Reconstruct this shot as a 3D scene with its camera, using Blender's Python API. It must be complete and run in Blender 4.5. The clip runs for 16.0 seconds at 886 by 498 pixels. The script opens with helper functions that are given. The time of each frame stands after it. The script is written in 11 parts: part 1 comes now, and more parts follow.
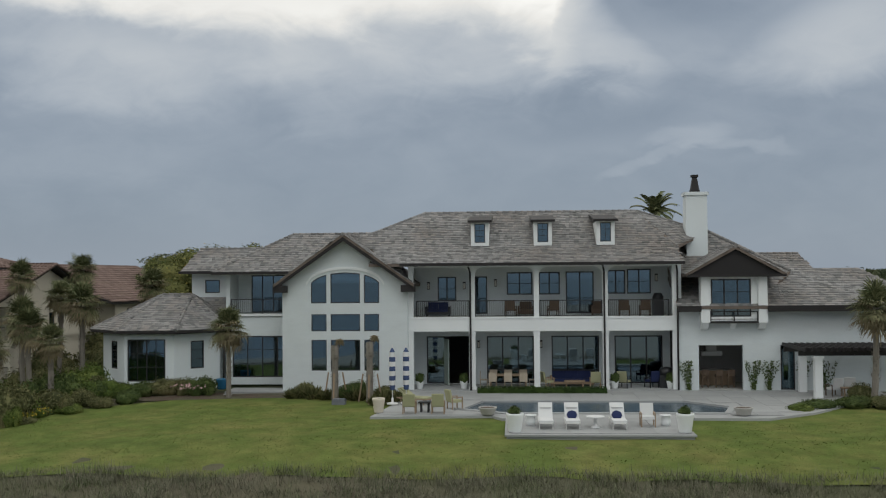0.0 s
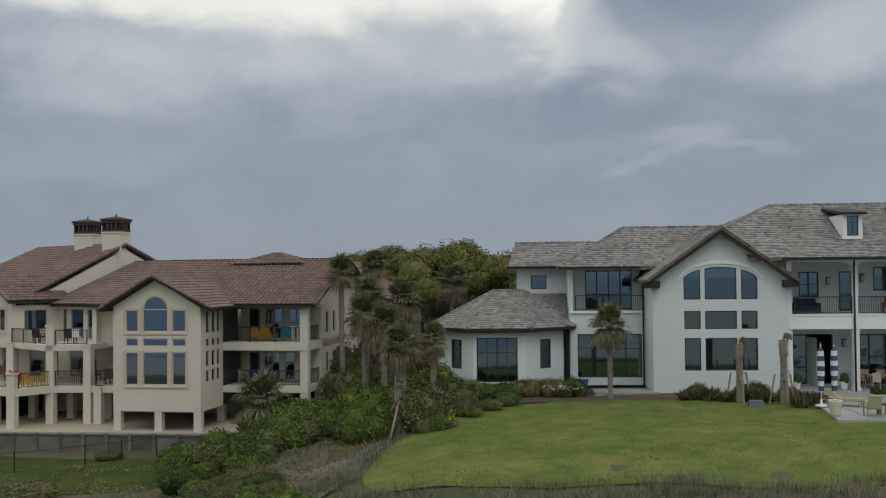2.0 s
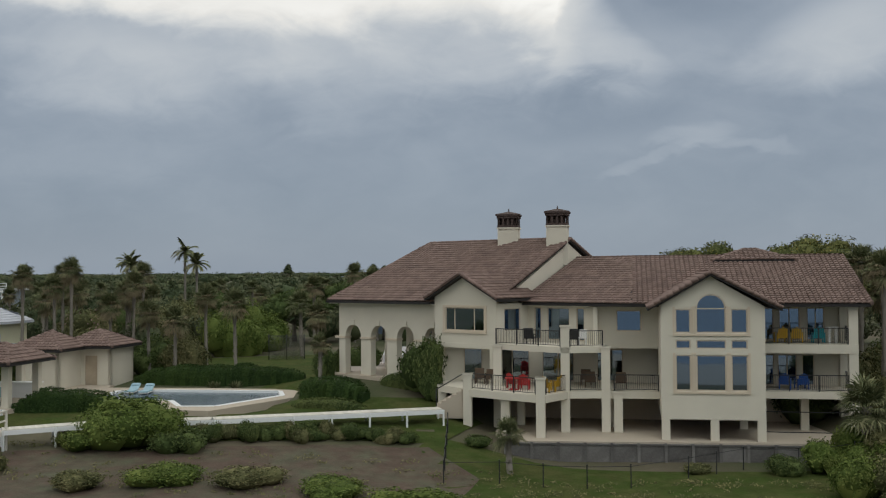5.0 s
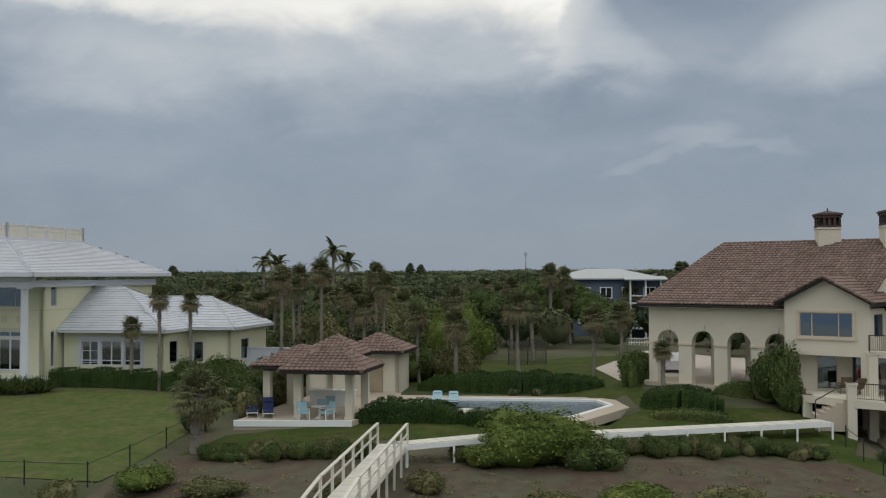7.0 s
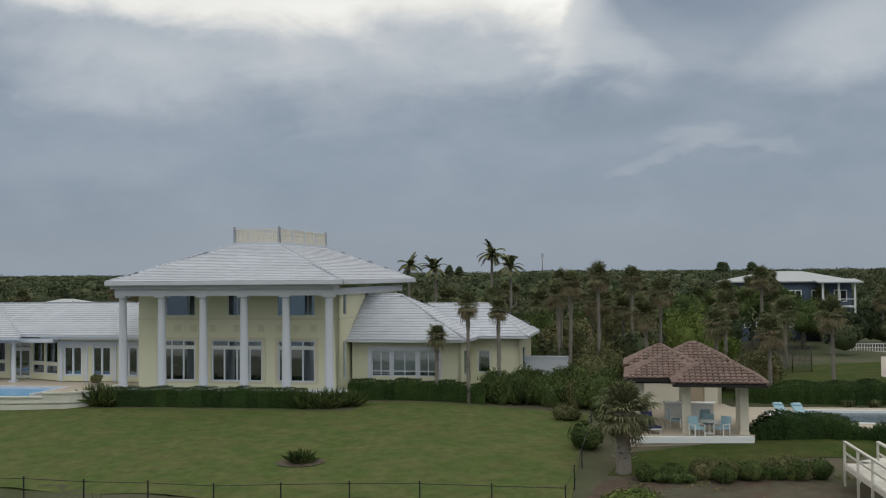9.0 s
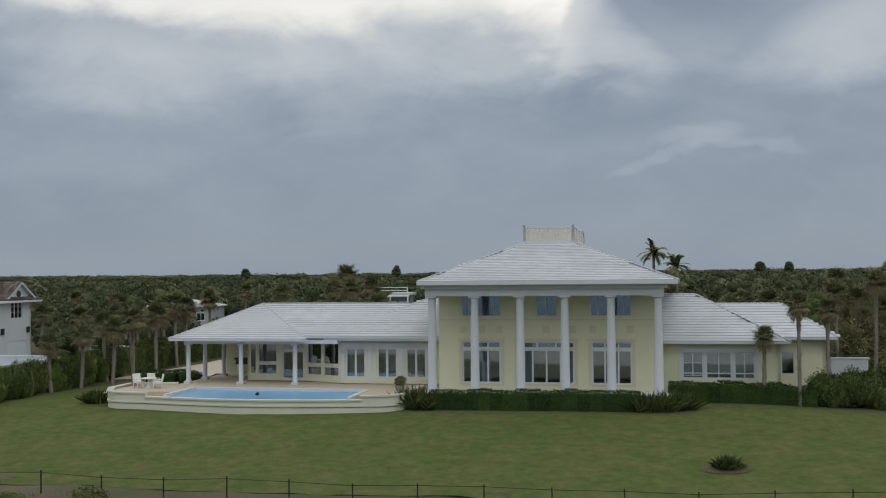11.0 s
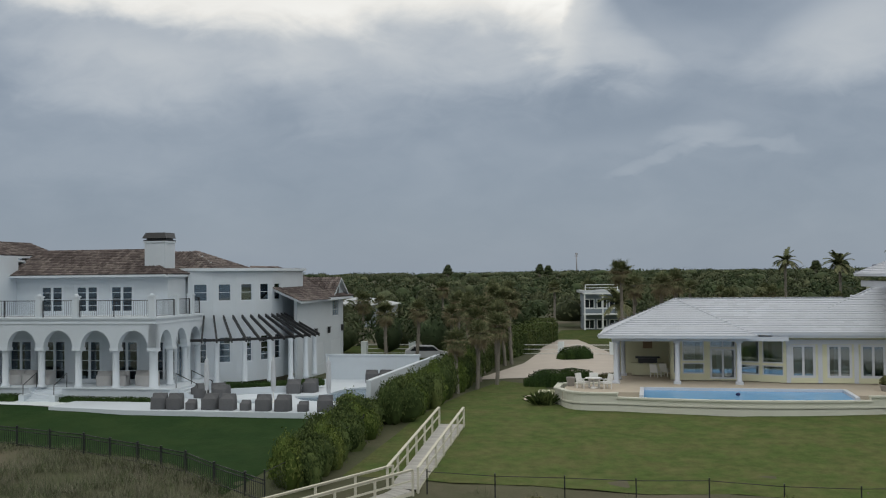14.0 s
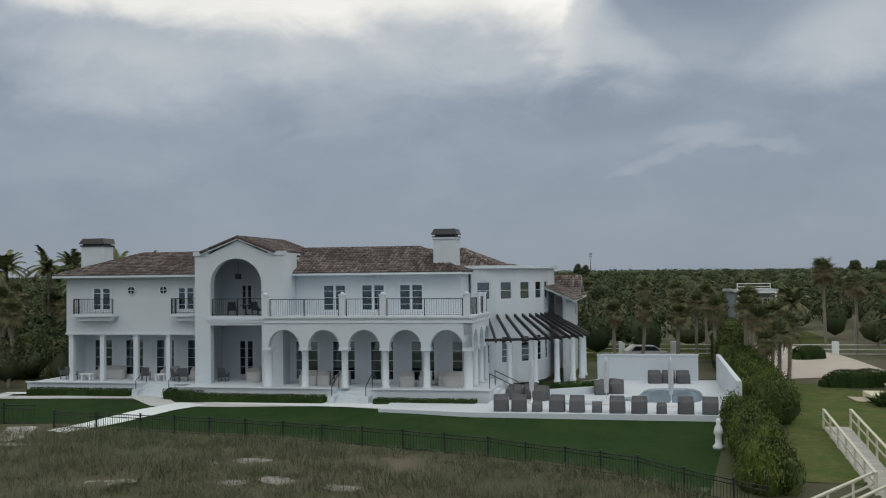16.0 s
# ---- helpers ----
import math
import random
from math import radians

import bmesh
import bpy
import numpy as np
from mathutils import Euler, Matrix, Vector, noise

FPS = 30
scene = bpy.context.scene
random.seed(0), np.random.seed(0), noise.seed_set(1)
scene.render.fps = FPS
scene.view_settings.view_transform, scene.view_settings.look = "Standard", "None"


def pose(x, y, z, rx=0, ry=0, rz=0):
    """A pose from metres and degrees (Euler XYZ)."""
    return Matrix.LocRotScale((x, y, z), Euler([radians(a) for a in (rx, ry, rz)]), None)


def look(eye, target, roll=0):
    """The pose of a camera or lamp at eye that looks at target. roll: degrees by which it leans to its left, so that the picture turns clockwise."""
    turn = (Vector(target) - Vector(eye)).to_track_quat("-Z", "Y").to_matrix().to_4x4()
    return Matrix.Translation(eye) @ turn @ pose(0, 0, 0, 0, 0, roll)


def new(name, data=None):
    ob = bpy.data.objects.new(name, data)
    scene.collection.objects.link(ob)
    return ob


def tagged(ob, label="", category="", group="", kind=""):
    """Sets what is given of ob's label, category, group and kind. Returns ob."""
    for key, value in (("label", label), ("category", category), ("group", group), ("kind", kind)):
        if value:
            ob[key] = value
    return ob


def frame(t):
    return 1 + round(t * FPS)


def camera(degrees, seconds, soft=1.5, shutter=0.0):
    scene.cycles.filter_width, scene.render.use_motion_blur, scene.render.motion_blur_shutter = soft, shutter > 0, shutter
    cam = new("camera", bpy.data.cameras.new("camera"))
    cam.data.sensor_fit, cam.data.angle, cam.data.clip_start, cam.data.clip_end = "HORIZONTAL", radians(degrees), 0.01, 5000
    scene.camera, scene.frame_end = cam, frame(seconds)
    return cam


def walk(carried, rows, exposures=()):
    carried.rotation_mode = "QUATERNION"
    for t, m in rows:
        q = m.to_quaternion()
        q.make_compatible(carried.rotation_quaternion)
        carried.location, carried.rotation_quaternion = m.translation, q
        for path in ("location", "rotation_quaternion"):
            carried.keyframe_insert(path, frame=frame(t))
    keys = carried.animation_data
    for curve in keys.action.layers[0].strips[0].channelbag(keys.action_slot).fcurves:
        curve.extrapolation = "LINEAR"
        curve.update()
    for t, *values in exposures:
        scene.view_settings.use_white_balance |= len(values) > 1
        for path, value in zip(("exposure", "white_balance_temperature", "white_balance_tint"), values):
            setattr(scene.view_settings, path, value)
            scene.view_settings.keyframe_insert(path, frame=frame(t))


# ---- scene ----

# ---------------------------------------------------------------- camera
cam = camera(46.6, 16.0, soft=1.15)
# seconds, eye x y z, yaw (left), pitch (up), roll
PATH = [
    (0, 0.082, -4.064, 5.856, 0.007, 1.549, -0.476),
    (0.5, -5.274, -3.332, 5.826, 0.051, 1.544, -0.521),
    (1, -10.574, -2.557, 5.787, 0.048, 1.534, -0.496),
    (1.5, -15.800, -1.748, 5.759, 0.055, 1.533, -0.509),
    (2, -20.994, -0.891, 5.759, 0.066, 1.533, -0.502),
    (2.5, -26.188, -0.031, 5.760, 0.135, 1.539, -0.590),
    (3, -31.298, 0.765, 5.777, 0.042, 1.533, -0.462),
    (3.5, -36.547, 1.511, 5.773, 0.089, 1.513, -0.397),
    (4, -41.856, 2.284, 5.775, 0.104, 1.513, -0.421),
    (6.5, -68.274, 6.782, 6.077, 0.235, 1.420, -0.214),
    (7, -73.478, 7.762, 6.153, 0.263, 1.427, -0.202),
    (7.5, -78.684, 8.742, 6.240, 0.291, 1.427, -0.252),
    (8, -83.965, 9.644, 6.362, 0.316, 1.437, -0.255),
    (8.5, -89.360, 10.432, 6.485, 0.459, 1.486, -0.459),
    (9, -94.638, 11.053, 6.577, 0.456, 1.505, -0.474),
    (11.5, -121.076, 13.410, 6.720, 0.524, 1.502, -0.498),
    (12, -126.291, 14.012, 6.700, 0.517, 1.493, -0.453),
    (12.5, -131.384, 14.715, 6.659, 0.545, 1.499, -0.554),
    (13, -136.351, 15.505, 6.625, 0.499, 1.499, -0.473),
    (13.5, -141.491, 16.321, 6.576, 0.533, 1.500, -0.528),
    (14, -146.715, 17.035, 6.537, 0.546, 1.509, -0.578),
    (14.5, -152.005, 17.647, 6.514, 0.538, 1.506, -0.600),
    (15, -157.387, 18.204, 6.519, 0.540, 1.513, -0.589),
    (15.5, -162.813, 18.722, 6.531, 0.549, 1.509, -0.604),
    (16, -168.274, 19.223, 6.553, 0.580, 1.523, -0.603),
]


def aim(x, y, z, yaw, pitch, roll):
    a, b = radians(yaw), radians(pitch)
    return look((x, y, z), (x - 100 * math.sin(a) * math.cos(b), y + 100 * math.cos(a) * math.cos(b), z + 100 * math.sin(b)), roll)


walk(cam, [(r[0], aim(*r[1:])) for r in PATH])

# ---------------------------------------------------------------- light
SUN_EL, SUN_AZ = radians(52), radians(163)  # azimuth from +y, clockwise
sun_data = bpy.data.lights.new("sun", "SUN")
sun_data.energy, sun_data.angle, sun_data.color = 0.45, radians(25), (0.88, 0.975, 1.0)
sun = new("sun", sun_data)
sun.matrix_world = look((math.sin(SUN_AZ) * 100, math.cos(SUN_AZ) * 100, 130), (0, 0, 0))

world = bpy.data.worlds.new("overcast_sky")
scene.world = world
world.use_nodes = True
wt = world.node_tree
wt.nodes.clear()


def wn(kind, **sets):
    n = wt.nodes.new(kind)
    for k, v in sets.items():
        n.inputs[int(k[1:])].default_value = v
    return n


def wmath(op, a, b=0.0, c=0.0, clamp=False):
    n = wt.nodes.new("ShaderNodeMath")
    n.operation, n.use_clamp = op, clamp
    for i, v in enumerate((a, b, c)):
        if isinstance(v, (int, float)):
            n.inputs[i].default_value = v
        else:
            wt.links.new(v, n.inputs[i])
    return n.outputs[0]


def wnoise(vec, scale, detail, rough, dist=0.0):
    n = wt.nodes.new("ShaderNodeTexNoise")
    n.inputs["Scale"].default_value, n.inputs["Detail"].default_value = scale, detail
    n.inputs["Roughness"].default_value, n.inputs["Distortion"].default_value = rough, dist
    wt.links.new(vec, n.inputs["Vector"])
    return n.outputs["Fac"]


sky = wt.nodes.new("ShaderNodeTexSky")
sky.sky_type, sky.sun_disc = "NISHITA", False
sky.sun_elevation, sky.sun_rotation = SUN_EL, SUN_AZ
tc = wt.nodes.new("ShaderNodeTexCoord")
sep = wt.nodes.new("ShaderNodeSeparateXYZ")
wt.links.new(tc.outputs["Generated"], sep.inputs[0])
dx, dy, dz = sep.outputs
up = wmath("MAXIMUM", dz, 0.0)
# place on the cloud deck: across p and up q, measured against the distance ahead
ahead = wmath("MAXIMUM", wmath("ABSOLUTE", dy), 0.15)
p0, q0 = wmath("DIVIDE", dx, ahead), wmath("DIVIDE", up, ahead)
deck = wt.nodes.new("ShaderNodeCombineXYZ")
wt.links.new(p0, deck.inputs[0])
wt.links.new(wmath("MULTIPLY", q0, 1.9), deck.inputs[1])
deck.inputs[2].default_value = 3.7
deck = deck.outputs[0]
big = wnoise(deck, 3.2, 3.0, 0.45, 0.4)
mid = wnoise(deck, 8.5, 5.0, 0.5, 0.9)
fine = wnoise(deck, 24.0, 6.0, 0.58, 0.8)
p = wmath("ADD", p0, wmath("MULTIPLY", wmath("SUBTRACT", mid, 0.5), 0.07))
q = wmath("ADD", q0, wmath("ADD", wmath("MULTIPLY", wmath("SUBTRACT", mid, 0.5), 0.042), wmath("MULTIPLY", wmath("SUBTRACT", fine, 0.5), 0.016)))


def step_up(v, width):
    """0 below nothing, 1 above width, with a soft start and end."""
    n = wt.nodes.new("ShaderNodeMapRange")
    n.interpolation_type = "SMOOTHSTEP"
    n.inputs["From Max"].default_value = width
    wt.links.new(v, n.inputs["Value"])
    return n.outputs[0]


def over(v, k):
    """The square of what v exceeds nothing by, times k."""
    m_ = wmath("MAXIMUM", v, 0.0)
    return wmath("MULTIPLY", wmath("MULTIPLY", m_, m_), k)


def puff(p_, q_, w, h, lean=0.0):
    a = wmath("DIVIDE", wmath("SUBTRACT", p, p_), w)
    b = wmath("DIVIDE", wmath("SUBTRACT", q, wmath("ADD", q_, wmath("MULTIPLY", wmath("SUBTRACT", p, p_), lean))), h)
    return step_up(wmath("SUBTRACT", 1.0, wmath("ADD", wmath("MULTIPLY", a, a), wmath("MULTIPLY", b, b))), 1.0)


# the thin bright deck overhead: its rim sinks ahead, climbs to the west and breaks off in the east
rim = wmath("ADD", 0.244, wmath("ADD", over(wmath("SUBTRACT", -0.20, p), 0.9), wmath("MULTIPLY", wmath("MAXIMUM", wmath("SUBTRACT", p, 0.105), 0.0), 2.2)))
rim = wmath("MINIMUM", rim, 0.42)
edge = wmath("SUBTRACT", q, rim)
glow = step_up(wmath("ADD", edge, 0.016), 0.042)
under = step_up(wmath("ADD", edge, 0.11), 0.13)
grey = wmath("ADD", wmath("MULTIPLY", wmath("SUBTRACT", big, 0.5), 0.17), wmath("MULTIPLY", wmath("SUBTRACT", mid, 0.5), 0.10))
grey = wmath("ADD", grey, wmath("MULTIPLY", wmath("SUBTRACT", fine, 0.5), 0.05))
grey = wmath("MULTIPLY", grey, wmath("ADD", 0.35, wmath("MULTIPLY", step_up(q0, 0.2), 0.85)))
level = wmath("ADD", wmath("ADD", 0.405, grey), wmath("MULTIPLY", under, 0.20))
level = wmath("ADD", level, wmath("MULTIPLY", glow, 0.40))
# paler billows in the west, a darker one beyond the rim, the trailing end of the bright deck, wisps in the east
for p_, q_, w_, h_, lean_, add_ in [(-0.33, 0.20, 0.13, 0.055, -0.1, 0.09), (-0.13, 0.185, 0.08, 0.05, -0.3, 0.05), (0.115, 0.245, 0.12, 0.062, -0.5, 0.17), (0.25, 0.262, 0.08, 0.03, 0.0, -0.03),
                                    (0.15, 0.165, 0.14, 0.04, 0.1, -0.05), (0.40, 0.232, 0.13, 0.06, 0.3, 0.17), (0.245, 0.137, 0.055, 0.013, 0.1, 0.075), (0.20, 0.113, 0.06, 0.008, 0.35, 0.05), (0.30, 0.126, 0.06, 0.010, -0.05, 0.055), (-0.38, 0.06, 0.2, 0.05, 0.0, -0.03), (0.02, 0.225, 0.3, 0.06, 0.0, 0.06)]:
    level = wmath("ADD", level, wmath("MULTIPLY", puff(p_, q_, w_, h_, lean_), add_))
tint = wt.nodes.new("ShaderNodeValToRGB")
tint.color_ramp.elements[0].position, tint.color_ramp.elements[0].color = 0.22, (0.64, 0.84, 1.12, 1)
tint.color_ramp.elements[1].position, tint.color_ramp.elements[1].color = 0.70, (0.95, 0.985, 1.0, 1)
warm = tint.color_ramp.elements.new(0.92)
warm.color = (1.0, 0.985, 0.935, 1)
wt.links.new(level, tint.inputs[0])
mul = wt.nodes.new("ShaderNodeVectorMath")
mul.operation = "SCALE"
wt.links.new(tint.outputs[0], mul.inputs[0])
wt.links.new(level, mul.inputs["Scale"])
clouds = wt.nodes.new("ShaderNodeBackground")
wt.links.new(mul.outputs[0], clouds.inputs[0])
clouds.inputs[1].default_value = 0.95
clear = wt.nodes.new("ShaderNodeBackground")
wt.links.new(sky.outputs[0], clear.inputs[0])
clear.inputs[1].default_value = 0.05
mixs = wt.nodes.new("ShaderNodeMixShader")
mixs.inputs[0].default_value = 0.88
wt.links.new(clear.outputs[0], mixs.inputs[1])
wt.links.new(clouds.outputs[0], mixs.inputs[2])
wout = wt.nodes.new("ShaderNodeOutputWorld")
wt.links.new(mixs.outputs[0], wout.inputs[0])
scene.view_settings.exposure = 0.0

# ---------------------------------------------------------------- materials
MATS = {}


def mat(name, colour, rough=0.8, var=0.18, scale=1.2, fine=25.0, bump=0.15, rnd=0.0, obj=0.0, metal=0.0, spec=0.3, second=None, mixat=0.55, stretch=(1, 1, 1)):
    """A surface: colour with variation at two scales, relief, and a value that differs from piece to piece."""
    if name in MATS:
        return MATS[name]
    m = bpy.data.materials.new(name)
    m.use_nodes = True
    nt = m.node_tree
    p = nt.nodes["Principled BSDF"]
    p.inputs["Roughness"].default_value, p.inputs["Metallic"].default_value = rough, metal
    p.inputs["Specular IOR Level"].default_value = spec

    def noise_of(sc, det):
        n = nt.nodes.new("ShaderNodeTexNoise")
        n.inputs["Scale"].default_value, n.inputs["Detail"].default_value, n.inputs["Roughness"].default_value = sc, det, 0.6
        nt.links.new(coord.outputs[0], n.inputs["Vector"])
        return n.outputs["Fac"]

    def calc(op, a, b):
        n = nt.nodes.new("ShaderNodeMath")
        n.operation = op
        for i, v in enumerate((a, b)):
            if isinstance(v, (int, float)):
                n.inputs[i].default_value = v
            else:
                nt.links.new(v, n.inputs[i])
        return n.outputs[0]

    tex = nt.nodes.new("ShaderNodeTexCoord")
    coord = nt.nodes.new("ShaderNodeMapping")
    coord.inputs["Scale"].default_value = stretch
    nt.links.new(tex.outputs["Object"], coord.inputs["Vector"])
    n1, n2 = noise_of(scale, 4.0), noise_of(fine, 3.0)
    value = calc("ADD", calc("MULTIPLY", calc("SUBTRACT", n1, 0.5), 2.6 * var), calc("MULTIPLY", calc("SUBTRACT", n2, 0.5), 1.3 * var))
    value = calc("ADD", value, 1.0)
    geo = nt.nodes.new("ShaderNodeNewGeometry")
    info = nt.nodes.new("ShaderNodeObjectInfo")
    if rnd:
        value = calc("ADD", value, calc("MULTIPLY", calc("SUBTRACT", geo.outputs["Random Per Island"], 0.5), 2 * rnd))
    if obj:
        value = calc("ADD", value, calc("MULTIPLY", calc("SUBTRACT", info.outputs["Random"], 0.5), 2 * obj))
    hsv = nt.nodes.new("ShaderNodeHueSaturation")
    hsv.inputs["Color"].default_value = (*colour, 1)
    nt.links.new(value, hsv.inputs["Value"])
    if second:
        mx = nt.nodes.new("ShaderNodeMix")
        mx.data_type = "RGBA"
        mx.inputs["A"].default_value, mx.inputs["B"].default_value = (*colour, 1), (*second, 1)
        fac = calc("MULTIPLY", calc("SUBTRACT", noise_of(scale * 0.37, 5.0), mixat - 0.14), 3.6)
        if rnd:
            fac = calc("ADD", fac, calc("MULTIPLY", calc("SUBTRACT", geo.outputs["Random Per Island"], 0.5), 0.9))
        cl = nt.nodes.new("ShaderNodeClamp")
        nt.links.new(fac, cl.inputs[0])
        nt.links.new(cl.outputs[0], mx.inputs["Factor"])
        nt.links.new(mx.outputs["Result"], hsv.inputs["Color"])
    nt.links.new(hsv.outputs[0], p.inputs["Base Color"])
    if bump:
        bp = nt.nodes.new("ShaderNodeBump")
        bp.inputs["Strength"].default_value, bp.inputs["Distance"].default_value = bump, 0.04
        nt.links.new(n2, bp.inputs["Height"])
        nt.links.new(bp.outputs[0], p.inputs["Normal"])
    MATS[name] = m
    return m


def glass_mat(name, tint, gloss=1.0, sheen_tint=(0.9, 0.95, 1.0)):
    """A clear or tinted pane: see-through, with a mirror sheen."""
    m = bpy.data.materials.new(name)
    m.use_nodes = True
    nt = m.node_tree
    nt.nodes.clear()
    clear_ = nt.nodes.new("ShaderNodeBsdfTransparent")
    clear_.inputs[0].default_value = (*tint, 1)
    sheen = nt.nodes.new("ShaderNodeBsdfGlossy")
    sheen.inputs["Roughness"].default_value = 0.03
    sheen.inputs["Color"].default_value = (*sheen_tint, 1)
    fr = nt.nodes.new("ShaderNodeFresnel")
    fr.inputs[0].default_value = 1.5 + 0.6 * gloss
    mx = nt.nodes.new("ShaderNodeMixShader")
    nt.links.new(fr.outputs[0], mx.inputs[0])
    nt.links.new(clear_.outputs[0], mx.inputs[1])
    nt.links.new(sheen.outputs[0], mx.inputs[2])
    out = nt.nodes.new("ShaderNodeOutputMaterial")
    nt.links.new(mx.outputs[0], out.inputs[0])
    MATS[name] = m
    return m


def water_mat(name, colour):
    return mat(name, colour, 0.22, 0.10, 0.5, 5, 0.35, spec=0.22)


WHITE = mat("white_stucco", (0.675, 0.725, 0.735), 0.85, 0.05, 0.5, 30, 0.10)
WHITE_TRIM = mat("white_paint", (0.765, 0.79, 0.79), 0.5, 0.03, 0.8, 20, 0.03)
BRICK_WHITE = mat("limewashed_brick", (0.62, 0.665, 0.675), 0.85, 0.07, 0.8, 9, 0.4, stretch=(1, 1, 3))
CREAM = mat("cream_stucco", (0.62, 0.585, 0.49), 0.85, 0.08, 0.4, 30, 0.15)
CREAM_DARK = mat("tan_stucco", (0.58, 0.50, 0.39), 0.85, 0.08, 0.5, 30, 0.15)
YELLOW = mat("pale_yellow_stucco", (0.63, 0.625, 0.455), 0.85, 0.05, 0.4, 30, 0.12)
CEIL = mat("painted_ceiling", (0.66, 0.66, 0.64), 0.8, 0.05)
BLACK = mat("black_metal", (0.018, 0.019, 0.021), 0.4, 0.1, 3, 40, 0.02, spec=0.5)
DARK_TRIM = mat("dark_brown_trim", (0.024, 0.022, 0.022), 0.6, 0.15)
SHAKE = mat("weathered_cedar", (0.245, 0.245, 0.242), 0.9, 0.16, 0.6, 14, 0.5, rnd=0.42, second=(0.178, 0.164, 0.152), mixat=0.55)
CLAY = mat("brown_clay_tile", (0.175, 0.122, 0.104), 0.8, 0.14, 0.5, 14, 0.3, rnd=0.13, second=(0.20, 0.142, 0.122), mixat=0.52)
CLAY_DARK = mat("dark_clay_tile", (0.082, 0.064, 0.060), 0.8, 0.2, 0.5, 14, 0.3, rnd=0.24, second=(0.165, 0.138, 0.127), mixat=0.55)
WHITE_TILE = mat("white_concrete_tile", (0.50, 0.525, 0.575), 0.6, 0.07, 0.5, 10, 0.1, rnd=0.08, second=(0.43, 0.45, 0.50), mixat=0.6)
SLAB = mat("roof_board", (0.16, 0.13, 0.11), 0.9, 0.1)
PAVER = mat("pale_stone_paving", (0.50, 0.505, 0.495), 0.8, 0.08, 0.8, 12, 0.15, obj=0.05)
SANDSTONE = mat("cream_concrete_paving", (0.44, 0.385, 0.31), 0.85, 0.08, 0.5, 10, 0.15)
GLASS = glass_mat("window_glass", (0.42, 0.50, 0.56), 2.2, (0.80, 0.92, 1.0))
GLASS_DARK = glass_mat("dim_window_glass", (0.22, 0.30, 0.36), 2.1, (0.64, 0.87, 1.0))
GLASS_BLUE = glass_mat("blue_tinted_glass", (0.12, 0.20, 0.30), 4.6, (0.50, 0.66, 0.84))
ROOM = mat("room_plaster", (0.36, 0.36, 0.34), 0.9, 0.05)
# room plaster darkened in its colour to stand for unlit interiors
ROOM_SHADE = mat("shade_coloured_room_plaster", (0.10, 0.10, 0.10), 0.9, 0.05)
CURTAIN = mat("white_curtain", (0.62, 0.64, 0.66), 0.9, 0.06, 6, 30, 0.3, stretch=(3, 3, 0.2))


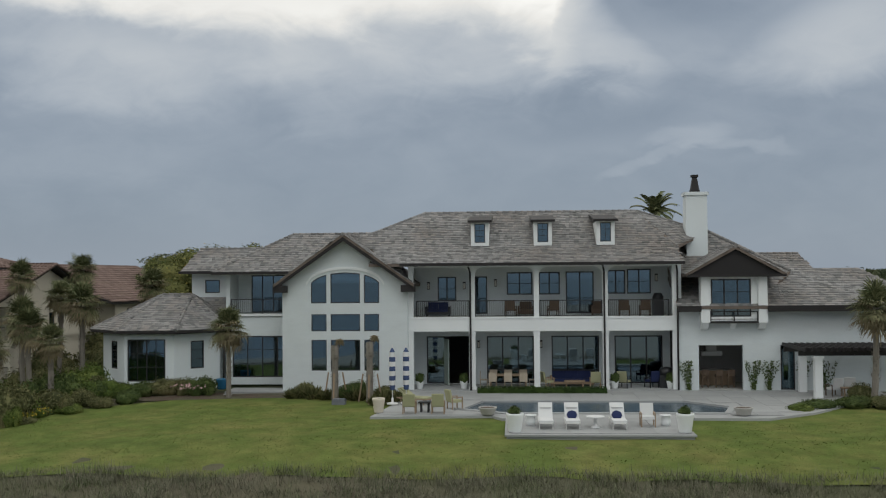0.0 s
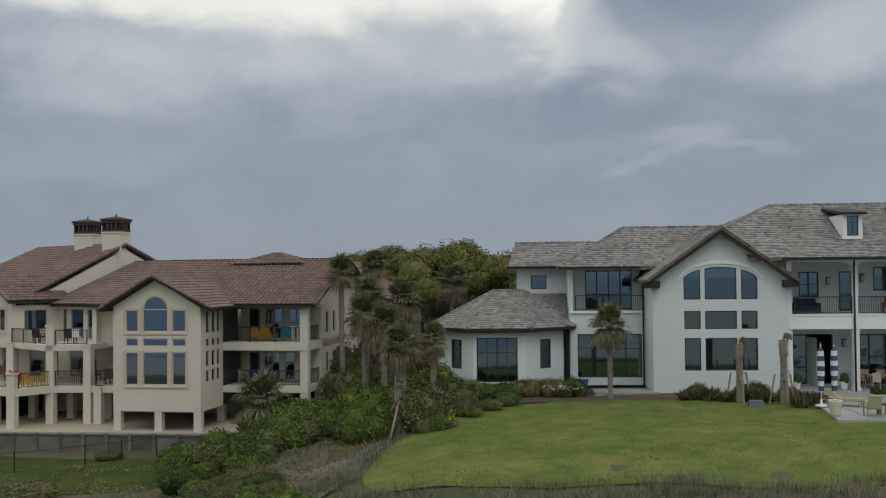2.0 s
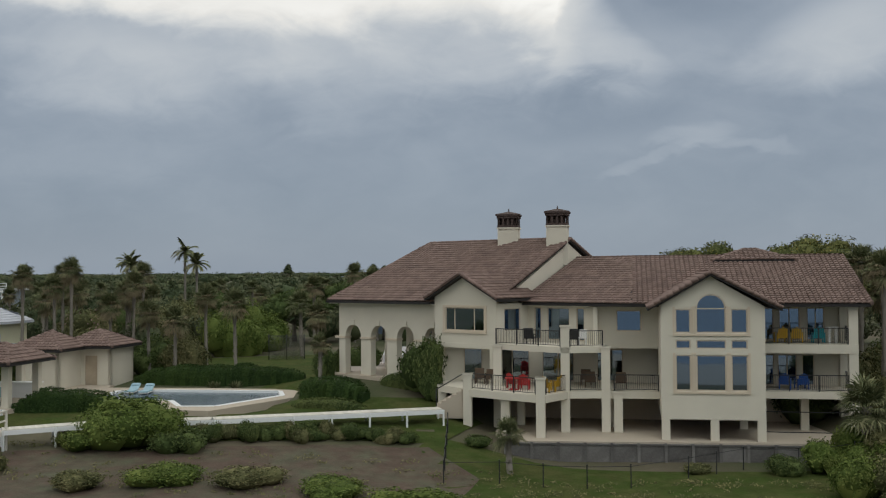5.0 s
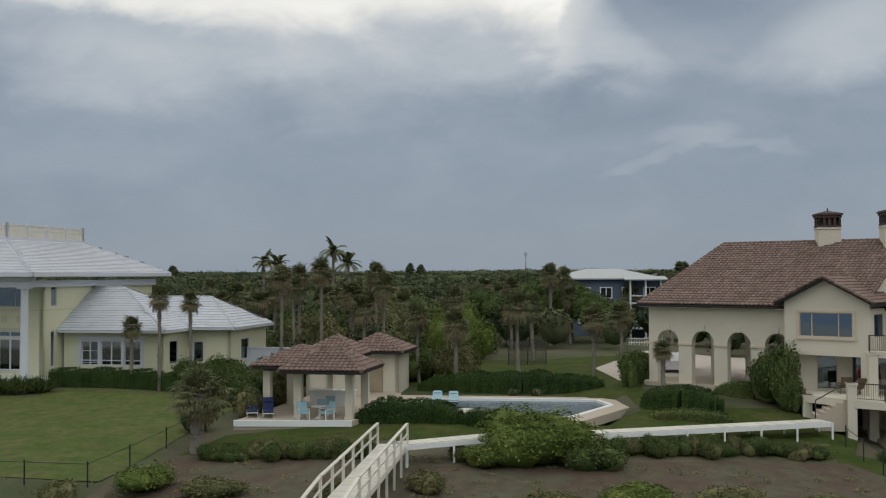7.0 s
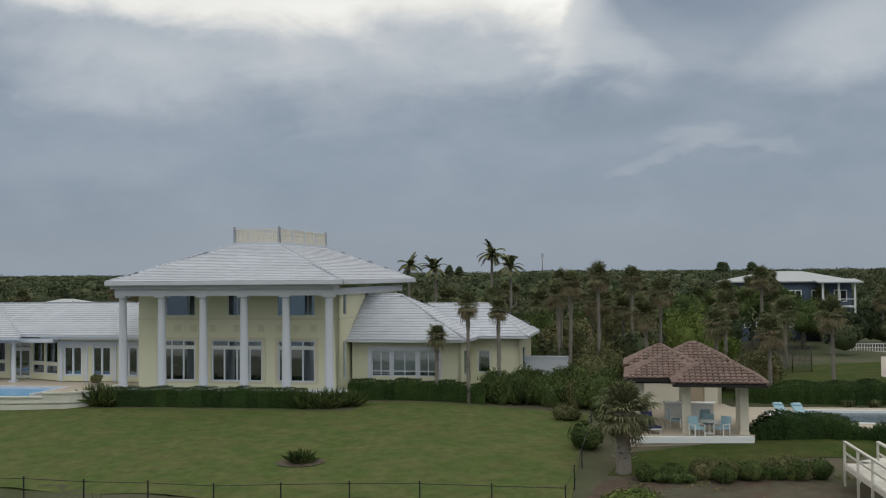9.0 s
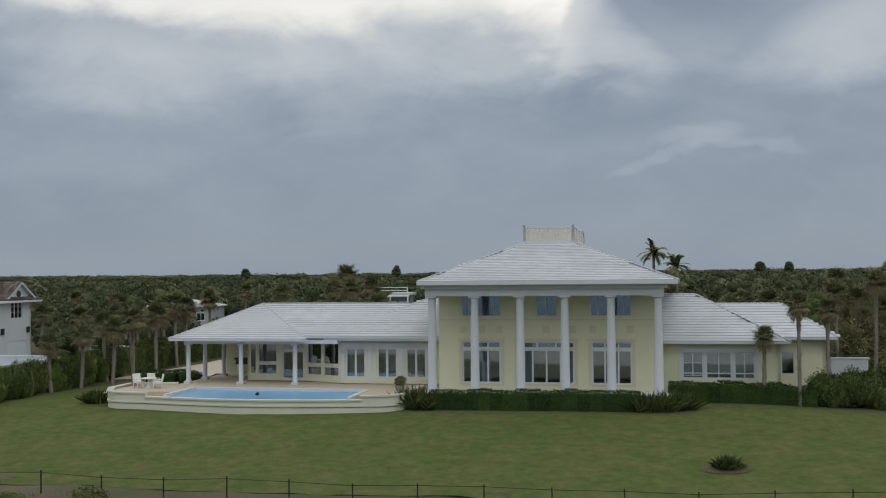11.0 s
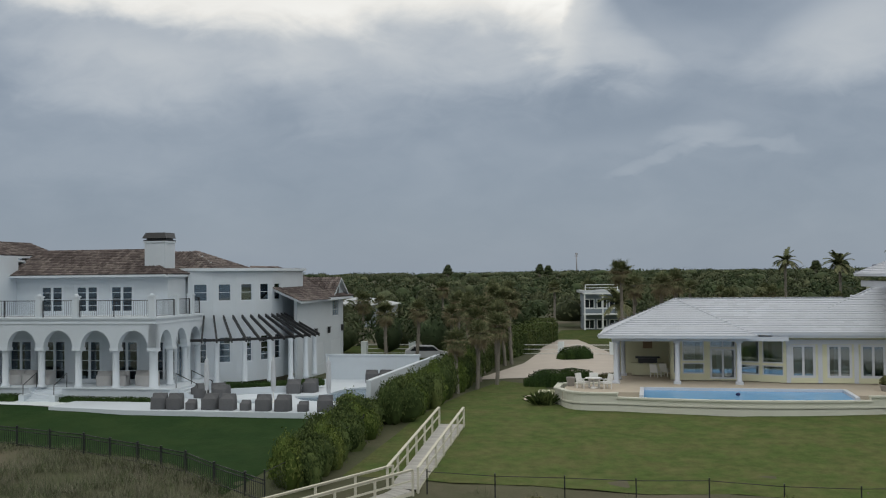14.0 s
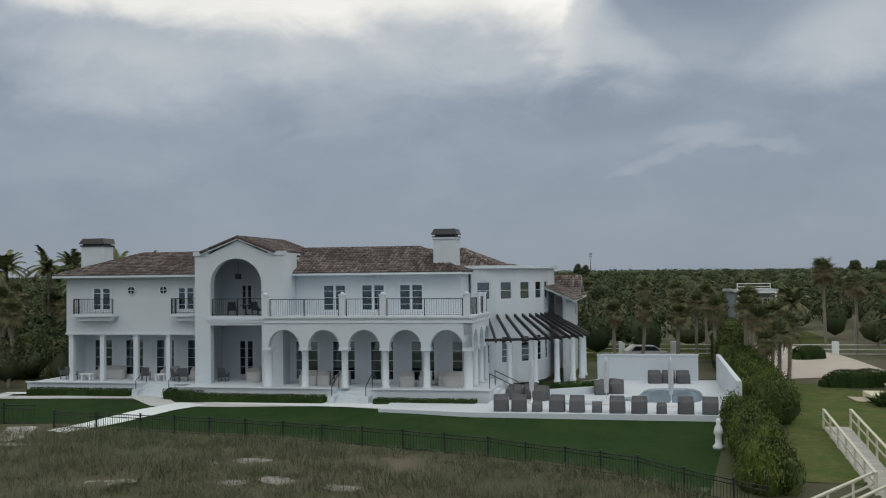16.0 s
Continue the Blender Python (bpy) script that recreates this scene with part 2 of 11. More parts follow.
# ---------------------------------------------------------------- mesh helpers
class Shape:
    """Collects boxes, prisms and tubes into one mesh."""

    def __init__(self):
        self.v, self.f, self.smooth = [], [], []

    def add(self, verts, faces, m=None, smooth=False):
        k = len(self.v)
        self.v += [tuple(m @ Vector(p)) for p in verts] if m is not None else [tuple(p) for p in verts]
        self.f += [tuple(i + k for i in face) for face in faces]
        self.smooth += [smooth] * len(faces)
        return self

    def box(self, x0, x1, y0, y1, z0, z1, m=None):
        x0, x1, y0, y1, z0, z1 = min(x0, x1), max(x0, x1), min(y0, y1), max(y0, y1), min(z0, z1), max(z0, z1)
        v = [(x0, y0, z0), (x1, y0, z0), (x1, y1, z0), (x0, y1, z0), (x0, y0, z1), (x1, y0, z1), (x1, y1, z1), (x0, y1, z1)]
        return self.add(v, [(0, 3, 2, 1), (4, 5, 6, 7), (0, 1, 5, 4), (1, 2, 6, 5), (2, 3, 7, 6), (3, 0, 4, 7)], m)

    def prism(self, poly, d, m=None):
        """poly: 3D points of a flat outline; d: the vector by which it is drawn out."""
        n, d = len(poly), Vector(d)
        v = [Vector(p) for p in poly] + [Vector(p) + d for p in poly]
        return self.add(v, [tuple(range(n))[::-1], tuple(range(n, 2 * n))] + [(i, (i + 1) % n, n + (i + 1) % n, n + i) for i in range(n)], m)

    def tube(self, a, b, r0, r1=None, n=8, m=None, caps=True):
        a, b = Vector(a), Vector(b)
        r1 = r0 if r1 is None else r1
        w = (b - a).normalized()
        s = w.orthogonal().normalized()
        t = w.cross(s)
        ring = [(math.cos(2 * math.pi * i / n), math.sin(2 * math.pi * i / n)) for i in range(n)]
        v = [a + (s * c + t * d) * r0 for c, d in ring] + [b + (s * c + t * d) * r1 for c, d in ring]
        self.add(v, [(i, (i + 1) % n, n + (i + 1) % n, n + i) for i in range(n)], m, True)
        if caps:
            k = len(self.v)
            self.f += [tuple(range(k - 2 * n, k - n))[::-1], tuple(range(k - n, k))]
            self.smooth += [False, False]
        return self

    def lathe(self, profile, n=12, m=None):
        """profile: (radius, z) from the bottom up."""
        v, f = [], []
        for r, z in profile:
            v += [(r * math.cos(2 * math.pi * i / n), r * math.sin(2 * math.pi * i / n), z) for i in range(n)]
        for k in range(len(profile) - 1):
            f += [(k * n + i, k * n + (i + 1) % n, (k + 1) * n + (i + 1) % n, (k + 1) * n + i) for i in range(n)]
        f += [tuple(range(n))[::-1], tuple(range(len(v) - n, len(v)))]
        return self.add(v, f, m, True)

    def weld(self):
        """Joins corners that lie together, so that a wall is one piece."""
        seen, to, out = {}, [], []
        for p in self.v:
            k = (round(p[0], 3), round(p[1], 3), round(p[2], 3))
            if k not in seen:
                seen[k] = len(out)
                out.append(p)
            to.append(seen[k])
        keep, fs, sm = set(), [], []
        for f, q in zip(self.f, self.smooth):
            g = tuple(dict.fromkeys(to[i] for i in f))
            key = frozenset(g)
            if len(g) > 2 and key not in keep:
                keep.add(key)
                fs.append(g)
                sm.append(q)
        self.v, self.f, self.smooth = out, fs, sm
        return self

    def mesh(self, name, material):
        me = bpy.data.meshes.new(name)
        me.from_pydata(self.v, [], self.f)
        me.materials.append(material)
        me.polygons.foreach_set("use_smooth", self.smooth)
        me.update()
        return me


def thing(name, m, label, category, group="", kind=""):
    ob = new(name)
    ob.empty_display_size = 0.3
    ob.matrix_world = m
    return tagged(ob, label, category, group, kind)


def part(name, shape, material, parent=None, label="", m=None):
    """One mesh object, under a thing or a part."""
    if isinstance(shape, Shape) and name in ("wall", "arcade", "rear_arcade", "roof", "tower_front", "parapet", "paving", "bed", "barge_board", "window_surround"):
        shape.weld()
    me = shape.mesh(name, material) if isinstance(shape, Shape) else shape
    ob = new(name, me)
    if parent:
        ob.parent = parent
    if m is not None:
        ob.matrix_basis = m
    return tagged(ob, label)


def solo(name, shape, material, m, label, category, group="", kind=""):
    """A thing that is a single mesh."""
    ob = new(name, shape.mesh(name, material) if isinstance(shape, Shape) else shape)
    ob.matrix_world = m
    return tagged(ob, label, category, group, kind)


def seg(p0, p1, z=0.0):
    """Maps (along, inward, up) to the plan in which a wall runs from p0 to p1, with the inside on its left."""
    d = Vector((p1[0] - p0[0], p1[1] - p0[1], 0)).normalized()
    return Matrix(((d.x, -d.y, 0, p0[0]), (d.y, d.x, 0, p0[1]), (0, 0, 1, z), (0, 0, 0, 1)))


def length(p0, p1):
    return math.hypot(p1[0] - p0[0], p1[1] - p0[1])


def wall_shape(S, L, z0, z1, t, holes, m=None):
    """A wall of length L and thickness t with rectangular holes (a, b, low, high)."""
    xs = sorted({0, L, *[h[0] for h in holes], *[h[1] for h in holes]})
    zs = sorted({z0, z1, *[h[2] for h in holes], *[h[3] for h in holes]})
    for a, b in zip(xs, xs[1:]):
        for c, d in zip(zs, zs[1:]):
            if not any(h[0] <= (a + b) / 2 <= h[1] and h[2] <= (c + d) / 2 <= h[3] for h in holes):
                S.box(a, b, 0, t, c, d, m)
    return S


PANES = {}


def pane_mesh(w, h, material):
    key = (round(w, 3), round(h, 3), material.name)
    if key not in PANES:
        PANES[key] = Shape().box(-w / 2, w / 2, -0.006, 0.006, -h / 2, h / 2).mesh("pane", material)
    return PANES[key]


def window(parent, m, a, b, c, d, nx=1, ny=1, frame_mat=None, glass=None, fw=0.07, bars=0.035, deep=0.07, name="window", lites=(1, 1), cols=None, rows=None, label=""):
    """A window in the wall frame m from a to b and c to d, with nx by ny sashes; lites: thin bars in each sash."""
    frame_mat, glass = frame_mat or BLACK, glass or GLASS
    S = Shape()
    S.box(a, b, 0.03, 0.03 + deep, c, c + fw, m).box(a, b, 0.03, 0.03 + deep, d - fw, d, m)
    S.box(a, a + fw, 0.03, 0.03 + deep, c + fw, d - fw, m).box(b - fw, b, 0.03, 0.03 + deep, c + fw, d - fw, m)
    cuts = [a + fw / 2] + ([a + (b - a) * q for q in cols] if cols else [a + (b - a) * i / nx for i in range(1, nx)]) + [b - fw / 2]
    tiers = [c + fw / 2] + ([c + (d - c) * q for q in rows] if rows else [c + (d - c) * i / ny for i in range(1, ny)]) + [d - fw / 2]
    for x in cuts[1:-1]:
        S.box(x - fw / 2, x + fw / 2, 0.035, 0.03 + deep, c + fw, d - fw, m)
    for z in tiers[1:-1]:
        S.box(a + fw, b - fw, 0.038, 0.028 + deep, z - fw / 2, z + fw / 2, m)
    for x0, x1 in zip(cuts, cuts[1:]):
        for z0, z1 in zip(tiers, tiers[1:]):
            for i in range(1, lites[0]):
                x = x0 + (x1 - x0) * i / lites[0]
                S.box(x - bars / 2, x + bars / 2, 0.045, 0.02 + deep, z0, z1, m)
            for i in range(1, lites[1]):
                z = z0 + (z1 - z0) * i / lites[1]
                S.box(x0, x1, 0.047, 0.018 + deep, z - bars / 2, z + bars / 2, m)
    ob = part(name, S, frame_mat, parent, label)
    for x0, x1 in zip(cuts, cuts[1:]):
        for z0, z1 in zip(tiers, tiers[1:]):
            p = part("pane", pane_mesh(x1 - x0, z1 - z0, glass), glass, ob, m=m @ Matrix.Translation(((x0 + x1) / 2, 0.03 + deep * 0.6, (z0 + z1) / 2)))
            p.visible_shadow = False
    return ob


def facade(parent, p0, p1, z0, z1, material, wins=(), t=0.25, gaps=(), name="wall", label=""):
    """A wall from p0 to p1 with windows: (a, b, low, high, options)."""
    m, L = seg(p0, p1), length(p0, p1)
    holes = [w[:4] for w in wins] + list(gaps)
    ob = part(name, wall_shape(Shape(), L, z0, z1, t, holes, m), material, parent, label)
    for a, b, c, d, *o in wins:
        window(parent, m, a, b, c, d, **(o[0] if o else {}))
    return ob


def arch_shape(S, L, z0, z1, t, arches, m=None, n=12):
    """A wall with round-headed openings (centre, half width, springing, bottom[, rise])."""
    x = 0.0
    for c, r, zs, zb, *o in sorted(arches):
        rise = o[0] if o else r
        if c - r > x + 1e-4:
            S.box(x, c - r, 0, t, z0, z1, m)
        if zb > z0 + 1e-4:
            S.box(c - r, c + r, 0, t, z0, zb, m)
        pts = [(c - r * math.cos(math.pi * i / n), zs + rise * math.sin(math.pi * i / n)) for i in range(n + 1)]
        for (xa, za), (xb, zb_) in zip(pts, pts[1:]):
            S.prism([(xa, 0, za), (xb, 0, zb_), (xb, 0, z1), (xa, 0, z1)], (0, t, 0), m)
        x = c + r
    if L > x + 1e-4:
        S.box(x, L, 0, t, z0, z1, m)
    return S


def inside(p, poly):
    x, y = p
    hit = False
    for (x0, y0), (x1, y1) in zip(poly, poly[1:] + poly[:1]):
        if (y0 > y) != (y1 > y) and x < (x1 - x0) * (y - y0) / (y1 - y0) + x0:
            hit = not hit
    return hit


def cover(S, pts, kind, rng):
    """Lays shakes or tiles in courses on one flat roof face."""
    P = [Vector(p) for p in pts]
    nrm = (P[1] - P[0]).cross(P[2] - P[0]).normalized()
    if nrm.z < 0:
        nrm = -nrm
    e = Vector((0, 0, 1)).cross(nrm).normalized()
    s = nrm.cross(e).normalized()
    if s.z < 0:
        s, e = -s, -e
    flat = [((p - P[0]).dot(e), (p - P[0]).dot(s)) for p in P]
    x0, x1, y0, y1 = min(q[0] for q in flat), max(q[0] for q in flat), min(q[1] for q in flat), max(q[1] for q in flat)
    step, wide = {"shake": (0.24, 0.24), "barrel": (0.36, 0.30), "flat": (0.33, 0.62)}[kind]
    y, row = y0, 0
    while y < y1 - 0.05:
        x = x0 - wide * (0.5 if row % 2 and kind != "barrel" else 0) - (rng.random() * 0.2 if kind == "shake" else 0)
        while x < x1:
            w = wide * rng.uniform(0.6, 1.35) if kind == "shake" else wide
            if inside((x + w / 2, y + step / 2), flat):
                o = P[0] + e * x + s * y
                if kind == "barrel":
                    rise, ring = 0.10, []
                    for i in range(5):
                        a = math.pi * i / 4
                        ring.append((w / 2 - w / 2 * math.cos(a), rise * math.sin(a) + 0.015))
                    lift = rng.uniform(0, 0.012)
                    v = [o + e * a + nrm * (h + 0.035 + lift) - s * 0.02 for a, h in ring] + [o + e * a + s * step + nrm * (h * 0.9) for a, h in ring]
                    S.add(v, [(i, i + 1, 6 + i, 5 + i) for i in range(4)] + [(4, 3, 2, 1, 0)], None, False)
                else:
                    th = rng.uniform(0.025, 0.05) if kind == "shake" else 0.05
                    d = rng.uniform(-0.02, 0.02) if kind == "shake" else 0
                    v = [o + s * d + nrm * 0.005, o + e * w + s * d + nrm * 0.005, o + e * w + s * d + nrm * th, o + s * d + nrm * th,
                         o + e * w + s * (step + 0.02) + nrm * 0.012, o + s * (step + 0.02) + nrm * 0.012]
                    S.add(v, [(0, 1, 2, 3), (3, 2, 4, 5), (1, 4, 2), (0, 3, 5)])
            x += w + (0.012 if kind == "shake" else 0.0)
        y += step
        row += 1


def roof(parent, faces, kind, material, caps=(), seed=1, thick=0.16, fascia=None, label="", cap_r=0.11):
    """Sloping slabs with their covering; caps: the ridges and hips."""
    rng = random.Random(seed)
    S, C, K = Shape(), Shape(), Shape()
    for f in faces:
        S.prism([(p[0], p[1], p[2] - thick) for p in f], (0, 0, thick))
        cover(C, f, kind, rng)
    base = part("roof", S, fascia or SLAB, parent, label)
    tagged(part({"shake": "shingles", "barrel": "roof_tiles", "flat": "roof_tiles"}[kind], C, material, base), kind="stuff")
    for a, b in caps:
        a, b = Vector(a), Vector(b)
        n = max(1, int((b - a).length / 0.38))
        for i in range(n):
            p, q = a.lerp(b, i / n), a.lerp(b, (i + 1.12) / n if i < n - 1 else 1)
            K.tube(p + Vector((0, 0, 0.0)), q + Vector((0, 0, -0.015)), cap_r, cap_r * 0.88, 7)
    if caps:
        tagged(part("ridge_cap", K, material, base), kind="stuff")
    return base


def hip_faces(u0, u1, v0, v1, z0, z1, inset=None, ridge=None):
    """The four faces of a hip roof; inset: how far the ridge ends stand in from the short sides."""
    h = (v1 - v0) / 2
    i = h if inset is None else inset
    if ridge:  # a flat top, u and v given
        a, b, c, d = ridge
        A, B, C, D = (a, c, z1), (b, c, z1), (b, d, z1), (a, d, z1)
    else:
        A = D = (u0 + i, v0 + h, z1)
        B = C = (u1 - i, v0 + h, z1)
    p, q, r, s = (u0, v0, z0), (u1, v0, z0), (u1, v1, z0), (u0, v1, z0)
    tri = lambda *x: [y for k, y in enumerate(x) if y not in x[:k]]
    return [tri(p, q, B, A), tri(q, r, C, B), tri(r, s, D, C), tri(s, p, A, D)], [(p, A), (q, B), (r, C), (s, D)] + ([(A, B)] if not ridge else [])


def railing(parent, p0, p1, z, h=1.0, material=None, step=0.12, post=1.8, name="railing", r=0.008, top=0.022):
    """A metal rail with posts and balusters from p0 to p1."""
    material = material or BLACK
    m, L = seg(p0, p1, z), length(p0, p1)
    S = Shape().box(0, L, -top, top, h - 0.05, h, m).box(0, L, -0.02, 0.02, 0.08, 0.11, m)
    n = max(1, round(L / post))
    for i in range(n + 1):
        x = min(max(L * i / n, 0.03), L - 0.03)
        S.box(x - 0.03, x + 0.03, -0.03, 0.03, 0, h, m)
    if step:
        k = max(1, int(L / step))
        for i in range(1, k):
            S.box(L * i / k - r, L * i / k + r, -r, r, 0.1, h - 0.04, m)
    return part(name, S, material, parent)


def frame_at(x, y, turn):
    return pose(x, y, 0, 0, 0, turn)


H1, H2, H3, H4 = frame_at(-9.4, 56.5, -4), frame_at(-38.16, 59.94, -10), frame_at(-117.19, 81.53, -11), frame_at(-167.12, 87.42, -11)

# ---------------------------------------------------------------- ground
from mathutils.geometry import delaunay_2d_cdt

LINE = [(-400, 128), (-200, 95), (-167, 88.5), (-117, 81.5), (-100, 78), (-80, 67.5), (-60, 64), (-38, 60), (-22, 58), (-9, 56.5), (15, 54.8), (45, 53), (300, 40)]
# how the land falls towards the sea, per lot: (x, [(distance from the house front, height)...])
LOTS = [
    (-210, [(-40, -4.4), (-20, -3.0), (-10, -2.5), (-4, -2.1), (0, -1.9), (30, -1.9)]),
    (-172, [(-40, -4.4), (-22, -3.0), (-16, -2.75), (-10, -2.4), (-6, -1.92), (0, -1.85), (30, -1.85)]),
    (-152, [(-40, -4.6), (-24, -3.5), (-16, -2.85), (-10, -2.4), (-6, -1.95), (0, -1.9), (30, -1.9)]),
    (-140, [(-40, -4.6), (-24, -3.9), (-18, -3.3), (-10, -2.5), (-4, -2.15), (0, -2.0), (30, -1.6)]),
    (-98, [(-40, -4.6), (-24, -3.9), (-18, -3.2), (-10, -2.5), (-4, -2.0), (0, -1.7), (30, -1.6)]),
    (-86, [(-40, -4.4), (-20, -3.7), (-12, -3.2), (-6, -2.6), (-2, -2.3), (0, -2.25), (10, -2.2), (30, -1.9)]),
    (-66, [(-40, -4.4), (-20, -3.9), (-12, -3.6), (-6, -3.1), (-2, -2.4), (2, -2.3), (11, -2.2), (17, -1.7), (30, -1.6)]),
    (-59, [(-40, -4.4), (-20, -4.0), (-11, -3.8), (-5, -3.2), (-1, -2.6), (4, -1.9), (9, -1.35), (13, -1.15), (30, -1.4)]),
    (-54, [(-40, -4.4), (-20, -4.1), (-10, -4.0), (-4, -3.5), (0, -3.0), (4, -2.2), (8, -1.35), (14, -1.15), (30, -1.3)]),
    (-46, [(-40, -4.4), (-20, -4.2), (-10, -4.45), (-2.4, -4.3), (0, -4.2), (8, -4.1), (14, -2.4), (30, -1.9)]),
    (-34, [(-40, -4.2), (-20, -4.0), (-10, -4.3), (-2.4, -4.2), (0, -4.1), (10, -4.1), (18, -2.4), (30, -1.9)]),
    (-27, [(-40, -3.6), (-22, -2.7), (-14, -2.3), (-6, -2.2), (0, -2.2), (30, -1.6)]),
    (-20, [(-40, -3.2), (-22, -1.7), (-14, -1.45), (-6, -1.2), (0, -1.05), (30, -1.0)]),
    (-8, [(-40, -3.2), (-22, -1.5), (-17, -1.02), (-14, -0.97), (-6, -0.90), (0, -0.85), (30, -0.9)]),
    (40, [(-40, -3.2), (-22, -1.5), (-17, -1.02), (-14, -0.97), (-6, -0.90), (0, -0.85), (30, -0.9)]),
]


def between(x, table):
    if x <= table[0][0]:
        return table[0][1]
    for (a, p), (b, q) in zip(table, table[1:]):
        if x <= b:
            return p + (q - p) * (x - a) / (b - a)
    return table[-1][1]


# pits under the pools: house, half-open plan ranges, bottom
PITS = [(H1.inverted(), 10.2, 25.0, -10.0, -4.2, -1.9), (H2.inverted(), -39.8, -26.4, 1.2, 10.8, -3.0), (H4.inverted(), 8.2, 15.6, -0.4, 9.8, -2.7)]


def height(x, y):
    d = y - between(x, LINE)
    lots = [(a, between(d, t)) for a, t in LOTS]
    for k, (a, z) in enumerate(lots):
        if x <= a:
            if k == 0:
                h = z
            else:
                b, zb = lots[k - 1]
                f = (x - b) / (a - b)
                f = f * f * (3 - 2 * f)
                h = zb + (z - zb) * f
            break
    else:
        h = lots[-1][1]
    rough = 0.0
    if d < -14:
        rough = min(1.0, (-14 - d) / 8) * 0.28
    h += rough * noise.noise(Vector((x * 0.16, y * 0.22, 3.1))) + rough * 0.6 * noise.noise(Vector((x * 0.5, y * 0.5, 7.7)))
    if d > 60:
        h += min(6.0, (d - 60) * 0.004)
    if y < 18:  # the beach runs down to the sea
        f = min(1.0, (18 - y) / 70)
        h -= 2.8 * f * f * (3 - 2 * f)
    for inv, a, b, c, e, z in PITS:
        p = inv @ Vector((x, y, 0))
        if a < p.x < b and c < p.y < e:
            h = min(h, z)
    return h


def spread(lo, hi, a, b, fine):
    out = [a + (b - a) * i / round((b - a) / fine) for i in range(round((b - a) / fine) + 1)]
    step, x = fine, b
    while x < hi:
        step *= 1.35
        x += step
        out.append(min(x, hi))
    step, x = fine, a
    while x > lo:
        step *= 1.35
        x -= step
        out.insert(0, max(x, lo))
    return out


def grid_mesh(name, xs, ys, material):
    vs = [(x, y, height(x, y)) for y in ys for x in xs]
    n = len(xs)
    fs = [(j * n + i, j * n + i + 1, (j + 1) * n + i + 1, (j + 1) * n + i) for j in range(len(ys) - 1) for i in range(n - 1)]
    S = Shape().add(vs, fs, None, True)
    return S.mesh(name, material)


EARTH = mat("sandy_earth", (0.11, 0.095, 0.065), 0.95, 0.25, 0.25, 5, 0.5, second=(0.05, 0.065, 0.025), mixat=0.5)
ground = new("ground", grid_mesh("ground", spread(-4000, 4000, -262, 62, 1.8), spread(-300, 4500, 8, 120, 1.6), EARTH))
ground.data.materials.append(mat("beach_sand", (0.30, 0.28, 0.25), 0.95, 0.12, 0.3, 8, 0.4))
for f in ground.data.polygons:
    if f.center.y < 20 + 6 * noise.noise(Vector((f.center.x * 0.05, 0.3, 0))):
        f.material_index = 1
tagged(ground, "sandy earth of the dune plain with sparse green growth", "ground", kind="structure")
SEA = mat("grey_blue_sea", (0.045, 0.075, 0.09), 0.16, 0.15, 0.02, 0.35, 0.6, spec=0.5)
solo("water", Shape().box(-4000, 4000, -4000, -12, -9.0, -6.35), SEA, Matrix(), "calm grey-blue sea behind the beach", "sea", kind="structure")


def sheet(poly, step=1.0, lift=0.03, seed=0):
    """A sheet that follows the land inside an outline of plan points."""
    rng = random.Random(seed)
    pts, n = [], len(poly)
    ring = []
    for (x0, y0), (x1, y1) in zip(poly, poly[1:] + poly[:1]):
        k = max(1, int(math.hypot(x1 - x0, y1 - y0) / step))
        ring += [(x0 + (x1 - x0) * i / k, y0 + (y1 - y0) * i / k) for i in range(k)]
    m = len(ring)
    xs, ys = [p[0] for p in ring], [p[1] for p in ring]
    x = min(xs) + step / 2
    while x < max(xs):
        y = min(ys) + step / 2
        while y < max(ys):
            if inside((x, y), ring):
                pts.append((x + rng.uniform(-0.1, 0.1), y + rng.uniform(-0.1, 0.1)))
            y += step
        x += step
    res = delaunay_2d_cdt([Vector(p) for p in ring + pts], [(i, (i + 1) % m) for i in range(m)], [list(range(m))], 1, 1e-4)
    S = Shape()
    S.add([(p.x, p.y, height(p.x, p.y) + lift) for p in res[0]], [tuple(f) for f in res[2]], None, True)
    return S


def local(M, *pts):
    return [tuple((M @ Vector((u, v, 0)))[:2]) for u, v in pts]


def curve_pts(pts, n=6):
    """A smooth closed outline through the points."""
    out, k = [], len(pts)
    for i in range(k):
        p0, p1, p2, p3 = (Vector(pts[(i + j - 1) % k]) for j in range(4))
        for q in range(n):
            t = q / n
            v = 0.5 * ((2 * p1) + (p2 - p0) * t + (2 * p0 - 5 * p1 + 4 * p2 - p3) * t * t + (3 * p1 - p0 - 3 * p2 + p3) * t ** 3)
            out.append((v.x, v.y))
    return out


LAWN_A = mat("green_lawn", (0.100, 0.136, 0.036), 0.95, 0.38, 1.1, 9, 0.9, second=(0.160, 0.165, 0.055), mixat=0.55, spec=0.05)
LAWN_B = mat("shaded_lawn", (0.046, 0.070, 0.018), 0.95, 0.36, 1.5, 9, 0.9, second=(0.076, 0.082, 0.030), mixat=0.54, spec=0.05)
LAWN_C = mat("dry_lawn", (0.076, 0.108, 0.033), 0.95, 0.34, 1.6, 9, 0.9, second=(0.110, 0.116, 0.048), mixat=0.53, spec=0.05)
LAWN_D = mat("clipped_lawn", (0.020, 0.044, 0.014), 0.95, 0.20, 0.9, 5, 0.6, second=(0.028, 0.052, 0.017), mixat=0.55, spec=0.05)
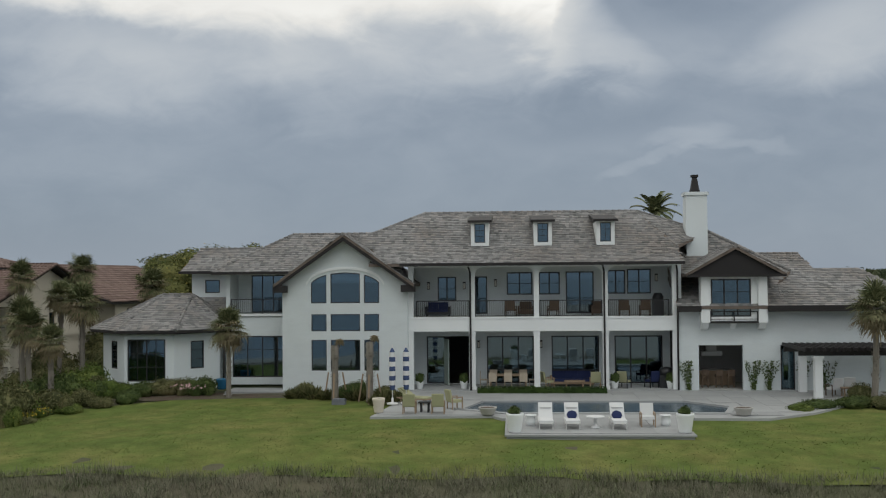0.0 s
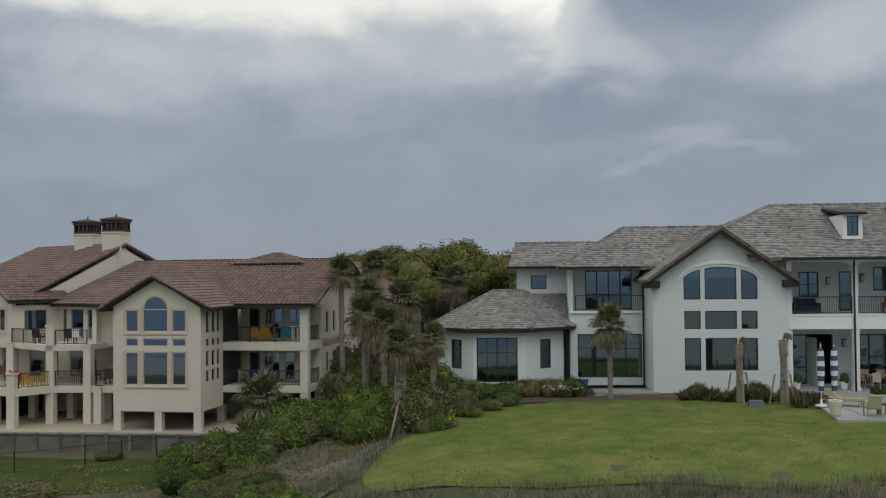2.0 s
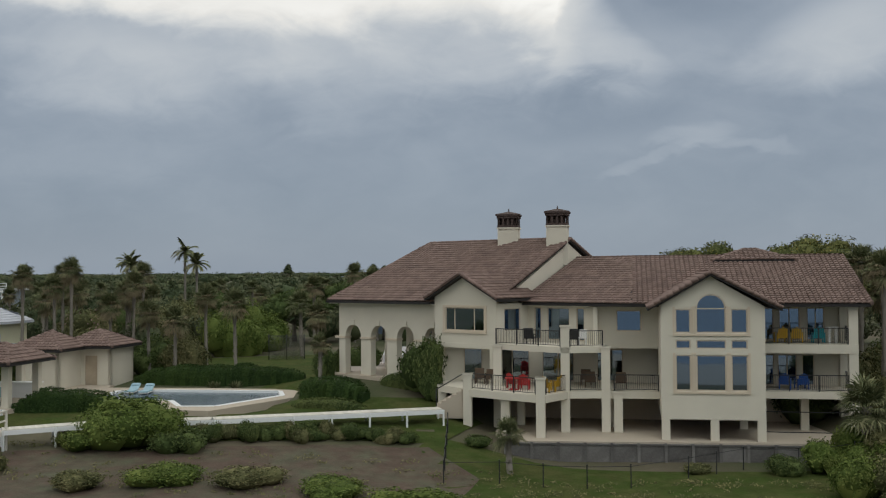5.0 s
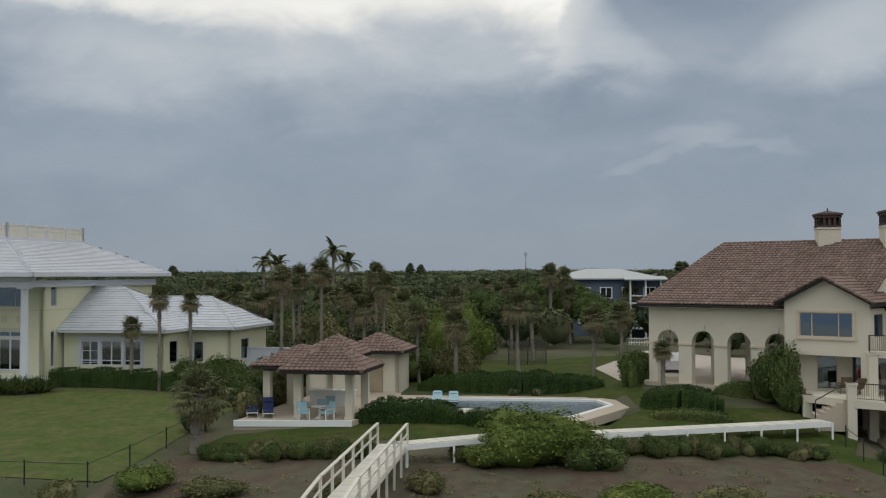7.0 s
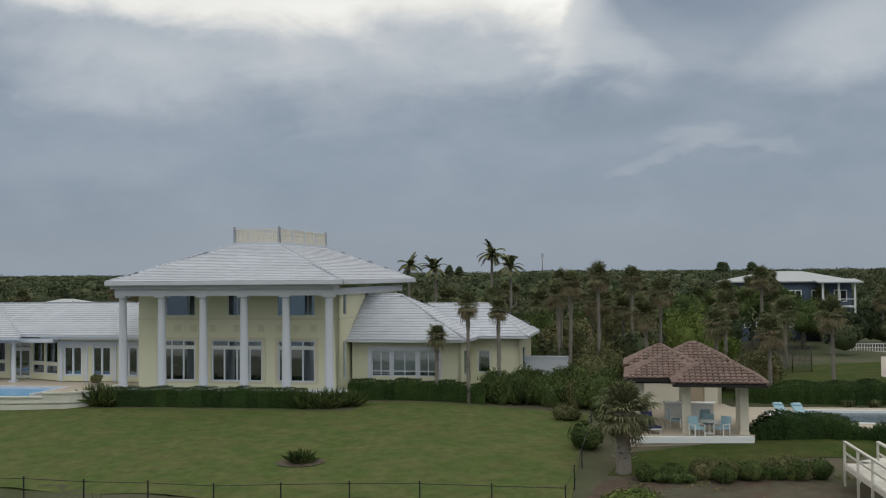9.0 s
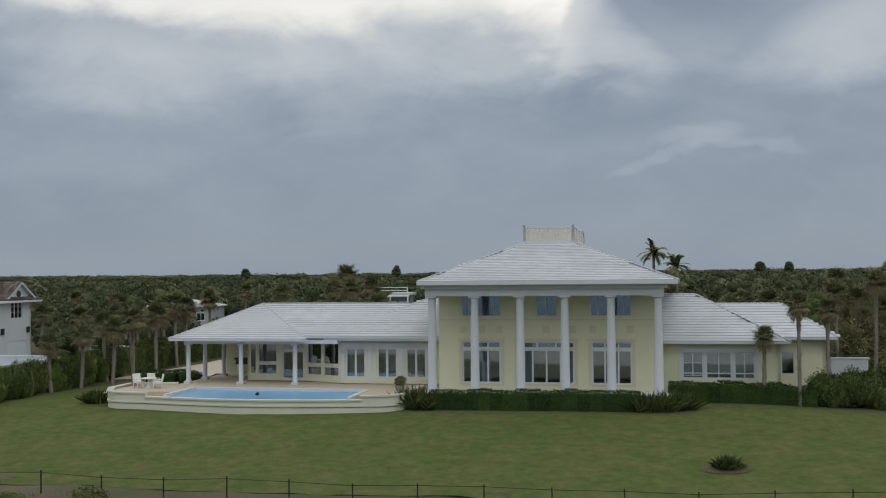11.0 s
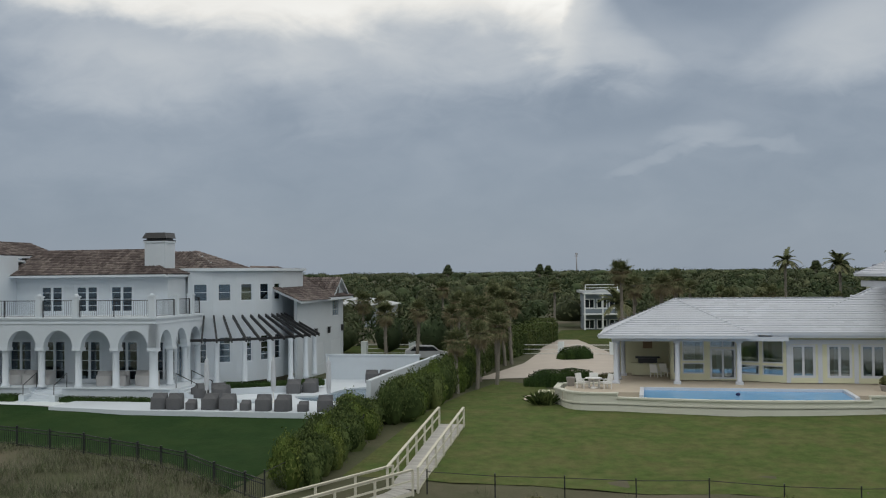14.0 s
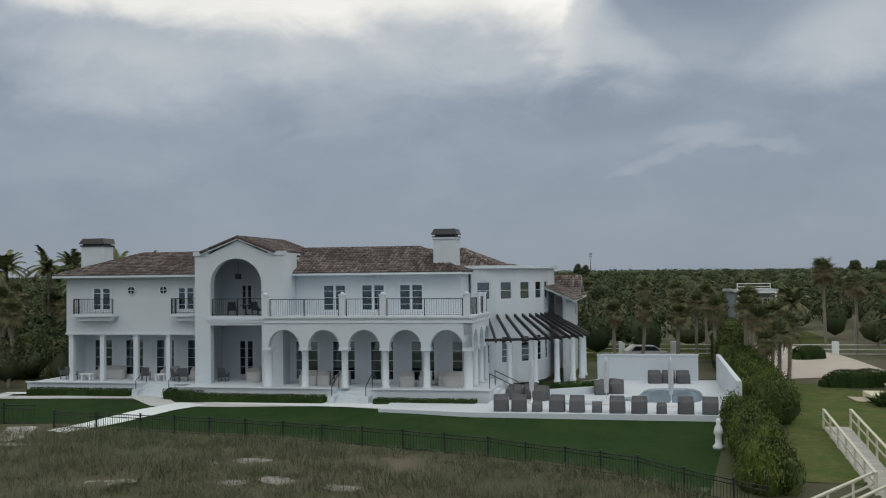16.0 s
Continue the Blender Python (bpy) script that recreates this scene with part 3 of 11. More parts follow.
MULCH = mat("brown_bark_mulch", (0.088, 0.062, 0.046), 0.95, 0.42, 1.4, 12, 0.9, second=(0.088, 0.092, 0.058), mixat=0.55)
GRAVEL = mat("grey_gravel", (0.17, 0.155, 0.14), 0.95, 0.4, 2.2, 16, 1.0, second=(0.105, 0.098, 0.075), mixat=0.5)
SAND = mat("pale_sand", (0.25, 0.24, 0.22), 0.95, 0.12, 0.6, 10, 0.4)

solo("lawn", sheet(curve_pts(local(H1, (-4, -2.0), (8, -2.0), (14, -8), (24, -8), (34, -6), (46, -8), (46, -23), (20, -22.5), (4, -22), (-8, -21.5), (-13, -20), (-13.5, -14), (-11.5, -7))), 1.0, 0.045),
     LAWN_A, Matrix(), "mown green lawn with yellow patches before the white house", "lawn", kind="structure")
solo("lawn", sheet(curve_pts(local(H2, (-15, -1.5), (-6, -3.4), (2, -3.2), (8, -2.5), (9, -6), (3, -12), (-8, -14), (-14, -11))), 1.3),
     LAWN_B, Matrix(), "dim green grass below the retaining wall", "lawn", kind="structure")
solo("lawn", sheet(local(H2, (-48.5, -8), (-40.5, -7.2), (-39, -4.2), (-34, -3.2), (-26, -5), (-14.5, -2), (-13, 4), (-16, 6), (-24, 5.2), (-25, 12), (-22, 40), (-43, 33), (-43, 15.5), (-30, 14), (-31, 2), (-40, -0.5), (-47.5, -4)), 1.3),
     LAWN_B, Matrix(), "green grass round the pool terrace", "lawn", kind="structure")
solo("lawn", sheet(local(H3, (-22.5, 0), (-22, -2.5), (-12, -4.6), (-2, -2.2), (0, -2.4), (17, -2.4), (17, 1.0), (28, 1.6), (31.6, 0.5), (32, -20.3), (-31.6, -20.9), (-30.9, -8), (-30.0, 4), (-28.5, 12), (-25, 9)), 1.3),
     LAWN_C, Matrix(), "dry olive-green lawn before the yellow house", "lawn", kind="structure")
solo("lawn", sheet(local(H4, (-60, -9.5), (-33, -9.2), (-24.6, -8.6), (-16.7, -9.9), (-9.1, -11.0), (-1.5, -13.5), (6.5, -15.2), (9.4, -16.6), (11.6, -18.4), (14, -21.0), (15.6, -8), (16.4, -5.0), (-5, -4.4), (-8, -1.2), (-30, -0.2), (-60, 0.4)), 1.3),
     LAWN_D, Matrix(), "deep green clipped lawn before the arcaded house", "lawn", kind="structure")
solo("lawn", sheet(local(H4, (-3, 30), (5.5, 34), (20, 36), (20, 56), (-3, 56)), 2.0), LAWN_B, Matrix(), "grass beside the far road", "lawn", kind="structure")
solo("lawn", sheet([(-131, 167), (-119, 167), (-124, 138), (-136, 138)], 2.0), LAWN_B, Matrix(), "grass before the grey-blue house", "lawn", kind="structure")
solo("mulch_bed", sheet(local(H2, (-49.5, -13.2), (-48.6, -8), (-41, -7.4), (-37.5, -9), (-26, -6), (-15, -3), (-11.5, -8), (-12, -16), (-36, -18), (-49, -17)), 1.3, 0.035), MULCH, Matrix(), "brown bark mulch slope", "mulch bed", kind="structure")
solo("mulch_bed", sheet(curve_pts(local(H1, (-9, -2.8), (2, -2.9), (8.6, -2.2), (8.4, -0.2), (-1, -0.2), (-9, 0.5), (-12.5, -6))), 0.8, 0.05), MULCH, Matrix(), "dark mulch border against the white house", "mulch bed", kind="structure")

# ---------------------------------------------------------------- white house with the shake roof
FZ = -0.75  # floor of the ground storey
h1 = thing("house", H1, "white brick two-storey house with a weathered shake roof", "house", "beach houses")
GRID = dict(frame_mat=BLACK, glass=GLASS_DARK)

# gable front with the tall window
GW = 7.4
pk = 8.05
gm = seg((0, 0), (GW, 0))
gable = Shape()
holes = [(1.72, 2.62, 0.42, 2.22), (2.86, 4.60, 0.42, 2.22), (4.84, 5.72, 0.42, 2.22), (1.72, 2.62, 2.72, 3.72), (2.86, 4.60, 2.72, 3.72), (4.84, 5.72, 2.72, 3.72)]
wall_shape(gable, GW, FZ - 0.3, 4.36, 0.3, holes, gm)
c0, hw = 3.72, 2.02


def arc(x):
    return 5.30 + 0.86 * math.sqrt(max(0, 1 - ((x - c0) / 2.12) ** 2))


def rake(x):
    return 5.55 + (pk - 5.55) * (1 - abs(x - GW / 2) / (GW / 2))


for x0, x1, open_ in [(0, 1.70, 0), (1.70, 2.62, 1), (2.62, 2.86, 0), (2.86, 4.60, 1), (4.60, 4.84, 0), (4.84, 5.74, 1), (5.74, GW, 0)]:
    n = 6 if open_ else 4
    for i in range(n):
        a, b = x0 + (x1 - x0) * i / n, x0 + (x1 - x0) * (i + 1) / n
        for s0, s1 in ([(a, b)] if not a < GW / 2 < b else [(a, GW / 2), (GW / 2, b)]):
            lo = (arc(s0), arc(s1)) if open_ else (4.36, 4.36)
            gable.prism([(s0, 0, lo[0]), (s1, 0, lo[1]), (s1, 0, rake(s1)), (s0, 0, rake(s0))], (0, 0.3, 0), gm)
part("wall", gable, BRICK_WHITE, h1, "gable front")
for a, b, lo, hi in holes:
    window(h1, gm, a, b, lo, hi, frame_mat=BLACK, glass=GLASS_DARK, fw=0.05)
# arched heads of the tall window
for a, b in [(1.70, 2.62), (2.86, 4.60), (4.84, 5.74)]:
    S, G = Shape(), Shape()
    top = [(a + (b - a) * i / 8, arc(a + (b - a) * i / 8)) for i in range(9)]
    S.box(a, b, 0.03, 0.10, 4.36, 4.42, gm).box(a, a + 0.05, 0.03, 0.10, 4.42, top[0][1], gm).box(b - 0.05, b, 0.03, 0.10, 4.42, top[-1][1], gm)
    for (xa, za), (xb, zb) in zip(top, top[1:]):
        S.prism([(xa, 0.03, za - 0.06), (xb, 0.03, zb - 0.06), (xb, 0.03, zb), (xa, 0.03, za)], (0, 0.07, 0), gm)
    G.prism([(a, 0.07, 4.36), (b, 0.07, 4.36)] + [(x, 0.07, z) for x, z in top[::-1]], (0, 0.012, 0), gm)
    part("pane", G, GLASS_DARK, part("arched_window", S, BLACK, h1)).visible_shadow = False
# raised surround and corner bands
S = Shape()
for i in range(14):
    a, b = c0 - 2.3 + 4.6 * i / 14, c0 - 2.3 + 4.6 * (i + 1) / 14
    za, zb = [5.30 + 1.06 * math.sqrt(max(0, 1 - ((x - c0) / 2.32) ** 2)) for x in (a, b)]
    S.prism([(a, -0.06, za - 0.02), (b, -0.06, zb - 0.02), (b, -0.06, zb + 0.14), (a, -0.06, za + 0.14)], (0, 0.06, 0), gm)
part("window_surround", S, WHITE_TRIM, h1)
part("wall", Shape().box(-0.0, 0.3, 0.3, 7.0, FZ - 0.3, 5.6).box(GW - 0.3, GW, 0.3, 4.2, FZ - 0.3, 5.6), BRICK_WHITE, h1)
# barge boards and dark soffit of the gable
S = Shape()
for side in (-1, 1):
    e, p = GW / 2 + side * 4.12, GW / 2
    za, zb = 5.42, pk + 0.28
    S.prism([(e, -0.62, za - 0.30), (p, -0.62, zb - 0.34), (p, -0.62, zb), (e, -0.62, za)], (0, 0.12, 0))
    S.prism([(e, -0.62, za - 0.02), (p, -0.62, zb - 0.02), (p, -0.62, zb - 0.12), (e, -0.62, za - 0.12)], (0, 0.7, 0))
    S.box(e - 0.02 if side < 0 else e - 0.75, e + 0.75 if side < 0 else e + 0.02, -0.62, 0.35, za - 0.42, za - 0.02)
part("barge_board", S, DARK_TRIM, h1)
gz, ge = pk + 0.34, 5.46
roof(h1, [[(GW / 2 - 4.12, -0.64, ge), (GW / 2, -0.64, gz), (GW / 2, 7.2, gz), (GW / 2 - 4.12, 7.2, ge)], [(GW / 2, -0.64, gz), (GW / 2 + 4.12, -0.64, ge), (GW / 2 + 4.12, 7.2, ge), (GW / 2, 7.2, gz)]],
     "shake", SHAKE, [((GW / 2, -0.64, gz), (GW / 2, 7.0, gz))], 2, label="weathered shake roof")

# loggia: columns, floors and back wall
COLS = [11.15, 14.90, 18.87]
V0, V1 = 0.4, 3.5
part("balcony_floor", Shape().box(GW, 23.0, V0, V1, 3.10, 3.46), CEIL, h1)
part("fascia_band", Shape().box(GW, 23.0, V0 - 0.06, V0 + 0.3, 2.66, 3.46).box(GW, 23.0, V0 - 0.10, V0 + 0.3, 3.40, 3.50), WHITE_TRIM, h1)
part("loggia_ceiling", Shape().box(GW, 23.0, V0 + 0.3, V1, 6.42, 6.60), CEIL, h1)
S = Shape().box(GW, 23.0, V0, V0 + 0.28, 6.40, 6.66)
part("beam", S, WHITE_TRIM, h1)
for c in COLS:
    part("column", Shape().box(c - 0.17, c + 0.17, V0, V0 + 0.34, FZ, 2.66).box(c - 0.21, c + 0.21, V0 - 0.04, V0 + 0.38, FZ, FZ + 0.2).box(c - 0.2, c + 0.2, V0 - 0.03, V0 + 0.37, 2.5, 2.66), WHITE_TRIM, h1)
    part("column", Shape().box(c - 0.15, c + 0.15, V0 + 0.02, V0 + 0.32, 3.46, 6.40).box(c - 0.19, c + 0.19, V0 - 0.02, V0 + 0.36, 6.24, 6.40), WHITE_TRIM, h1)
for x in (7.55, 22.85):
    part("column", Shape().box(x - 0.15, x + 0.15, V0, V0 + 0.3, FZ, 6.40), WHITE_TRIM, h1)
# curved brackets under the eave beam
for c in COLS:
    for s in (-1, 1):
        S = Shape()
        for i in range(5):
            a, b = math.pi / 2 * i / 5, math.pi / 2 * (i + 1) / 5
            S.prism([(c + s * (0.15 + 0.55 * (1 - math.cos(q))), V0 + 0.05, 5.95 + 0.45 * math.sin(q)) for q in (a, b)] + [(c + s * (0.15 + 0.55 * (1 - math.cos(q))), V0 + 0.05, 6.40) for q in (b, a)], (0, 0.2, 0))
        part("bracket", S, WHITE_TRIM, h1)
ends = [7.7] + COLS + [22.7]
for a, b in zip(ends, ends[1:]):
    railing(h1, (a + 0.16, V0 + 0.14), (b - 0.16, V0 + 0.14), 3.46, 1.0, post=3)
up = dict(frame_mat=BLACK, glass=GLASS_DARK, fw=0.08)
facade(h1, (GW, V1), (23.0, V1), FZ, 6.5, BRICK_WHITE, [
    (8.90 - GW, 10.05 - GW, 4.36, 5.85, {**up, "nx": 2, "lites": (1, 2)}), (11.20 - GW, 11.95 - GW, 3.56, 5.86, up),
    (13.15 - GW, 14.72 - GW, 4.72, 6.10, {**up, "nx": 2, "lites": (1, 2)}), (15.1 - GW, 16.40 - GW, 4.72, 6.10, {**up, "nx": 2, "lites": (1, 2)}),
    (16.75 - GW, 18.45 - GW, 3.56, 6.12, {**up, "nx": 2}), (19.2 - GW, 20.36 - GW, 4.74, 6.18, {**up, "nx": 2, "lites": (1, 2)}), (20.46 - GW, 21.9 - GW, 4.74, 6.24, {**up, "nx": 2, "lites": (1, 2)}),
    (8.2 - GW, 9.35 - GW, FZ + 0.05, 2.2, {**up, "name": "glass_door"}),
    (11.9 - GW, 14.78 - GW, FZ + 0.05, 2.2, {**up, "nx": 3, "rows": [0.28], "name": "glass_door"}), (15.85 - GW, 18.72 - GW, FZ + 0.05, 2.2, {**up, "nx": 3, "rows": [0.28], "name": "glass_door"}),
    (19.66 - GW, 22.54 - GW, FZ + 0.05, 2.2, {**up, "nx": 3, "name": "glass_door"})], gaps=[(9.35 - GW, 10.8 - GW, FZ + 0.05, 2.2)])
# pale door leaf that stands open
part("open_door", Shape().box(0, 0.9, -0.03, 0.03, 0, 2.75), mat("pale_green_door", (0.45, 0.52, 0.47), 0.4, 0.05), h1, "pale green door leaf", m=Matrix.Translation((9.3, V1 - 0.02, FZ + 0.05)) @ pose(0, 0, 0, 0, 0, -70))
for x, z in [(8.35, 5.3), (10.55, 5.3), (12.47, 5.45), (22.2, 5.7), (11.4, 1.7), (15.2, 1.7), (19.2, 1.7)]:
    lamp = part("wall_lantern", Shape().box(x - 0.08, x + 0.08, V1 - 0.2, V1 - 0.06, z - 0.22, z + 0.2).box(x - 0.1, x + 0.1, V1 - 0.22, V1 - 0.04, z + 0.2, z + 0.24).box(x - 0.03, x + 0.03, V1 - 0.08, V1, z - 0.1, z + 0.1), BLACK, h1)
    part("glass", Shape().box(x - 0.06, x + 0.06, V1 - 0.208, V1 - 0.2, z - 0.18, z + 0.16), mat("frosted_glass", (0.6, 0.58, 0.52), 0.4), lamp)
# rain pipes
for c in (11.05, 18.80, 22.98):
    part("downpipe", Shape().tube((c, V0 - 0.12, FZ), (c, V0 - 0.12, 6.1), 0.055, n=8).tube((c, V0 - 0.12, 6.1), (c - 0.12, V0 - 0.62, 6.5), 0.055, n=8), DARK_TRIM, h1)

# main roof with flared eave
EZ, RZ, RV, EV = 6.62, 9.95, 6.3, -0.45
FL = 7.55
front = [[(5.2, EV, EZ), (23.25, EV, EZ), (23.25, 1.9, FL), (5.2, 1.9, FL)], [(2.6, 1.9, FL), (23.25, 1.9, FL), (21.4, RV, RZ), (7.9, RV, RZ)],
         [(23.25, 1.9, FL), (25.7, 6.2, 8.57), (21.4, RV, RZ)], [(21.4, RV, RZ), (25.7, 6.2, 8.57), (25.0, 13.5, 6.6)], [(7.9, RV, RZ), (21.4, RV, RZ), (21.4, 13.5, 6.6), (7.9, 13.5, 6.6)],
         [(2.6, 1.9, FL), (7.9, RV, RZ), (2.6, 10.7, FL)]]
roof(h1, front, "shake", SHAKE, [((7.9, RV, RZ), (21.4, RV, RZ)), ((7.9, RV, RZ), (2.6, 1.9, FL)), ((21.4, RV, RZ), (25.7, 6.2, 8.57))], 3)
part("gutter", Shape().box(7.0, 23.3, EV - 0.12, EV + 0.02, EZ - 0.14, EZ + 0.02), DARK_TRIM, h1)
part("soffit", Shape().box(7.4, 23.2, EV, V0, EZ - 0.18, EZ - 0.14), WHITE_TRIM, h1)

# dormers
for x in (11.58, 15.35, 19.07):
    d = Shape()
    z0 = 7.68
    wall_shape(d, 1.08, z0, 9.10, 0.12, [(0.22, 0.86, z0 + 0.2, 9.02)], seg((x - 0.54, 2.0), (x + 0.54, 2.0)))
    for s in (0, 1):
        xx = x - 0.54 + s * 0.98
        d.prism([(xx, 2.12, z0), (xx, 5.0, 9.1), (xx, 2.12, 9.1)], (0.10, 0, 0))
    dm = part("dormer", d, WHITE_TRIM, h1)
    window(dm, seg((x - 0.54, 2.0), (x + 0.54, 2.0)), 0.22, 0.86, z0 + 0.2, 9.02, 1, 1, BLACK, GLASS_DARK, 0.05, lites=(2, 3), bars=0.025)
    rf = Shape().prism([(x - 0.72, 1.72, 9.08), (x + 0.72, 1.72, 9.08), (x + 0.72, 5.6, 9.55), (x - 0.72, 5.6, 9.55)], (0, 0, 0.14))
    part("dormer_roof", rf, DARK_TRIM, dm)

# left two-storey block behind the pavilion, with its own roof and balcony
facade(h1, (-7.55, 6.66), (-4.4, 6.66), 2.4, 6.2, BRICK_WHITE, [(0.88, 1.87, 4.92, 5.78, dict(frame_mat=BLACK, glass=GLASS_DARK))])
facade(h1, (-4.4, 3.55), (0.0, 3.55), FZ, 3.55, BRICK_WHITE, [(0.42, 4.2, -0.3, 2.27, dict(nx=4, frame_mat=BLACK, glass=GLASS_DARK, lites=(1, 3), name="glass_door"))])
part("balcony_floor", Shape().box(-4.4, 0.0, 3.55, 5.8, 3.45, 3.60).box(-4.45, 0.0, 3.45, 3.7, 3.5, 3.64), WHITE_TRIM, h1)
railing(h1, (-4.1, 3.62), (-0.05, 3.62), 3.62, 0.95)
facade(h1, (-4.2, 5.8), (0.0, 5.8), 3.55, 6.3, BRICK_WHITE, [(0.85, 3.7, 3.65, 6.05, dict(nx=4, frame_mat=BLACK, glass=GLASS_DARK, name="glass_door"))])
part("wall", Shape().box(-7.55, -7.3, 6.91, 12, 2.4, 6.2), BRICK_WHITE, h1)
part("wall", Shape().box(-4.45, -4.2, 3.8, 6.66, FZ, 6.2), BRICK_WHITE, h1)
part("wall", Shape().box(-7.5, -4.45, 6.9, 7.1, FZ, 2.5), BRICK_WHITE, h1)
roof(h1, [[(-5.1, 2.95, 6.25), (6.0, 2.95, 6.25), (6.0, 7.2, 8.72), (-0.9, 7.2, 8.72)], [(-0.9, 7.2, 8.72), (5.5, 7.2, 8.72), (5.5, 12.6, 6.2), (-0.9, 12.6, 6.2)], [(-5.1, 2.95, 6.25), (-0.9, 7.2, 8.72), (-5.1, 11.4, 6.25)],
          [(-8.1, 5.85, 6.33), (-2.4, 5.85, 6.33), (-2.4, 8.7, 7.86), (-7.6, 8.7, 7.86)], [(-7.6, 8.7, 7.86), (-2.4, 8.7, 7.86), (-2.4, 11.6, 6.3), (-7.6, 11.6, 6.3)]],
     "shake", SHAKE, [((-0.9, 7.2, 8.72), (5.5, 7.2, 8.72)), ((-5.1, 2.95, 6.25), (-0.9, 7.2, 8.72)), ((-7.6, 8.7, 7.86), (-2.6, 8.7, 7.86))], 4)
part("gutter", Shape().box(-5.15, -0.3, 2.82, 2.96, 6.1, 6.26), DARK_TRIM, h1)
part("gutter", Shape().box(-8.15, -5.1, 5.72, 5.86, 6.18, 6.34), DARK_TRIM, h1)
part("soffit", Shape().box(-5.0, 0, 2.95, 5.9, 6.07, 6.11), CEIL, h1)
part("downpipe", Shape().tube((-4.5, 3.42, FZ), (-4.5, 3.42, 2.4), 0.05).tube((-0.12, 3.4, FZ), (-0.12, 3.4, 5.4), 0.05), DARK_TRIM, h1)

# eight-sided garden pavilion
oc, R = (-8.55, 5.2), 4.05
ang = [math.radians(22.5 + 45 * i) for i in range(8)]
corner = [(oc[0] + R * math.cos(a), oc[1] + R * math.sin(a)) for a in ang]
wins = {5: [(0.2, 2.56, -0.35, 2.2, dict(nx=2, lites=(2, 3), frame_mat=BLACK, glass=GLASS_DARK))], 6: [(1.1, 2.0, 0.35, 2.05, dict(nx=1, lites=(1, 3), frame_mat=BLACK, glass=GLASS_DARK))], 4: [(1.2, 2.1, 0.35, 2.05, dict(nx=1, lites=(1, 3), frame_mat=BLACK, glass=GLASS_DARK))]}
for i in range(8):
    p, q = corner[i], corner[(i + 1) % 8]
    facade(h1, p, q, FZ - 0.4, 2.5, WHITE, wins.get(i, []))
er = R + 0.78
eave = [(oc[0] + er * math.cos(a), oc[1] + er * math.sin(a), 2.75) for a in ang]
t1, t2 = (oc[0] - 0.45, oc[1], 4.85), (oc[0] + 1.5, oc[1], 4.85)
near = [t2, t2, t1, t1, t1, t1, t2, t2]
fs = []
for i in range(8):
    a, b = eave[i], eave[(i + 1) % 8]
    na, nb = near[i], near[(i + 1) % 8]
    fs.append([a, b, nb] if na == nb else [a, b, nb, na])
roof(h1, fs, "shake", SHAKE, [(eave[i], near[i]) for i in range(8)] + [(t1, t2)], 5, fascia=DARK_TRIM, label="eight-sided shake roof")
roof(h1, [[(-7.5, 4.3, 3.0), (-4.46, 4.3, 3.0), (-4.46, 6.64, 4.62), (-7.5, 6.64, 4.62)]], "shake", SHAKE, [], 6)

# right wing: service wing with bay, outdoor kitchen and low roof
facade(h1, (23.0, 0.35), (36.5, 0.35), FZ - 0.3, 4.0, BRICK_WHITE, [(5.75, 6.55, FZ, 1.8, dict(nx=1, frame_mat=BLACK, glass=GLASS_DARK, name="glass_door"))], gaps=[(1.15, 3.65, FZ - 0.2, 1.8)])
part("wall", Shape().box(23.0, 23.25, 0.6, 4, 3.4, 6.5), BRICK_WHITE, h1)
bm0 = seg((24.25, -0.12), (27.9, -0.12))
S = wall_shape(Shape(), 3.65, 3.2, 5.85, 0.2, [(0.55, 2.8, 3.45, 5.6)], bm0)
S.box(24.25, 27.9, 0.08, 0.35, 3.2, 3.35)
bay = part("bay", S, WHITE_TRIM, h1, "box bay on brackets")
window(bay, bm0, 0.55, 2.8, 3.45, 5.6, 3, 1, BLACK, GLASS_DARK, 0.08, lites=(1, 3), bars=0.03)
for x in (24.2, 27.42):
    part("pilaster", Shape().box(x, x + 0.5, -0.32, 0.35, 3.12, 5.72), WHITE_TRIM, bay)
    part("bracket", Shape().prism([(x + 0.06, 0.35, 2.68), (x + 0.06, -0.05, 2.78), (x + 0.06, -0.26, 3.12), (x + 0.06, 0.35, 3.12)], (0.38, 0, 0)), WHITE_TRIM, bay)
part("bracket", Shape().prism([(25.92, 0.35, 2.75), (25.92, -0.08, 3.1), (25.92, 0.35, 3.1)], (0.3, 0, 0)), WHITE_TRIM, bay)
part("sill", Shape().box(24.7, 27.42, -0.26, 0.35, 3.08, 3.2), DARK_TRIM, bay, "dark metal sill")
railing(bay, (24.72, -0.24), (27.4, -0.24), 3.22, 0.55, BLACK, 0.0, 1.3, r=0.006, top=0.012)
S = Shape().prism([(23.5, -0.55, 5.86), (26.1, -0.55, 7.3), (28.7, -0.55, 5.86)], (0, 0.12, 0)).box(23.3, 28.9, -0.75, -0.3, 5.72, 5.88)
part("dark_gable", S, DARK_TRIM, h1, "dark-stained timber gable")
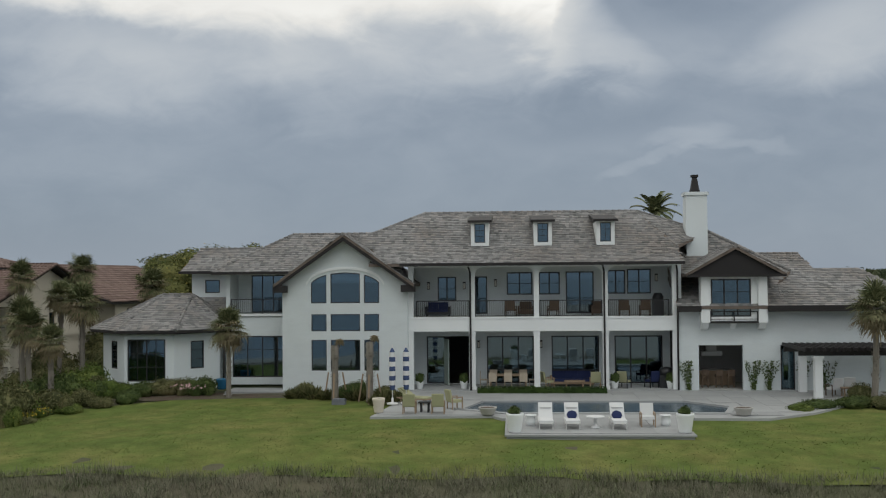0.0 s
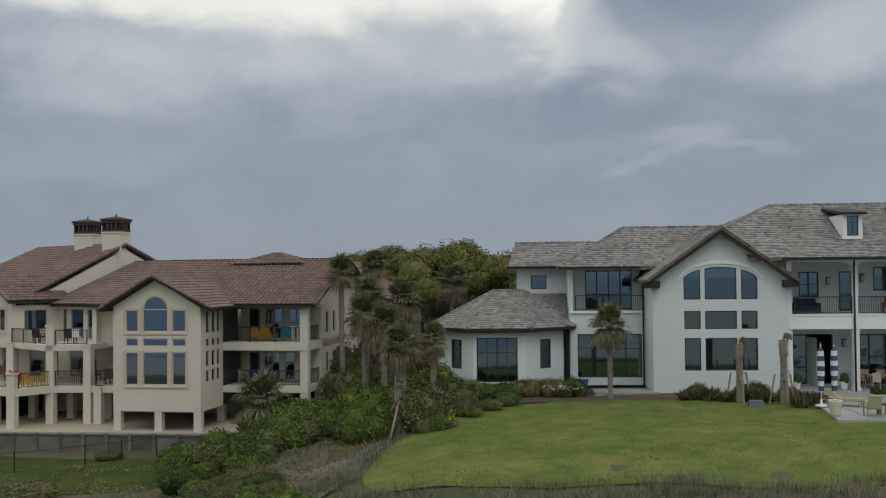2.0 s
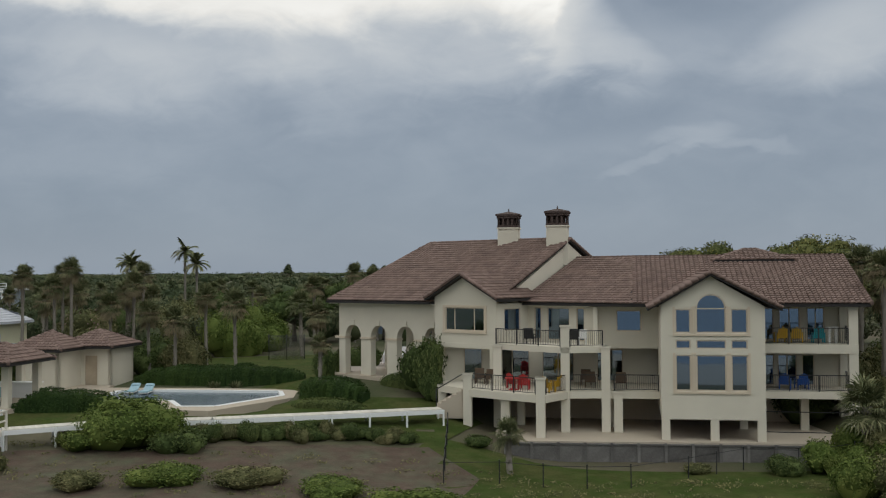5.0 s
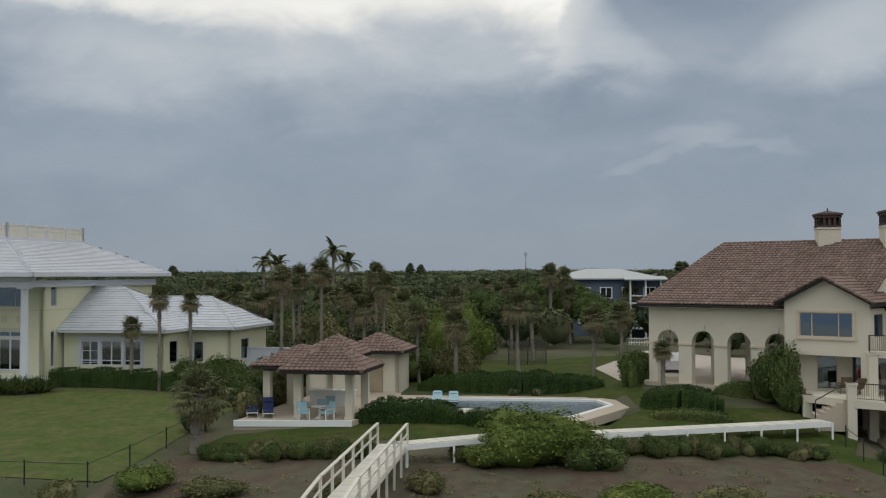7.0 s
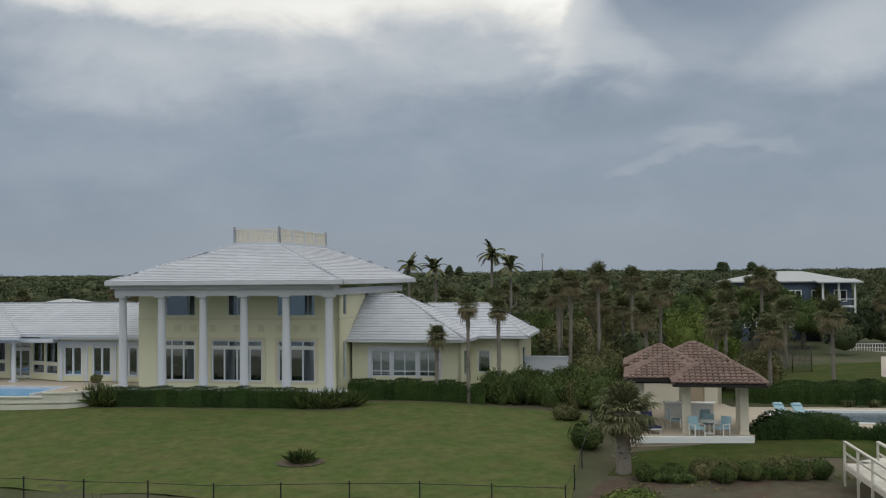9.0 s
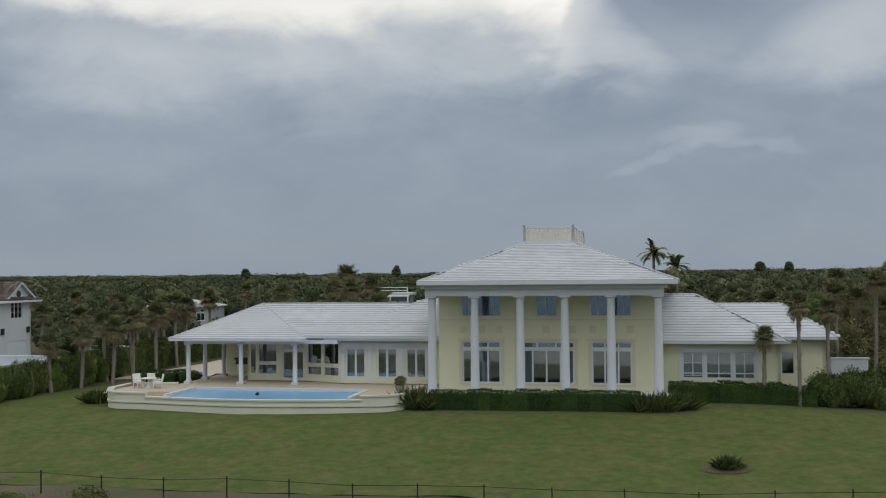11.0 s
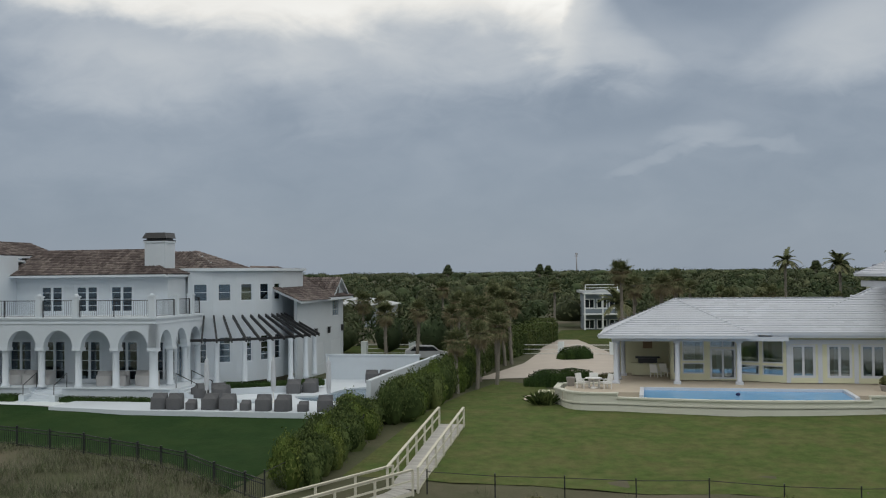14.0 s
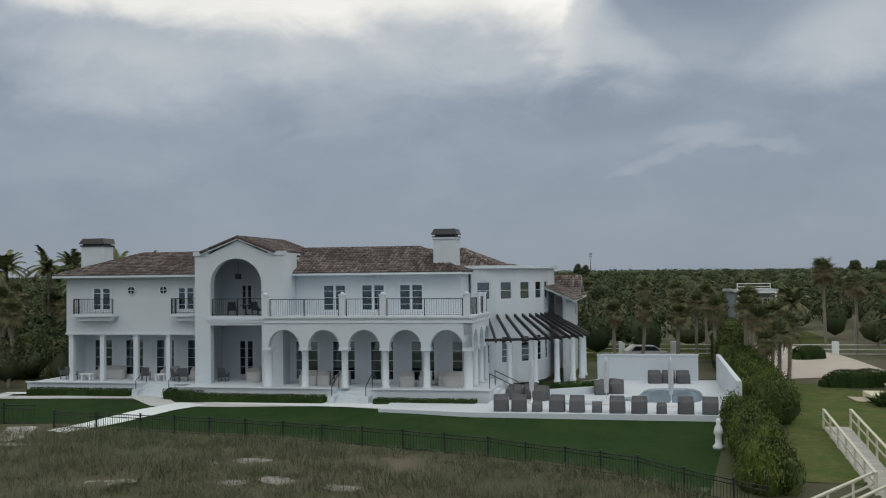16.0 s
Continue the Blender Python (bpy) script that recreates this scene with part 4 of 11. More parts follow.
roof(h1, [[(23.3, -0.75, 5.9), (26.1, -0.75, 7.45), (26.1, 5.5, 7.45), (23.3, 5.5, 5.9)], [(26.1, -0.75, 7.45), (28.9, -0.75, 5.9), (28.9, 5.5, 5.9), (26.1, 5.5, 7.45)],
          [(22.9, -0.35, 4.05), (37.2, -0.35, 4.05), (34.5, 4.5, 6.2), (22.9, 4.5, 6.2)], 
          [(22.9, 2.2, 5.2), (29.0, 2.2, 5.2), (30.1, 3.18, 6.03), (25.72, 6.22, 8.62), (22.9, 6.22, 8.62)], [(28.4, 6.6, 7.15), (31.5, 6.6, 7.15), (32.0, 4.2, 5.9), (28.4, 4.2, 5.9)]],
     "shake", SHAKE, [((26.1, -0.75, 7.45), (26.1, 5.0, 7.45)), ((25.72, 6.22, 8.66), (30.1, 3.18, 6.07)), ((28.4, 6.6, 7.15), (31.5, 6.6, 7.15))], 7)
part("gutter", Shape().box(22.9, 24.2, -0.48, -0.34, 3.74, 4.08), DARK_TRIM, h1)
part("gutter", Shape().box(27.92, 37.2, -0.48, -0.34, 3.74, 4.08), DARK_TRIM, h1)
# chimney
ch = part("chimney", Shape().box(24.2, 25.48, 4.3, 5.5, 5.5, 10.75).box(24.12, 25.56, 4.22, 5.58, 10.75, 10.95), WHITE, h1)
part("chimney_pot", Shape().box(24.55, 25.1, 4.6, 5.2, 10.95, 11.1).add([(24.58, 4.62, 11.1), (25.08, 4.62, 11.1), (25.08, 5.18, 11.1), (24.58, 5.18, 11.1), (24.7, 4.76, 11.9), (24.96, 4.76, 11.9), (24.96, 5.04, 11.9), (24.7, 5.04, 11.9)],
     [(0, 1, 5, 4), (1, 2, 6, 5), (2, 3, 7, 6), (3, 0, 4, 7), (4, 5, 6, 7)]).box(24.62, 25.04, 4.7, 5.1, 11.9, 12.05), DARK_TRIM, ch, "dark metal chimney pot")
# rooms behind the glass; their shade is put into the dark plaster colour
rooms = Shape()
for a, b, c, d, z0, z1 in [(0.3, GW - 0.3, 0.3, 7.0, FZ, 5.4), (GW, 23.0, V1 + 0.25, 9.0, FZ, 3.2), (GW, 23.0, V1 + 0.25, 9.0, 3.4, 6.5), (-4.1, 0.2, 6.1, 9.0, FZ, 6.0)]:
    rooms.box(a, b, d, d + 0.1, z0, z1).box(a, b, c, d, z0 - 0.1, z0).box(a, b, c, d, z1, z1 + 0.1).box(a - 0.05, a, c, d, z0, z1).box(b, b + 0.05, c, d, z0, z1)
part("room_shell", rooms, ROOM_SHADE, h1)
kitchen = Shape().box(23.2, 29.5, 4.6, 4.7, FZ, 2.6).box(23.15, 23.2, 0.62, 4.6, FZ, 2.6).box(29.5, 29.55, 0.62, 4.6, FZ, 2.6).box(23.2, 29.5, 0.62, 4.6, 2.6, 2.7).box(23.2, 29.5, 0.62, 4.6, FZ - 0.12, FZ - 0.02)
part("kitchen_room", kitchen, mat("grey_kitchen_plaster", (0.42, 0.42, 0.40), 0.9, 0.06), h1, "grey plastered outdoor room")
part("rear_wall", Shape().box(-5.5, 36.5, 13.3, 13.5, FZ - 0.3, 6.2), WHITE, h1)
# solid dark filler added inside the pavilion, coloured as interior shade
part("pavilion_core", Shape().tube((oc[0], oc[1], FZ - 0.3), (oc[0], oc[1], 2.4), 2.2, n=8), ROOM_SHADE, h1)

# ---------------------------------------------------------------- cream house with clay tiles
h2 = thing("house", H2, "cream stucco villa on posts with a brown clay tile roof", "house", "beach houses")
GZ2 = -3.2
DZ, UZ, EZ2 = -0.85, 1.62, 4.1
TAN_FRAME = mat("tan_window_frame", (0.52, 0.44, 0.34), 0.6, 0.05)
bl = dict(frame_mat=TAN_FRAME, glass=GLASS_BLUE, fw=0.06)
# the left wing stands turned against the rest
WING = pose(-24.46, 12.85, 0, 0, 0, -30.7)


def w2(u, v):
    p = WING @ Vector((u, v, 0))
    return (p.x, p.y)


def w3(*pts):
    return [tuple(WING @ Vector(p)) for p in pts]


# gable front
u0, u1 = -2.6, 2.9
m = seg((u0, 0), (u1, 0))
S = Shape()
hs = [(0.78, 1.58, -0.5, 1.44), (1.88, 3.45, -0.5, 1.44), (3.72, 4.58, -0.5, 1.44), (0.78, 1.58, 1.78, 2.25), (1.88, 3.45, 1.78, 2.25), (3.72, 4.58, 1.78, 2.25), (0.78, 1.58, 2.64, 3.94), (1.88, 3.45, 2.64, 3.99), (3.72, 4.58, 2.64, 3.94)]
wall_shape(S, u1 - u0, -2.05, 3.99, 0.3, hs, m)
for i in range(18):
    a, b = (u1 - u0) * i / 18, (u1 - u0) * (i + 1) / 18
    mid = (u1 - u0) / 2 - 0.08

    def lo(x):
        return 3.99 + (0.76 * math.sqrt(max(0, 1 - ((x - 2.665) / 0.79) ** 2)) if 1.875 < x < 3.455 else 0)

    def hi(x):
        return 4.1 + 1.62 * (1 - abs(x - mid) / (mid + 0.1))
    cuts = sorted({a, b, *[q for q in (mid, 1.88, 2.2, 2.66, 3.1, 3.45) if a < q < b]})
    for p, q in zip(cuts, cuts[1:]):
        S.prism([(p, 0, lo(p + 1e-4)), (q, 0, lo(q - 1e-4)), (q, 0, hi(q)), (p, 0, hi(p))], (0, 0.3, 0), m)
part("wall", S, CREAM, h2, "gable front")
for a, b, c, d in hs:
    window(h2, m, a, b, c, d, **bl)
G = Shape().prism([(1.88, 0.08, 3.99)] + [(2.665 - 0.785 * math.cos(math.pi * i / 10), 0.08, 3.99 + 0.76 * math.sin(math.pi * i / 10)) for i in range(11)] + [(3.45, 0.08, 3.99)], (0, 0.012, 0), m)
F_ = Shape()
for i in range(10):
    q = [(2.665 - r * math.cos(math.pi * k / 10), 0.03, 3.99 + r * 0.97 * math.sin(math.pi * k / 10)) for r, k in ((0.72, i), (0.79, i), (0.79, i + 1), (0.72, i + 1))]
    F_.prism(q, (0, 0.07, 0), m)
part("pane", G, GLASS_BLUE, part("arched_window", F_, TAN_FRAME, h2))
# raised surrounds between the lights
S = Shape()
for a, b, c, d in hs[:3] + hs[6:]:
    S.box(a - 0.14, a - 0.02, -0.05, 0.0, c - 0.12, d + 0.12, m).box(b + 0.02, b + 0.14, -0.05, 0.0, c - 0.12, d + 0.12, m).box(a - 0.14, b + 0.14, -0.07, 0.0, c - 0.16, c - 0.04, m)
part("window_surround", S, CREAM_DARK, h2)
for x in (u0, 0.0, u1 - 0.45):
    part("post", Shape().box(x, x + 0.45, 0.02, 0.45, GZ2 - 0.2, -2.0), CREAM, h2)
wn = [(0.5, 1.0), (1.35, 1.85), (2.15, 2.6)]
facade(h2, (u1, 0.3), (u1, 3.4), -2.05, 4.1, CREAM, [(a, b, c, d, bl) for a, b in wn for c, d in ((-0.4, 0.35), (0.5, 1.5), (1.7, 2.2), (2.5, 3.9))], t=0.25)
part("wall", Shape().box(u0, u0 + 0.25, 0.3, 6.0, -2.05, 4.1), CREAM, h2)
# right block with two loggias
part("floor_slab", Shape().box(u1, 8.35, 3.35, 18, DZ - 0.4, DZ).box(u1, 8.35, 3.35, 18, UZ - 0.3, UZ + 0.2), CREAM, h2, "floor bands")
for z0, z1 in ((GZ2 - 0.2, DZ - 0.4), (DZ, UZ - 0.3), (UZ + 0.2, EZ2)):
    part("post", Shape().box(7.85, 8.35, 3.4, 3.9, z0, z1), CREAM, h2)
    part("post", Shape().box(7.9, 8.35, 6.2, 6.7, z0, z1), CREAM, h2)
facade(h2, (u1, 6.5), (8.0, 6.5), DZ, EZ2, CREAM, [(0.5, 1.3, DZ + 0.05, UZ - 0.6, bl), (1.5, 2.6, DZ + 0.05, UZ - 0.6, {**bl, "nx": 2}), (2.9, 3.6, DZ + 0.05, UZ - 0.6, bl),
                                                     (0.5, 1.3, UZ + 0.25, 3.8, bl), (1.6, 2.8, UZ + 0.25, 3.8, {**bl, "nx": 2}), (3.2, 4.2, UZ + 0.25, 3.8, {**bl, "nx": 2})])
for z in (DZ, UZ + 0.2):
    railing(h2, (u1 + 0.1, 3.5), (7.85, 3.5), z, 0.95, BLACK, 0.11)
    railing(h2, (8.2, 3.9), (8.2, 6.3), z, 0.95, BLACK, 0.11)
facade(h2, (8.35, 6.5), (8.35, 18), GZ2 - 0.2, EZ2, CREAM, [(0.8, 1.4, 2.2, 3.6, bl), (2.4, 3.0, 2.2, 3.6, bl), (0.8, 1.4, -0.3, 1.0, bl), (2.4, 3.0, -0.3, 1.0, bl), (4.5, 5.3, 2.2, 3.6, bl)])
part("gable_wall", Shape().prism([(8.1, 3.6, EZ2), (8.1, 10.5, 6.8), (8.1, 17.6, EZ2)], (0.25, 0, 0)), CREAM, h2)
# basement backs
part("basement_wall", Shape().box(-12, 8.2, 8.0, 8.25, GZ2 - 0.2, DZ - 0.4), CREAM_DARK, h2)
for x in (-11, -8.3, -5.6, 2.0, 5.4):
    part("post", Shape().box(x, x + 0.45, 4.6, 5.05, GZ2 - 0.2, DZ - 0.4), CREAM, h2)
part("basement_fence", Shape().box(u1 + 0.4, 7.8, 3.6, 3.64, GZ2, GZ2 + 0.05).box(u1 + 0.4, 7.8, 3.6, 3.64, GZ2 + 1.15, GZ2 + 1.2), BLACK, h2)

# middle: two decks with posts
deck = [(-15.9, 4.9), (-13.7, 2.4), (-9.4, -0.15), (-8.9, -0.15), (-7.75, 2.1), (-5.3, 2.5), (-2.6, 2.5), (-2.6, 8), (-15.9, 8)]
part("deck", Shape().prism([(u, v, DZ - 0.42) for u, v in deck], (0, 0, 0.42)), CREAM, h2, "lower terrace slab")
balc = [(-12.5, 4.8), (-8.3, 2.0), (-7.6, 2.0), (-5.7, 2.6), (-5.7, 6.2), (-12.5, 6.2)]
part("deck", Shape().prism([(u, v, UZ - 0.28) for u, v in balc], (0, 0, 0.34)), CREAM, h2, "upper balcony slab")
for u, v, z0, z1 in [(-13.95, 2.35, GZ2 - 0.6, 0.1), (-9.45, -0.2, GZ2 - 0.6, 0.15), (-8.2, 2.0, GZ2 - 0.4, 2.95), (-12.4, 4.3, GZ2 - 0.6, UZ), (-5.9, 2.4, GZ2 - 0.4, UZ + 0.1), (-5.2, 2.4, GZ2 - 0.4, DZ), (-15.9, 4.8, GZ2, DZ), (-11.6, 1.3, GZ2 - 0.6, DZ - 0.4)]:
    part("post", Shape().box(u, u + 0.5, v, v + 0.5, z0, z1).box(u - 0.05, u + 0.55, v - 0.05, v + 0.55, z1 - 0.12, z1), CREAM, h2)
for p, q in [((-13.5, 2.55), (-9.45, 0.1)), ((-8.95, 0.2), (-7.9, 2.1)), ((-7.7, 2.25), (-5.4, 2.6)), ((-5.2, 2.65), (-2.65, 2.65))]:
    railing(h2, p, q, DZ, 0.95, BLACK, 0.12)
for p, q in [((-12.3, 4.75), (-8.2, 2.2)), ((-7.7, 2.2), (-5.8, 2.75))]:
    railing(h2, p, q, UZ + 0.06, 0.95, BLACK, 0.12)
facade(h2, w2(14.65, -0.5), w2(14.65, 2.55), UZ - 0.2, EZ2, CREAM, [(0.55, 2.2, 2.42, 3.8, bl)])
facade(h2, w2(14.65, 2.55), w2(19.5, 2.55), UZ - 0.2, EZ2, CREAM, [(0.45, 0.98, UZ + 0.2, 3.82, {**bl, "name": "glass_door"}), (1.45, 3.1, UZ + 0.2, 3.82, {**bl, "name": "glass_door"}), (3.6, 4.18, UZ + 0.2, 3.82, {**bl, "name": "glass_door"})])
part("wall", Shape().box(-6.4, -6.15, 4.5, 5.1, UZ - 0.2, EZ2 - 0.2), CREAM, h2)
facade(h2, (-6.4, 5.09), (-2.6, 5.09), UZ - 0.2, EZ2, CREAM, [(1.35, 2.81, 2.45, 3.7, bl)])
facade(h2, (-15.9, 7.4), (-2.6, 7.4), DZ, UZ, CREAM, [(1.2, 2.4, DZ + 0.05, 1.2, {**bl, "glass": GLASS}), (3.2, 5.4, DZ + 0.05, 1.2, {**bl, "nx": 2, "glass": GLASS}), (6.2, 8.2, DZ + 0.05, 1.2, {**bl, "nx": 2, "glass": GLASS}), (9.6, 11.2, DZ + 0.05, 1.2, {**bl, "nx": 2, "glass": GLASS})])
# left gabled block
m = WING @ seg((9.65, -0.75), (14.65, -0.75))
S = wall_shape(Shape(), 5.0, UZ - 0.05, 4.1, 0.25, [(0.9, 4.05, 2.4, 3.84)], m)
S.prism([(0, 0, 4.1), (5.0, 0, 4.1), (5.0, 0, 4.5), (2.5, 0, 5.8), (0, 0, 4.5)], (0, 0.25, 0), m)
part("wall", S, CREAM, h2, "small gable front")
part("wall", Shape().box(9.65, 9.9, -0.5, 2.0, UZ - 0.2, 4.3, WING), CREAM, h2)
window(h2, m, 0.9, 4.05, 2.4, 3.84, cols=[0.24, 0.74], **bl)
S = Shape().box(0.72, 0.9, -0.05, 0, 2.28, 3.98, m).box(4.05, 4.23, -0.05, 0, 2.28, 3.98, m).box(0.9, 4.05, -0.05, 0, 3.84, 3.98, m).box(0.72, 4.23, -0.09, 0, 2.24, 2.4, m)
part("window_surround", S, CREAM_DARK, h2)
part("floor_slab", Shape().box(9.6, 14.7, -0.8, 4.5, UZ - 0.3, UZ, WING), CREAM, h2)
for a, z0, z1 in ((9.65, GZ2 - 0.2, UZ - 0.3), (14.15, DZ, UZ - 0.3)):
    part("post", Shape().box(a, a + 0.5, -0.8, -0.3, z0, z1, WING), CREAM, h2)
# arcade
m = WING
part("arcade", arch_shape(Shape(), 9.65, -1.3, 3.95, 0.5, [(c, 0.78, 1.62, -1.2, 0.86) for c in (1.4, 3.9, 6.37, 8.85)], m), CREAM, h2)
for c in (0.15, 2.65, 5.13, 7.61):
    part("capital", Shape().box(c - 0.5, c + 0.5, -0.07, 0.57, 1.5, 1.64, m), CREAM_DARK, h2)
    part("pedestal", Shape().box(c - 0.5, c + 0.5, -0.07, 0.57, -1.2, -0.95, m), CREAM_DARK, h2)
for c in (1.4, 3.9, 6.37, 8.85):
    part("keystone", Shape().prism([(c - 0.1, -0.06, 2.44), (c + 0.1, -0.06, 2.44), (c + 0.16, -0.06, 2.82), (c - 0.16, -0.06, 2.82)], (0, 0.06, 0), m), CREAM, h2)
part("rear_arcade", arch_shape(Shape(), 9.65, -1.3, 3.95, 0.4, [(c, 0.78, 1.62, -1.2, 0.86) for c in (1.4, 3.9, 6.37, 8.85)], WING @ Matrix.Translation((0, 4.6, 0))), CREAM, h2)
part("ceiling", Shape().box(0, 9.65, 0.5, 4.6, 3.4, 3.5, m), CREAM, h2)
part("end_wall", Shape().box(9.3, 9.65, 0.5, 4.6, -1.3, 3.9, m), CREAM, h2)
part("floor_slab", Shape().box(-0.2, 9.8, -0.25, 5.4, -1.5, -1.0, m), SANDSTONE, h2)

# roofs
RZ2 = 8.27
E0, E1 = -0.65, 16.45


def at(u, v, z):
    return w3((u, v, z))[0]


big = [w3((-0.5, E0, 4.15), (14.3, E0, 4.15), (14.3, 7.9, RZ2), (1.65, 7.9, RZ2)), w3((1.65, 7.9, RZ2), (14.3, 7.9, RZ2), (14.3, E1, 4.15), (-0.5, E1, 4.15)), w3((-0.5, E0, 4.15), (1.65, 7.9, RZ2), (-0.5, E1, 4.15))]
top = RZ2 + 0.05
roof(h2, big, "barrel", CLAY, [(at(1.65, 7.9, top), at(14.3, 7.9, top)), (at(-0.5, E0, 4.2), at(1.65, 7.9, top)), (at(14.3, 0.6, 4.8), at(14.3, 7.9, top)), (at(14.3, 7.9, top), at(14.3, E1, 4.2))], 11, fascia=DARK_TRIM, label="brown clay tile roof")
part("gable_wall", Shape().prism([(13.9, 0.2, 4.1), (13.9, 7.9, 7.95), (13.9, 15.6, 4.1)], (0.25, 0, 0), WING), CREAM, h2)
R2 = 6.95
roof(h2, [[(-11.1, 7.13, 4.12), (-4.1, 3.0, 4.12), (-4.04, 10.8, R2), (-7.74, 12.99, R2)], [(-7.74, 12.99, R2), (-4.04, 10.8, R2), (-0.7, 16.4, 4.2), (-4.42, 18.6, 4.2)],
          [(-4.1, 3.0, 4.12), (9.0, 3.0, 4.12), (9.0, 10.8, R2), (-4.04, 10.8, R2)], [(-4.04, 10.8, R2), (9.0, 10.8, R2), (9.0, 18.4, 4.1), (-4.04, 18.4, 4.1)]], "barrel", CLAY,
     [((-7.74, 12.99, R2 + 0.05), (-4.04, 10.8, R2 + 0.05)), ((-4.04, 10.8, R2 + 0.05), (9, 10.8, R2 + 0.05)), ((9, 2.9, 4.17), (9, 10.8, R2 + 0.05)), ((9, 10.8, R2 + 0.05), (9, 18.4, 4.15))], 12, fascia=DARK_TRIM)
roof(h2, [[(-3.3, -0.45, 4.0), (0.07, -0.45, 5.92), (0.07, 7.6, 5.92), (-3.3, 7.6, 4.0)], [(0.07, -0.45, 5.92), (3.75, -0.45, 4.0), (3.75, 7.6, 4.0), (0.07, 7.6, 5.92)]], "barrel", CLAY,
     [((0.07, -0.45, 5.98), (0.07, 7.6, 5.98)), ((-3.3, -0.45, 4.05), (0.07, -0.45, 5.98)), ((0.07, -0.45, 5.98), (3.75, -0.45, 4.05))], 13, fascia=DARK_TRIM)
roof(h2, [w3((9.2, -1.25, 4.4), (12.15, -1.25, 5.95), (12.15, 3.4, 5.95), (9.2, 0.4, 4.4)), w3((12.15, -1.25, 5.95), (15.1, -1.25, 4.4), (15.1, 3.0, 4.4), (12.15, 3.4, 5.95))], "barrel", CLAY,
     [(at(12.15, -1.25, 6.0), at(12.15, 3.2, 6.0)), (at(9.2, -1.25, 4.45), at(12.15, -1.25, 6.0)), (at(12.15, -1.25, 6.0), at(15.1, -1.25, 4.45))], 14, fascia=DARK_TRIM)
f, c = hip_faces(0.9, 6.1, 9.6, 14.2, 6.7, 7.42)
roof(h2, f, "barrel", CLAY, c, 15, fascia=DARK_TRIM)
roof(h2, [[(10.3, 16.6, 4.1), (10.3, 32.4, 4.1), (5.2, 30.6, 6.95), (5.2, 10.8, 6.95)], [(5.2, 10.8, 6.95), (5.2, 30.6, 6.95), (0.1, 32.4, 4.1), (0.1, 16.6, 4.1)], [(0.1, 32.4, 4.1), (5.2, 30.6, 6.95), (10.3, 32.4, 4.1)]], "barrel", CLAY,
     [((5.2, 10.8, 7.0), (5.2, 30.6, 7.0)), ((5.2, 30.6, 7.0), (10.3, 32.4, 4.15))], 16, fascia=DARK_TRIM)
facade(h2, (9.7, 18.0), (9.7, 31.8), -2.4, 4.0, CREAM, [(2.0, 3.0, 2.2, 3.6, bl), (5.0, 6.2, 2.2, 3.6, bl), (8.5, 9.5, 2.2, 3.6, bl)])
part("wall", Shape().box(8.35, 9.7, 18.0, 18.25, GZ2 - 0.2, 4.0), CREAM, h2)
part("gutter", Shape().box(-0.55, 9.2, E0 - 0.12, E0, 4.0, 4.14, WING), DARK_TRIM, h2)
part("eave_ceiling", Shape().box(-4.0, 8.4, 3.4, 8, EZ2 - 0.16, EZ2 - 0.1).box(-6.2, -4.0, 4.7, 8, EZ2 - 0.16, EZ2 - 0.1).box(14.6, 19.5, 1.95, 4.0, EZ2 - 0.17, EZ2 - 0.11, WING).box(-0.4, 9.6, E0, 0.1, 3.95, 4.0, WING), CREAM, h2)
for x, y in ((-12.6, 15.0), (-9.0, 12.55)):
    c = part("chimney", Shape().box(x - 0.72, x + 0.72, y - 0.72, y + 0.72, 6.5, 9.15).box(x - 0.78, x + 0.78, y - 0.78, y + 0.78, 9.1, 9.2), CREAM, h2)
    S = Shape().box(x - 0.85, x + 0.85, y - 0.85, y + 0.85, 10.02, 10.14).box(x - 0.74, x + 0.74, y - 0.74, y + 0.74, 9.2, 9.35).box(x - 0.78, x + 0.78, y - 0.78, y + 0.78, 9.85, 10.02)
    for i in range(5):
        for a in (-0.72, 0.58):
            S.box(x - 0.72 + i * 0.325, x - 0.58 + i * 0.325, y + a, y + a + 0.14, 9.35, 9.85).box(x + a, x + a + 0.14, y - 0.72 + i * 0.325, y - 0.58 + i * 0.325, 9.35, 9.85)
    S.box(x - 0.5, x + 0.5, y - 0.5, y + 0.5, 9.3, 9.9)
    S.add([(x - 0.85, y - 0.85, 10.14), (x + 0.85, y - 0.85, 10.14), (x + 0.85, y + 0.85, 10.14), (x - 0.85, y + 0.85, 10.14), (x, y, 10.36)], [(0, 1, 4), (1, 2, 4), (2, 3, 4), (3, 0, 4)])
    S.tube((x, y, 10.3), (x, y, 10.55), 0.06, 0.03, 6)
    part("chimney_cap", S, mat("dark_terracotta", (0.07, 0.05, 0.045), 0.8, 0.2), c, "dark terracotta lantern cap")
# rooms, with indoor dimness painted in as dark plaster
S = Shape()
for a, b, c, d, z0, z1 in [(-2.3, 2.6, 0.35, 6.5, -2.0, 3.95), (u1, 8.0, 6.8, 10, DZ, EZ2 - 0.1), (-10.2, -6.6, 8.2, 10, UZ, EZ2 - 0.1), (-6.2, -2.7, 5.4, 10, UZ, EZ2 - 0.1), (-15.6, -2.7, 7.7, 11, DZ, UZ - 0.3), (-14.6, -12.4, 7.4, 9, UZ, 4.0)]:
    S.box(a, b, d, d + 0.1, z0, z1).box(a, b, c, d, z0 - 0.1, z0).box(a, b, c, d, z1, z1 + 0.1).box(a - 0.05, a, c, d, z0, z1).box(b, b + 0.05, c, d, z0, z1)
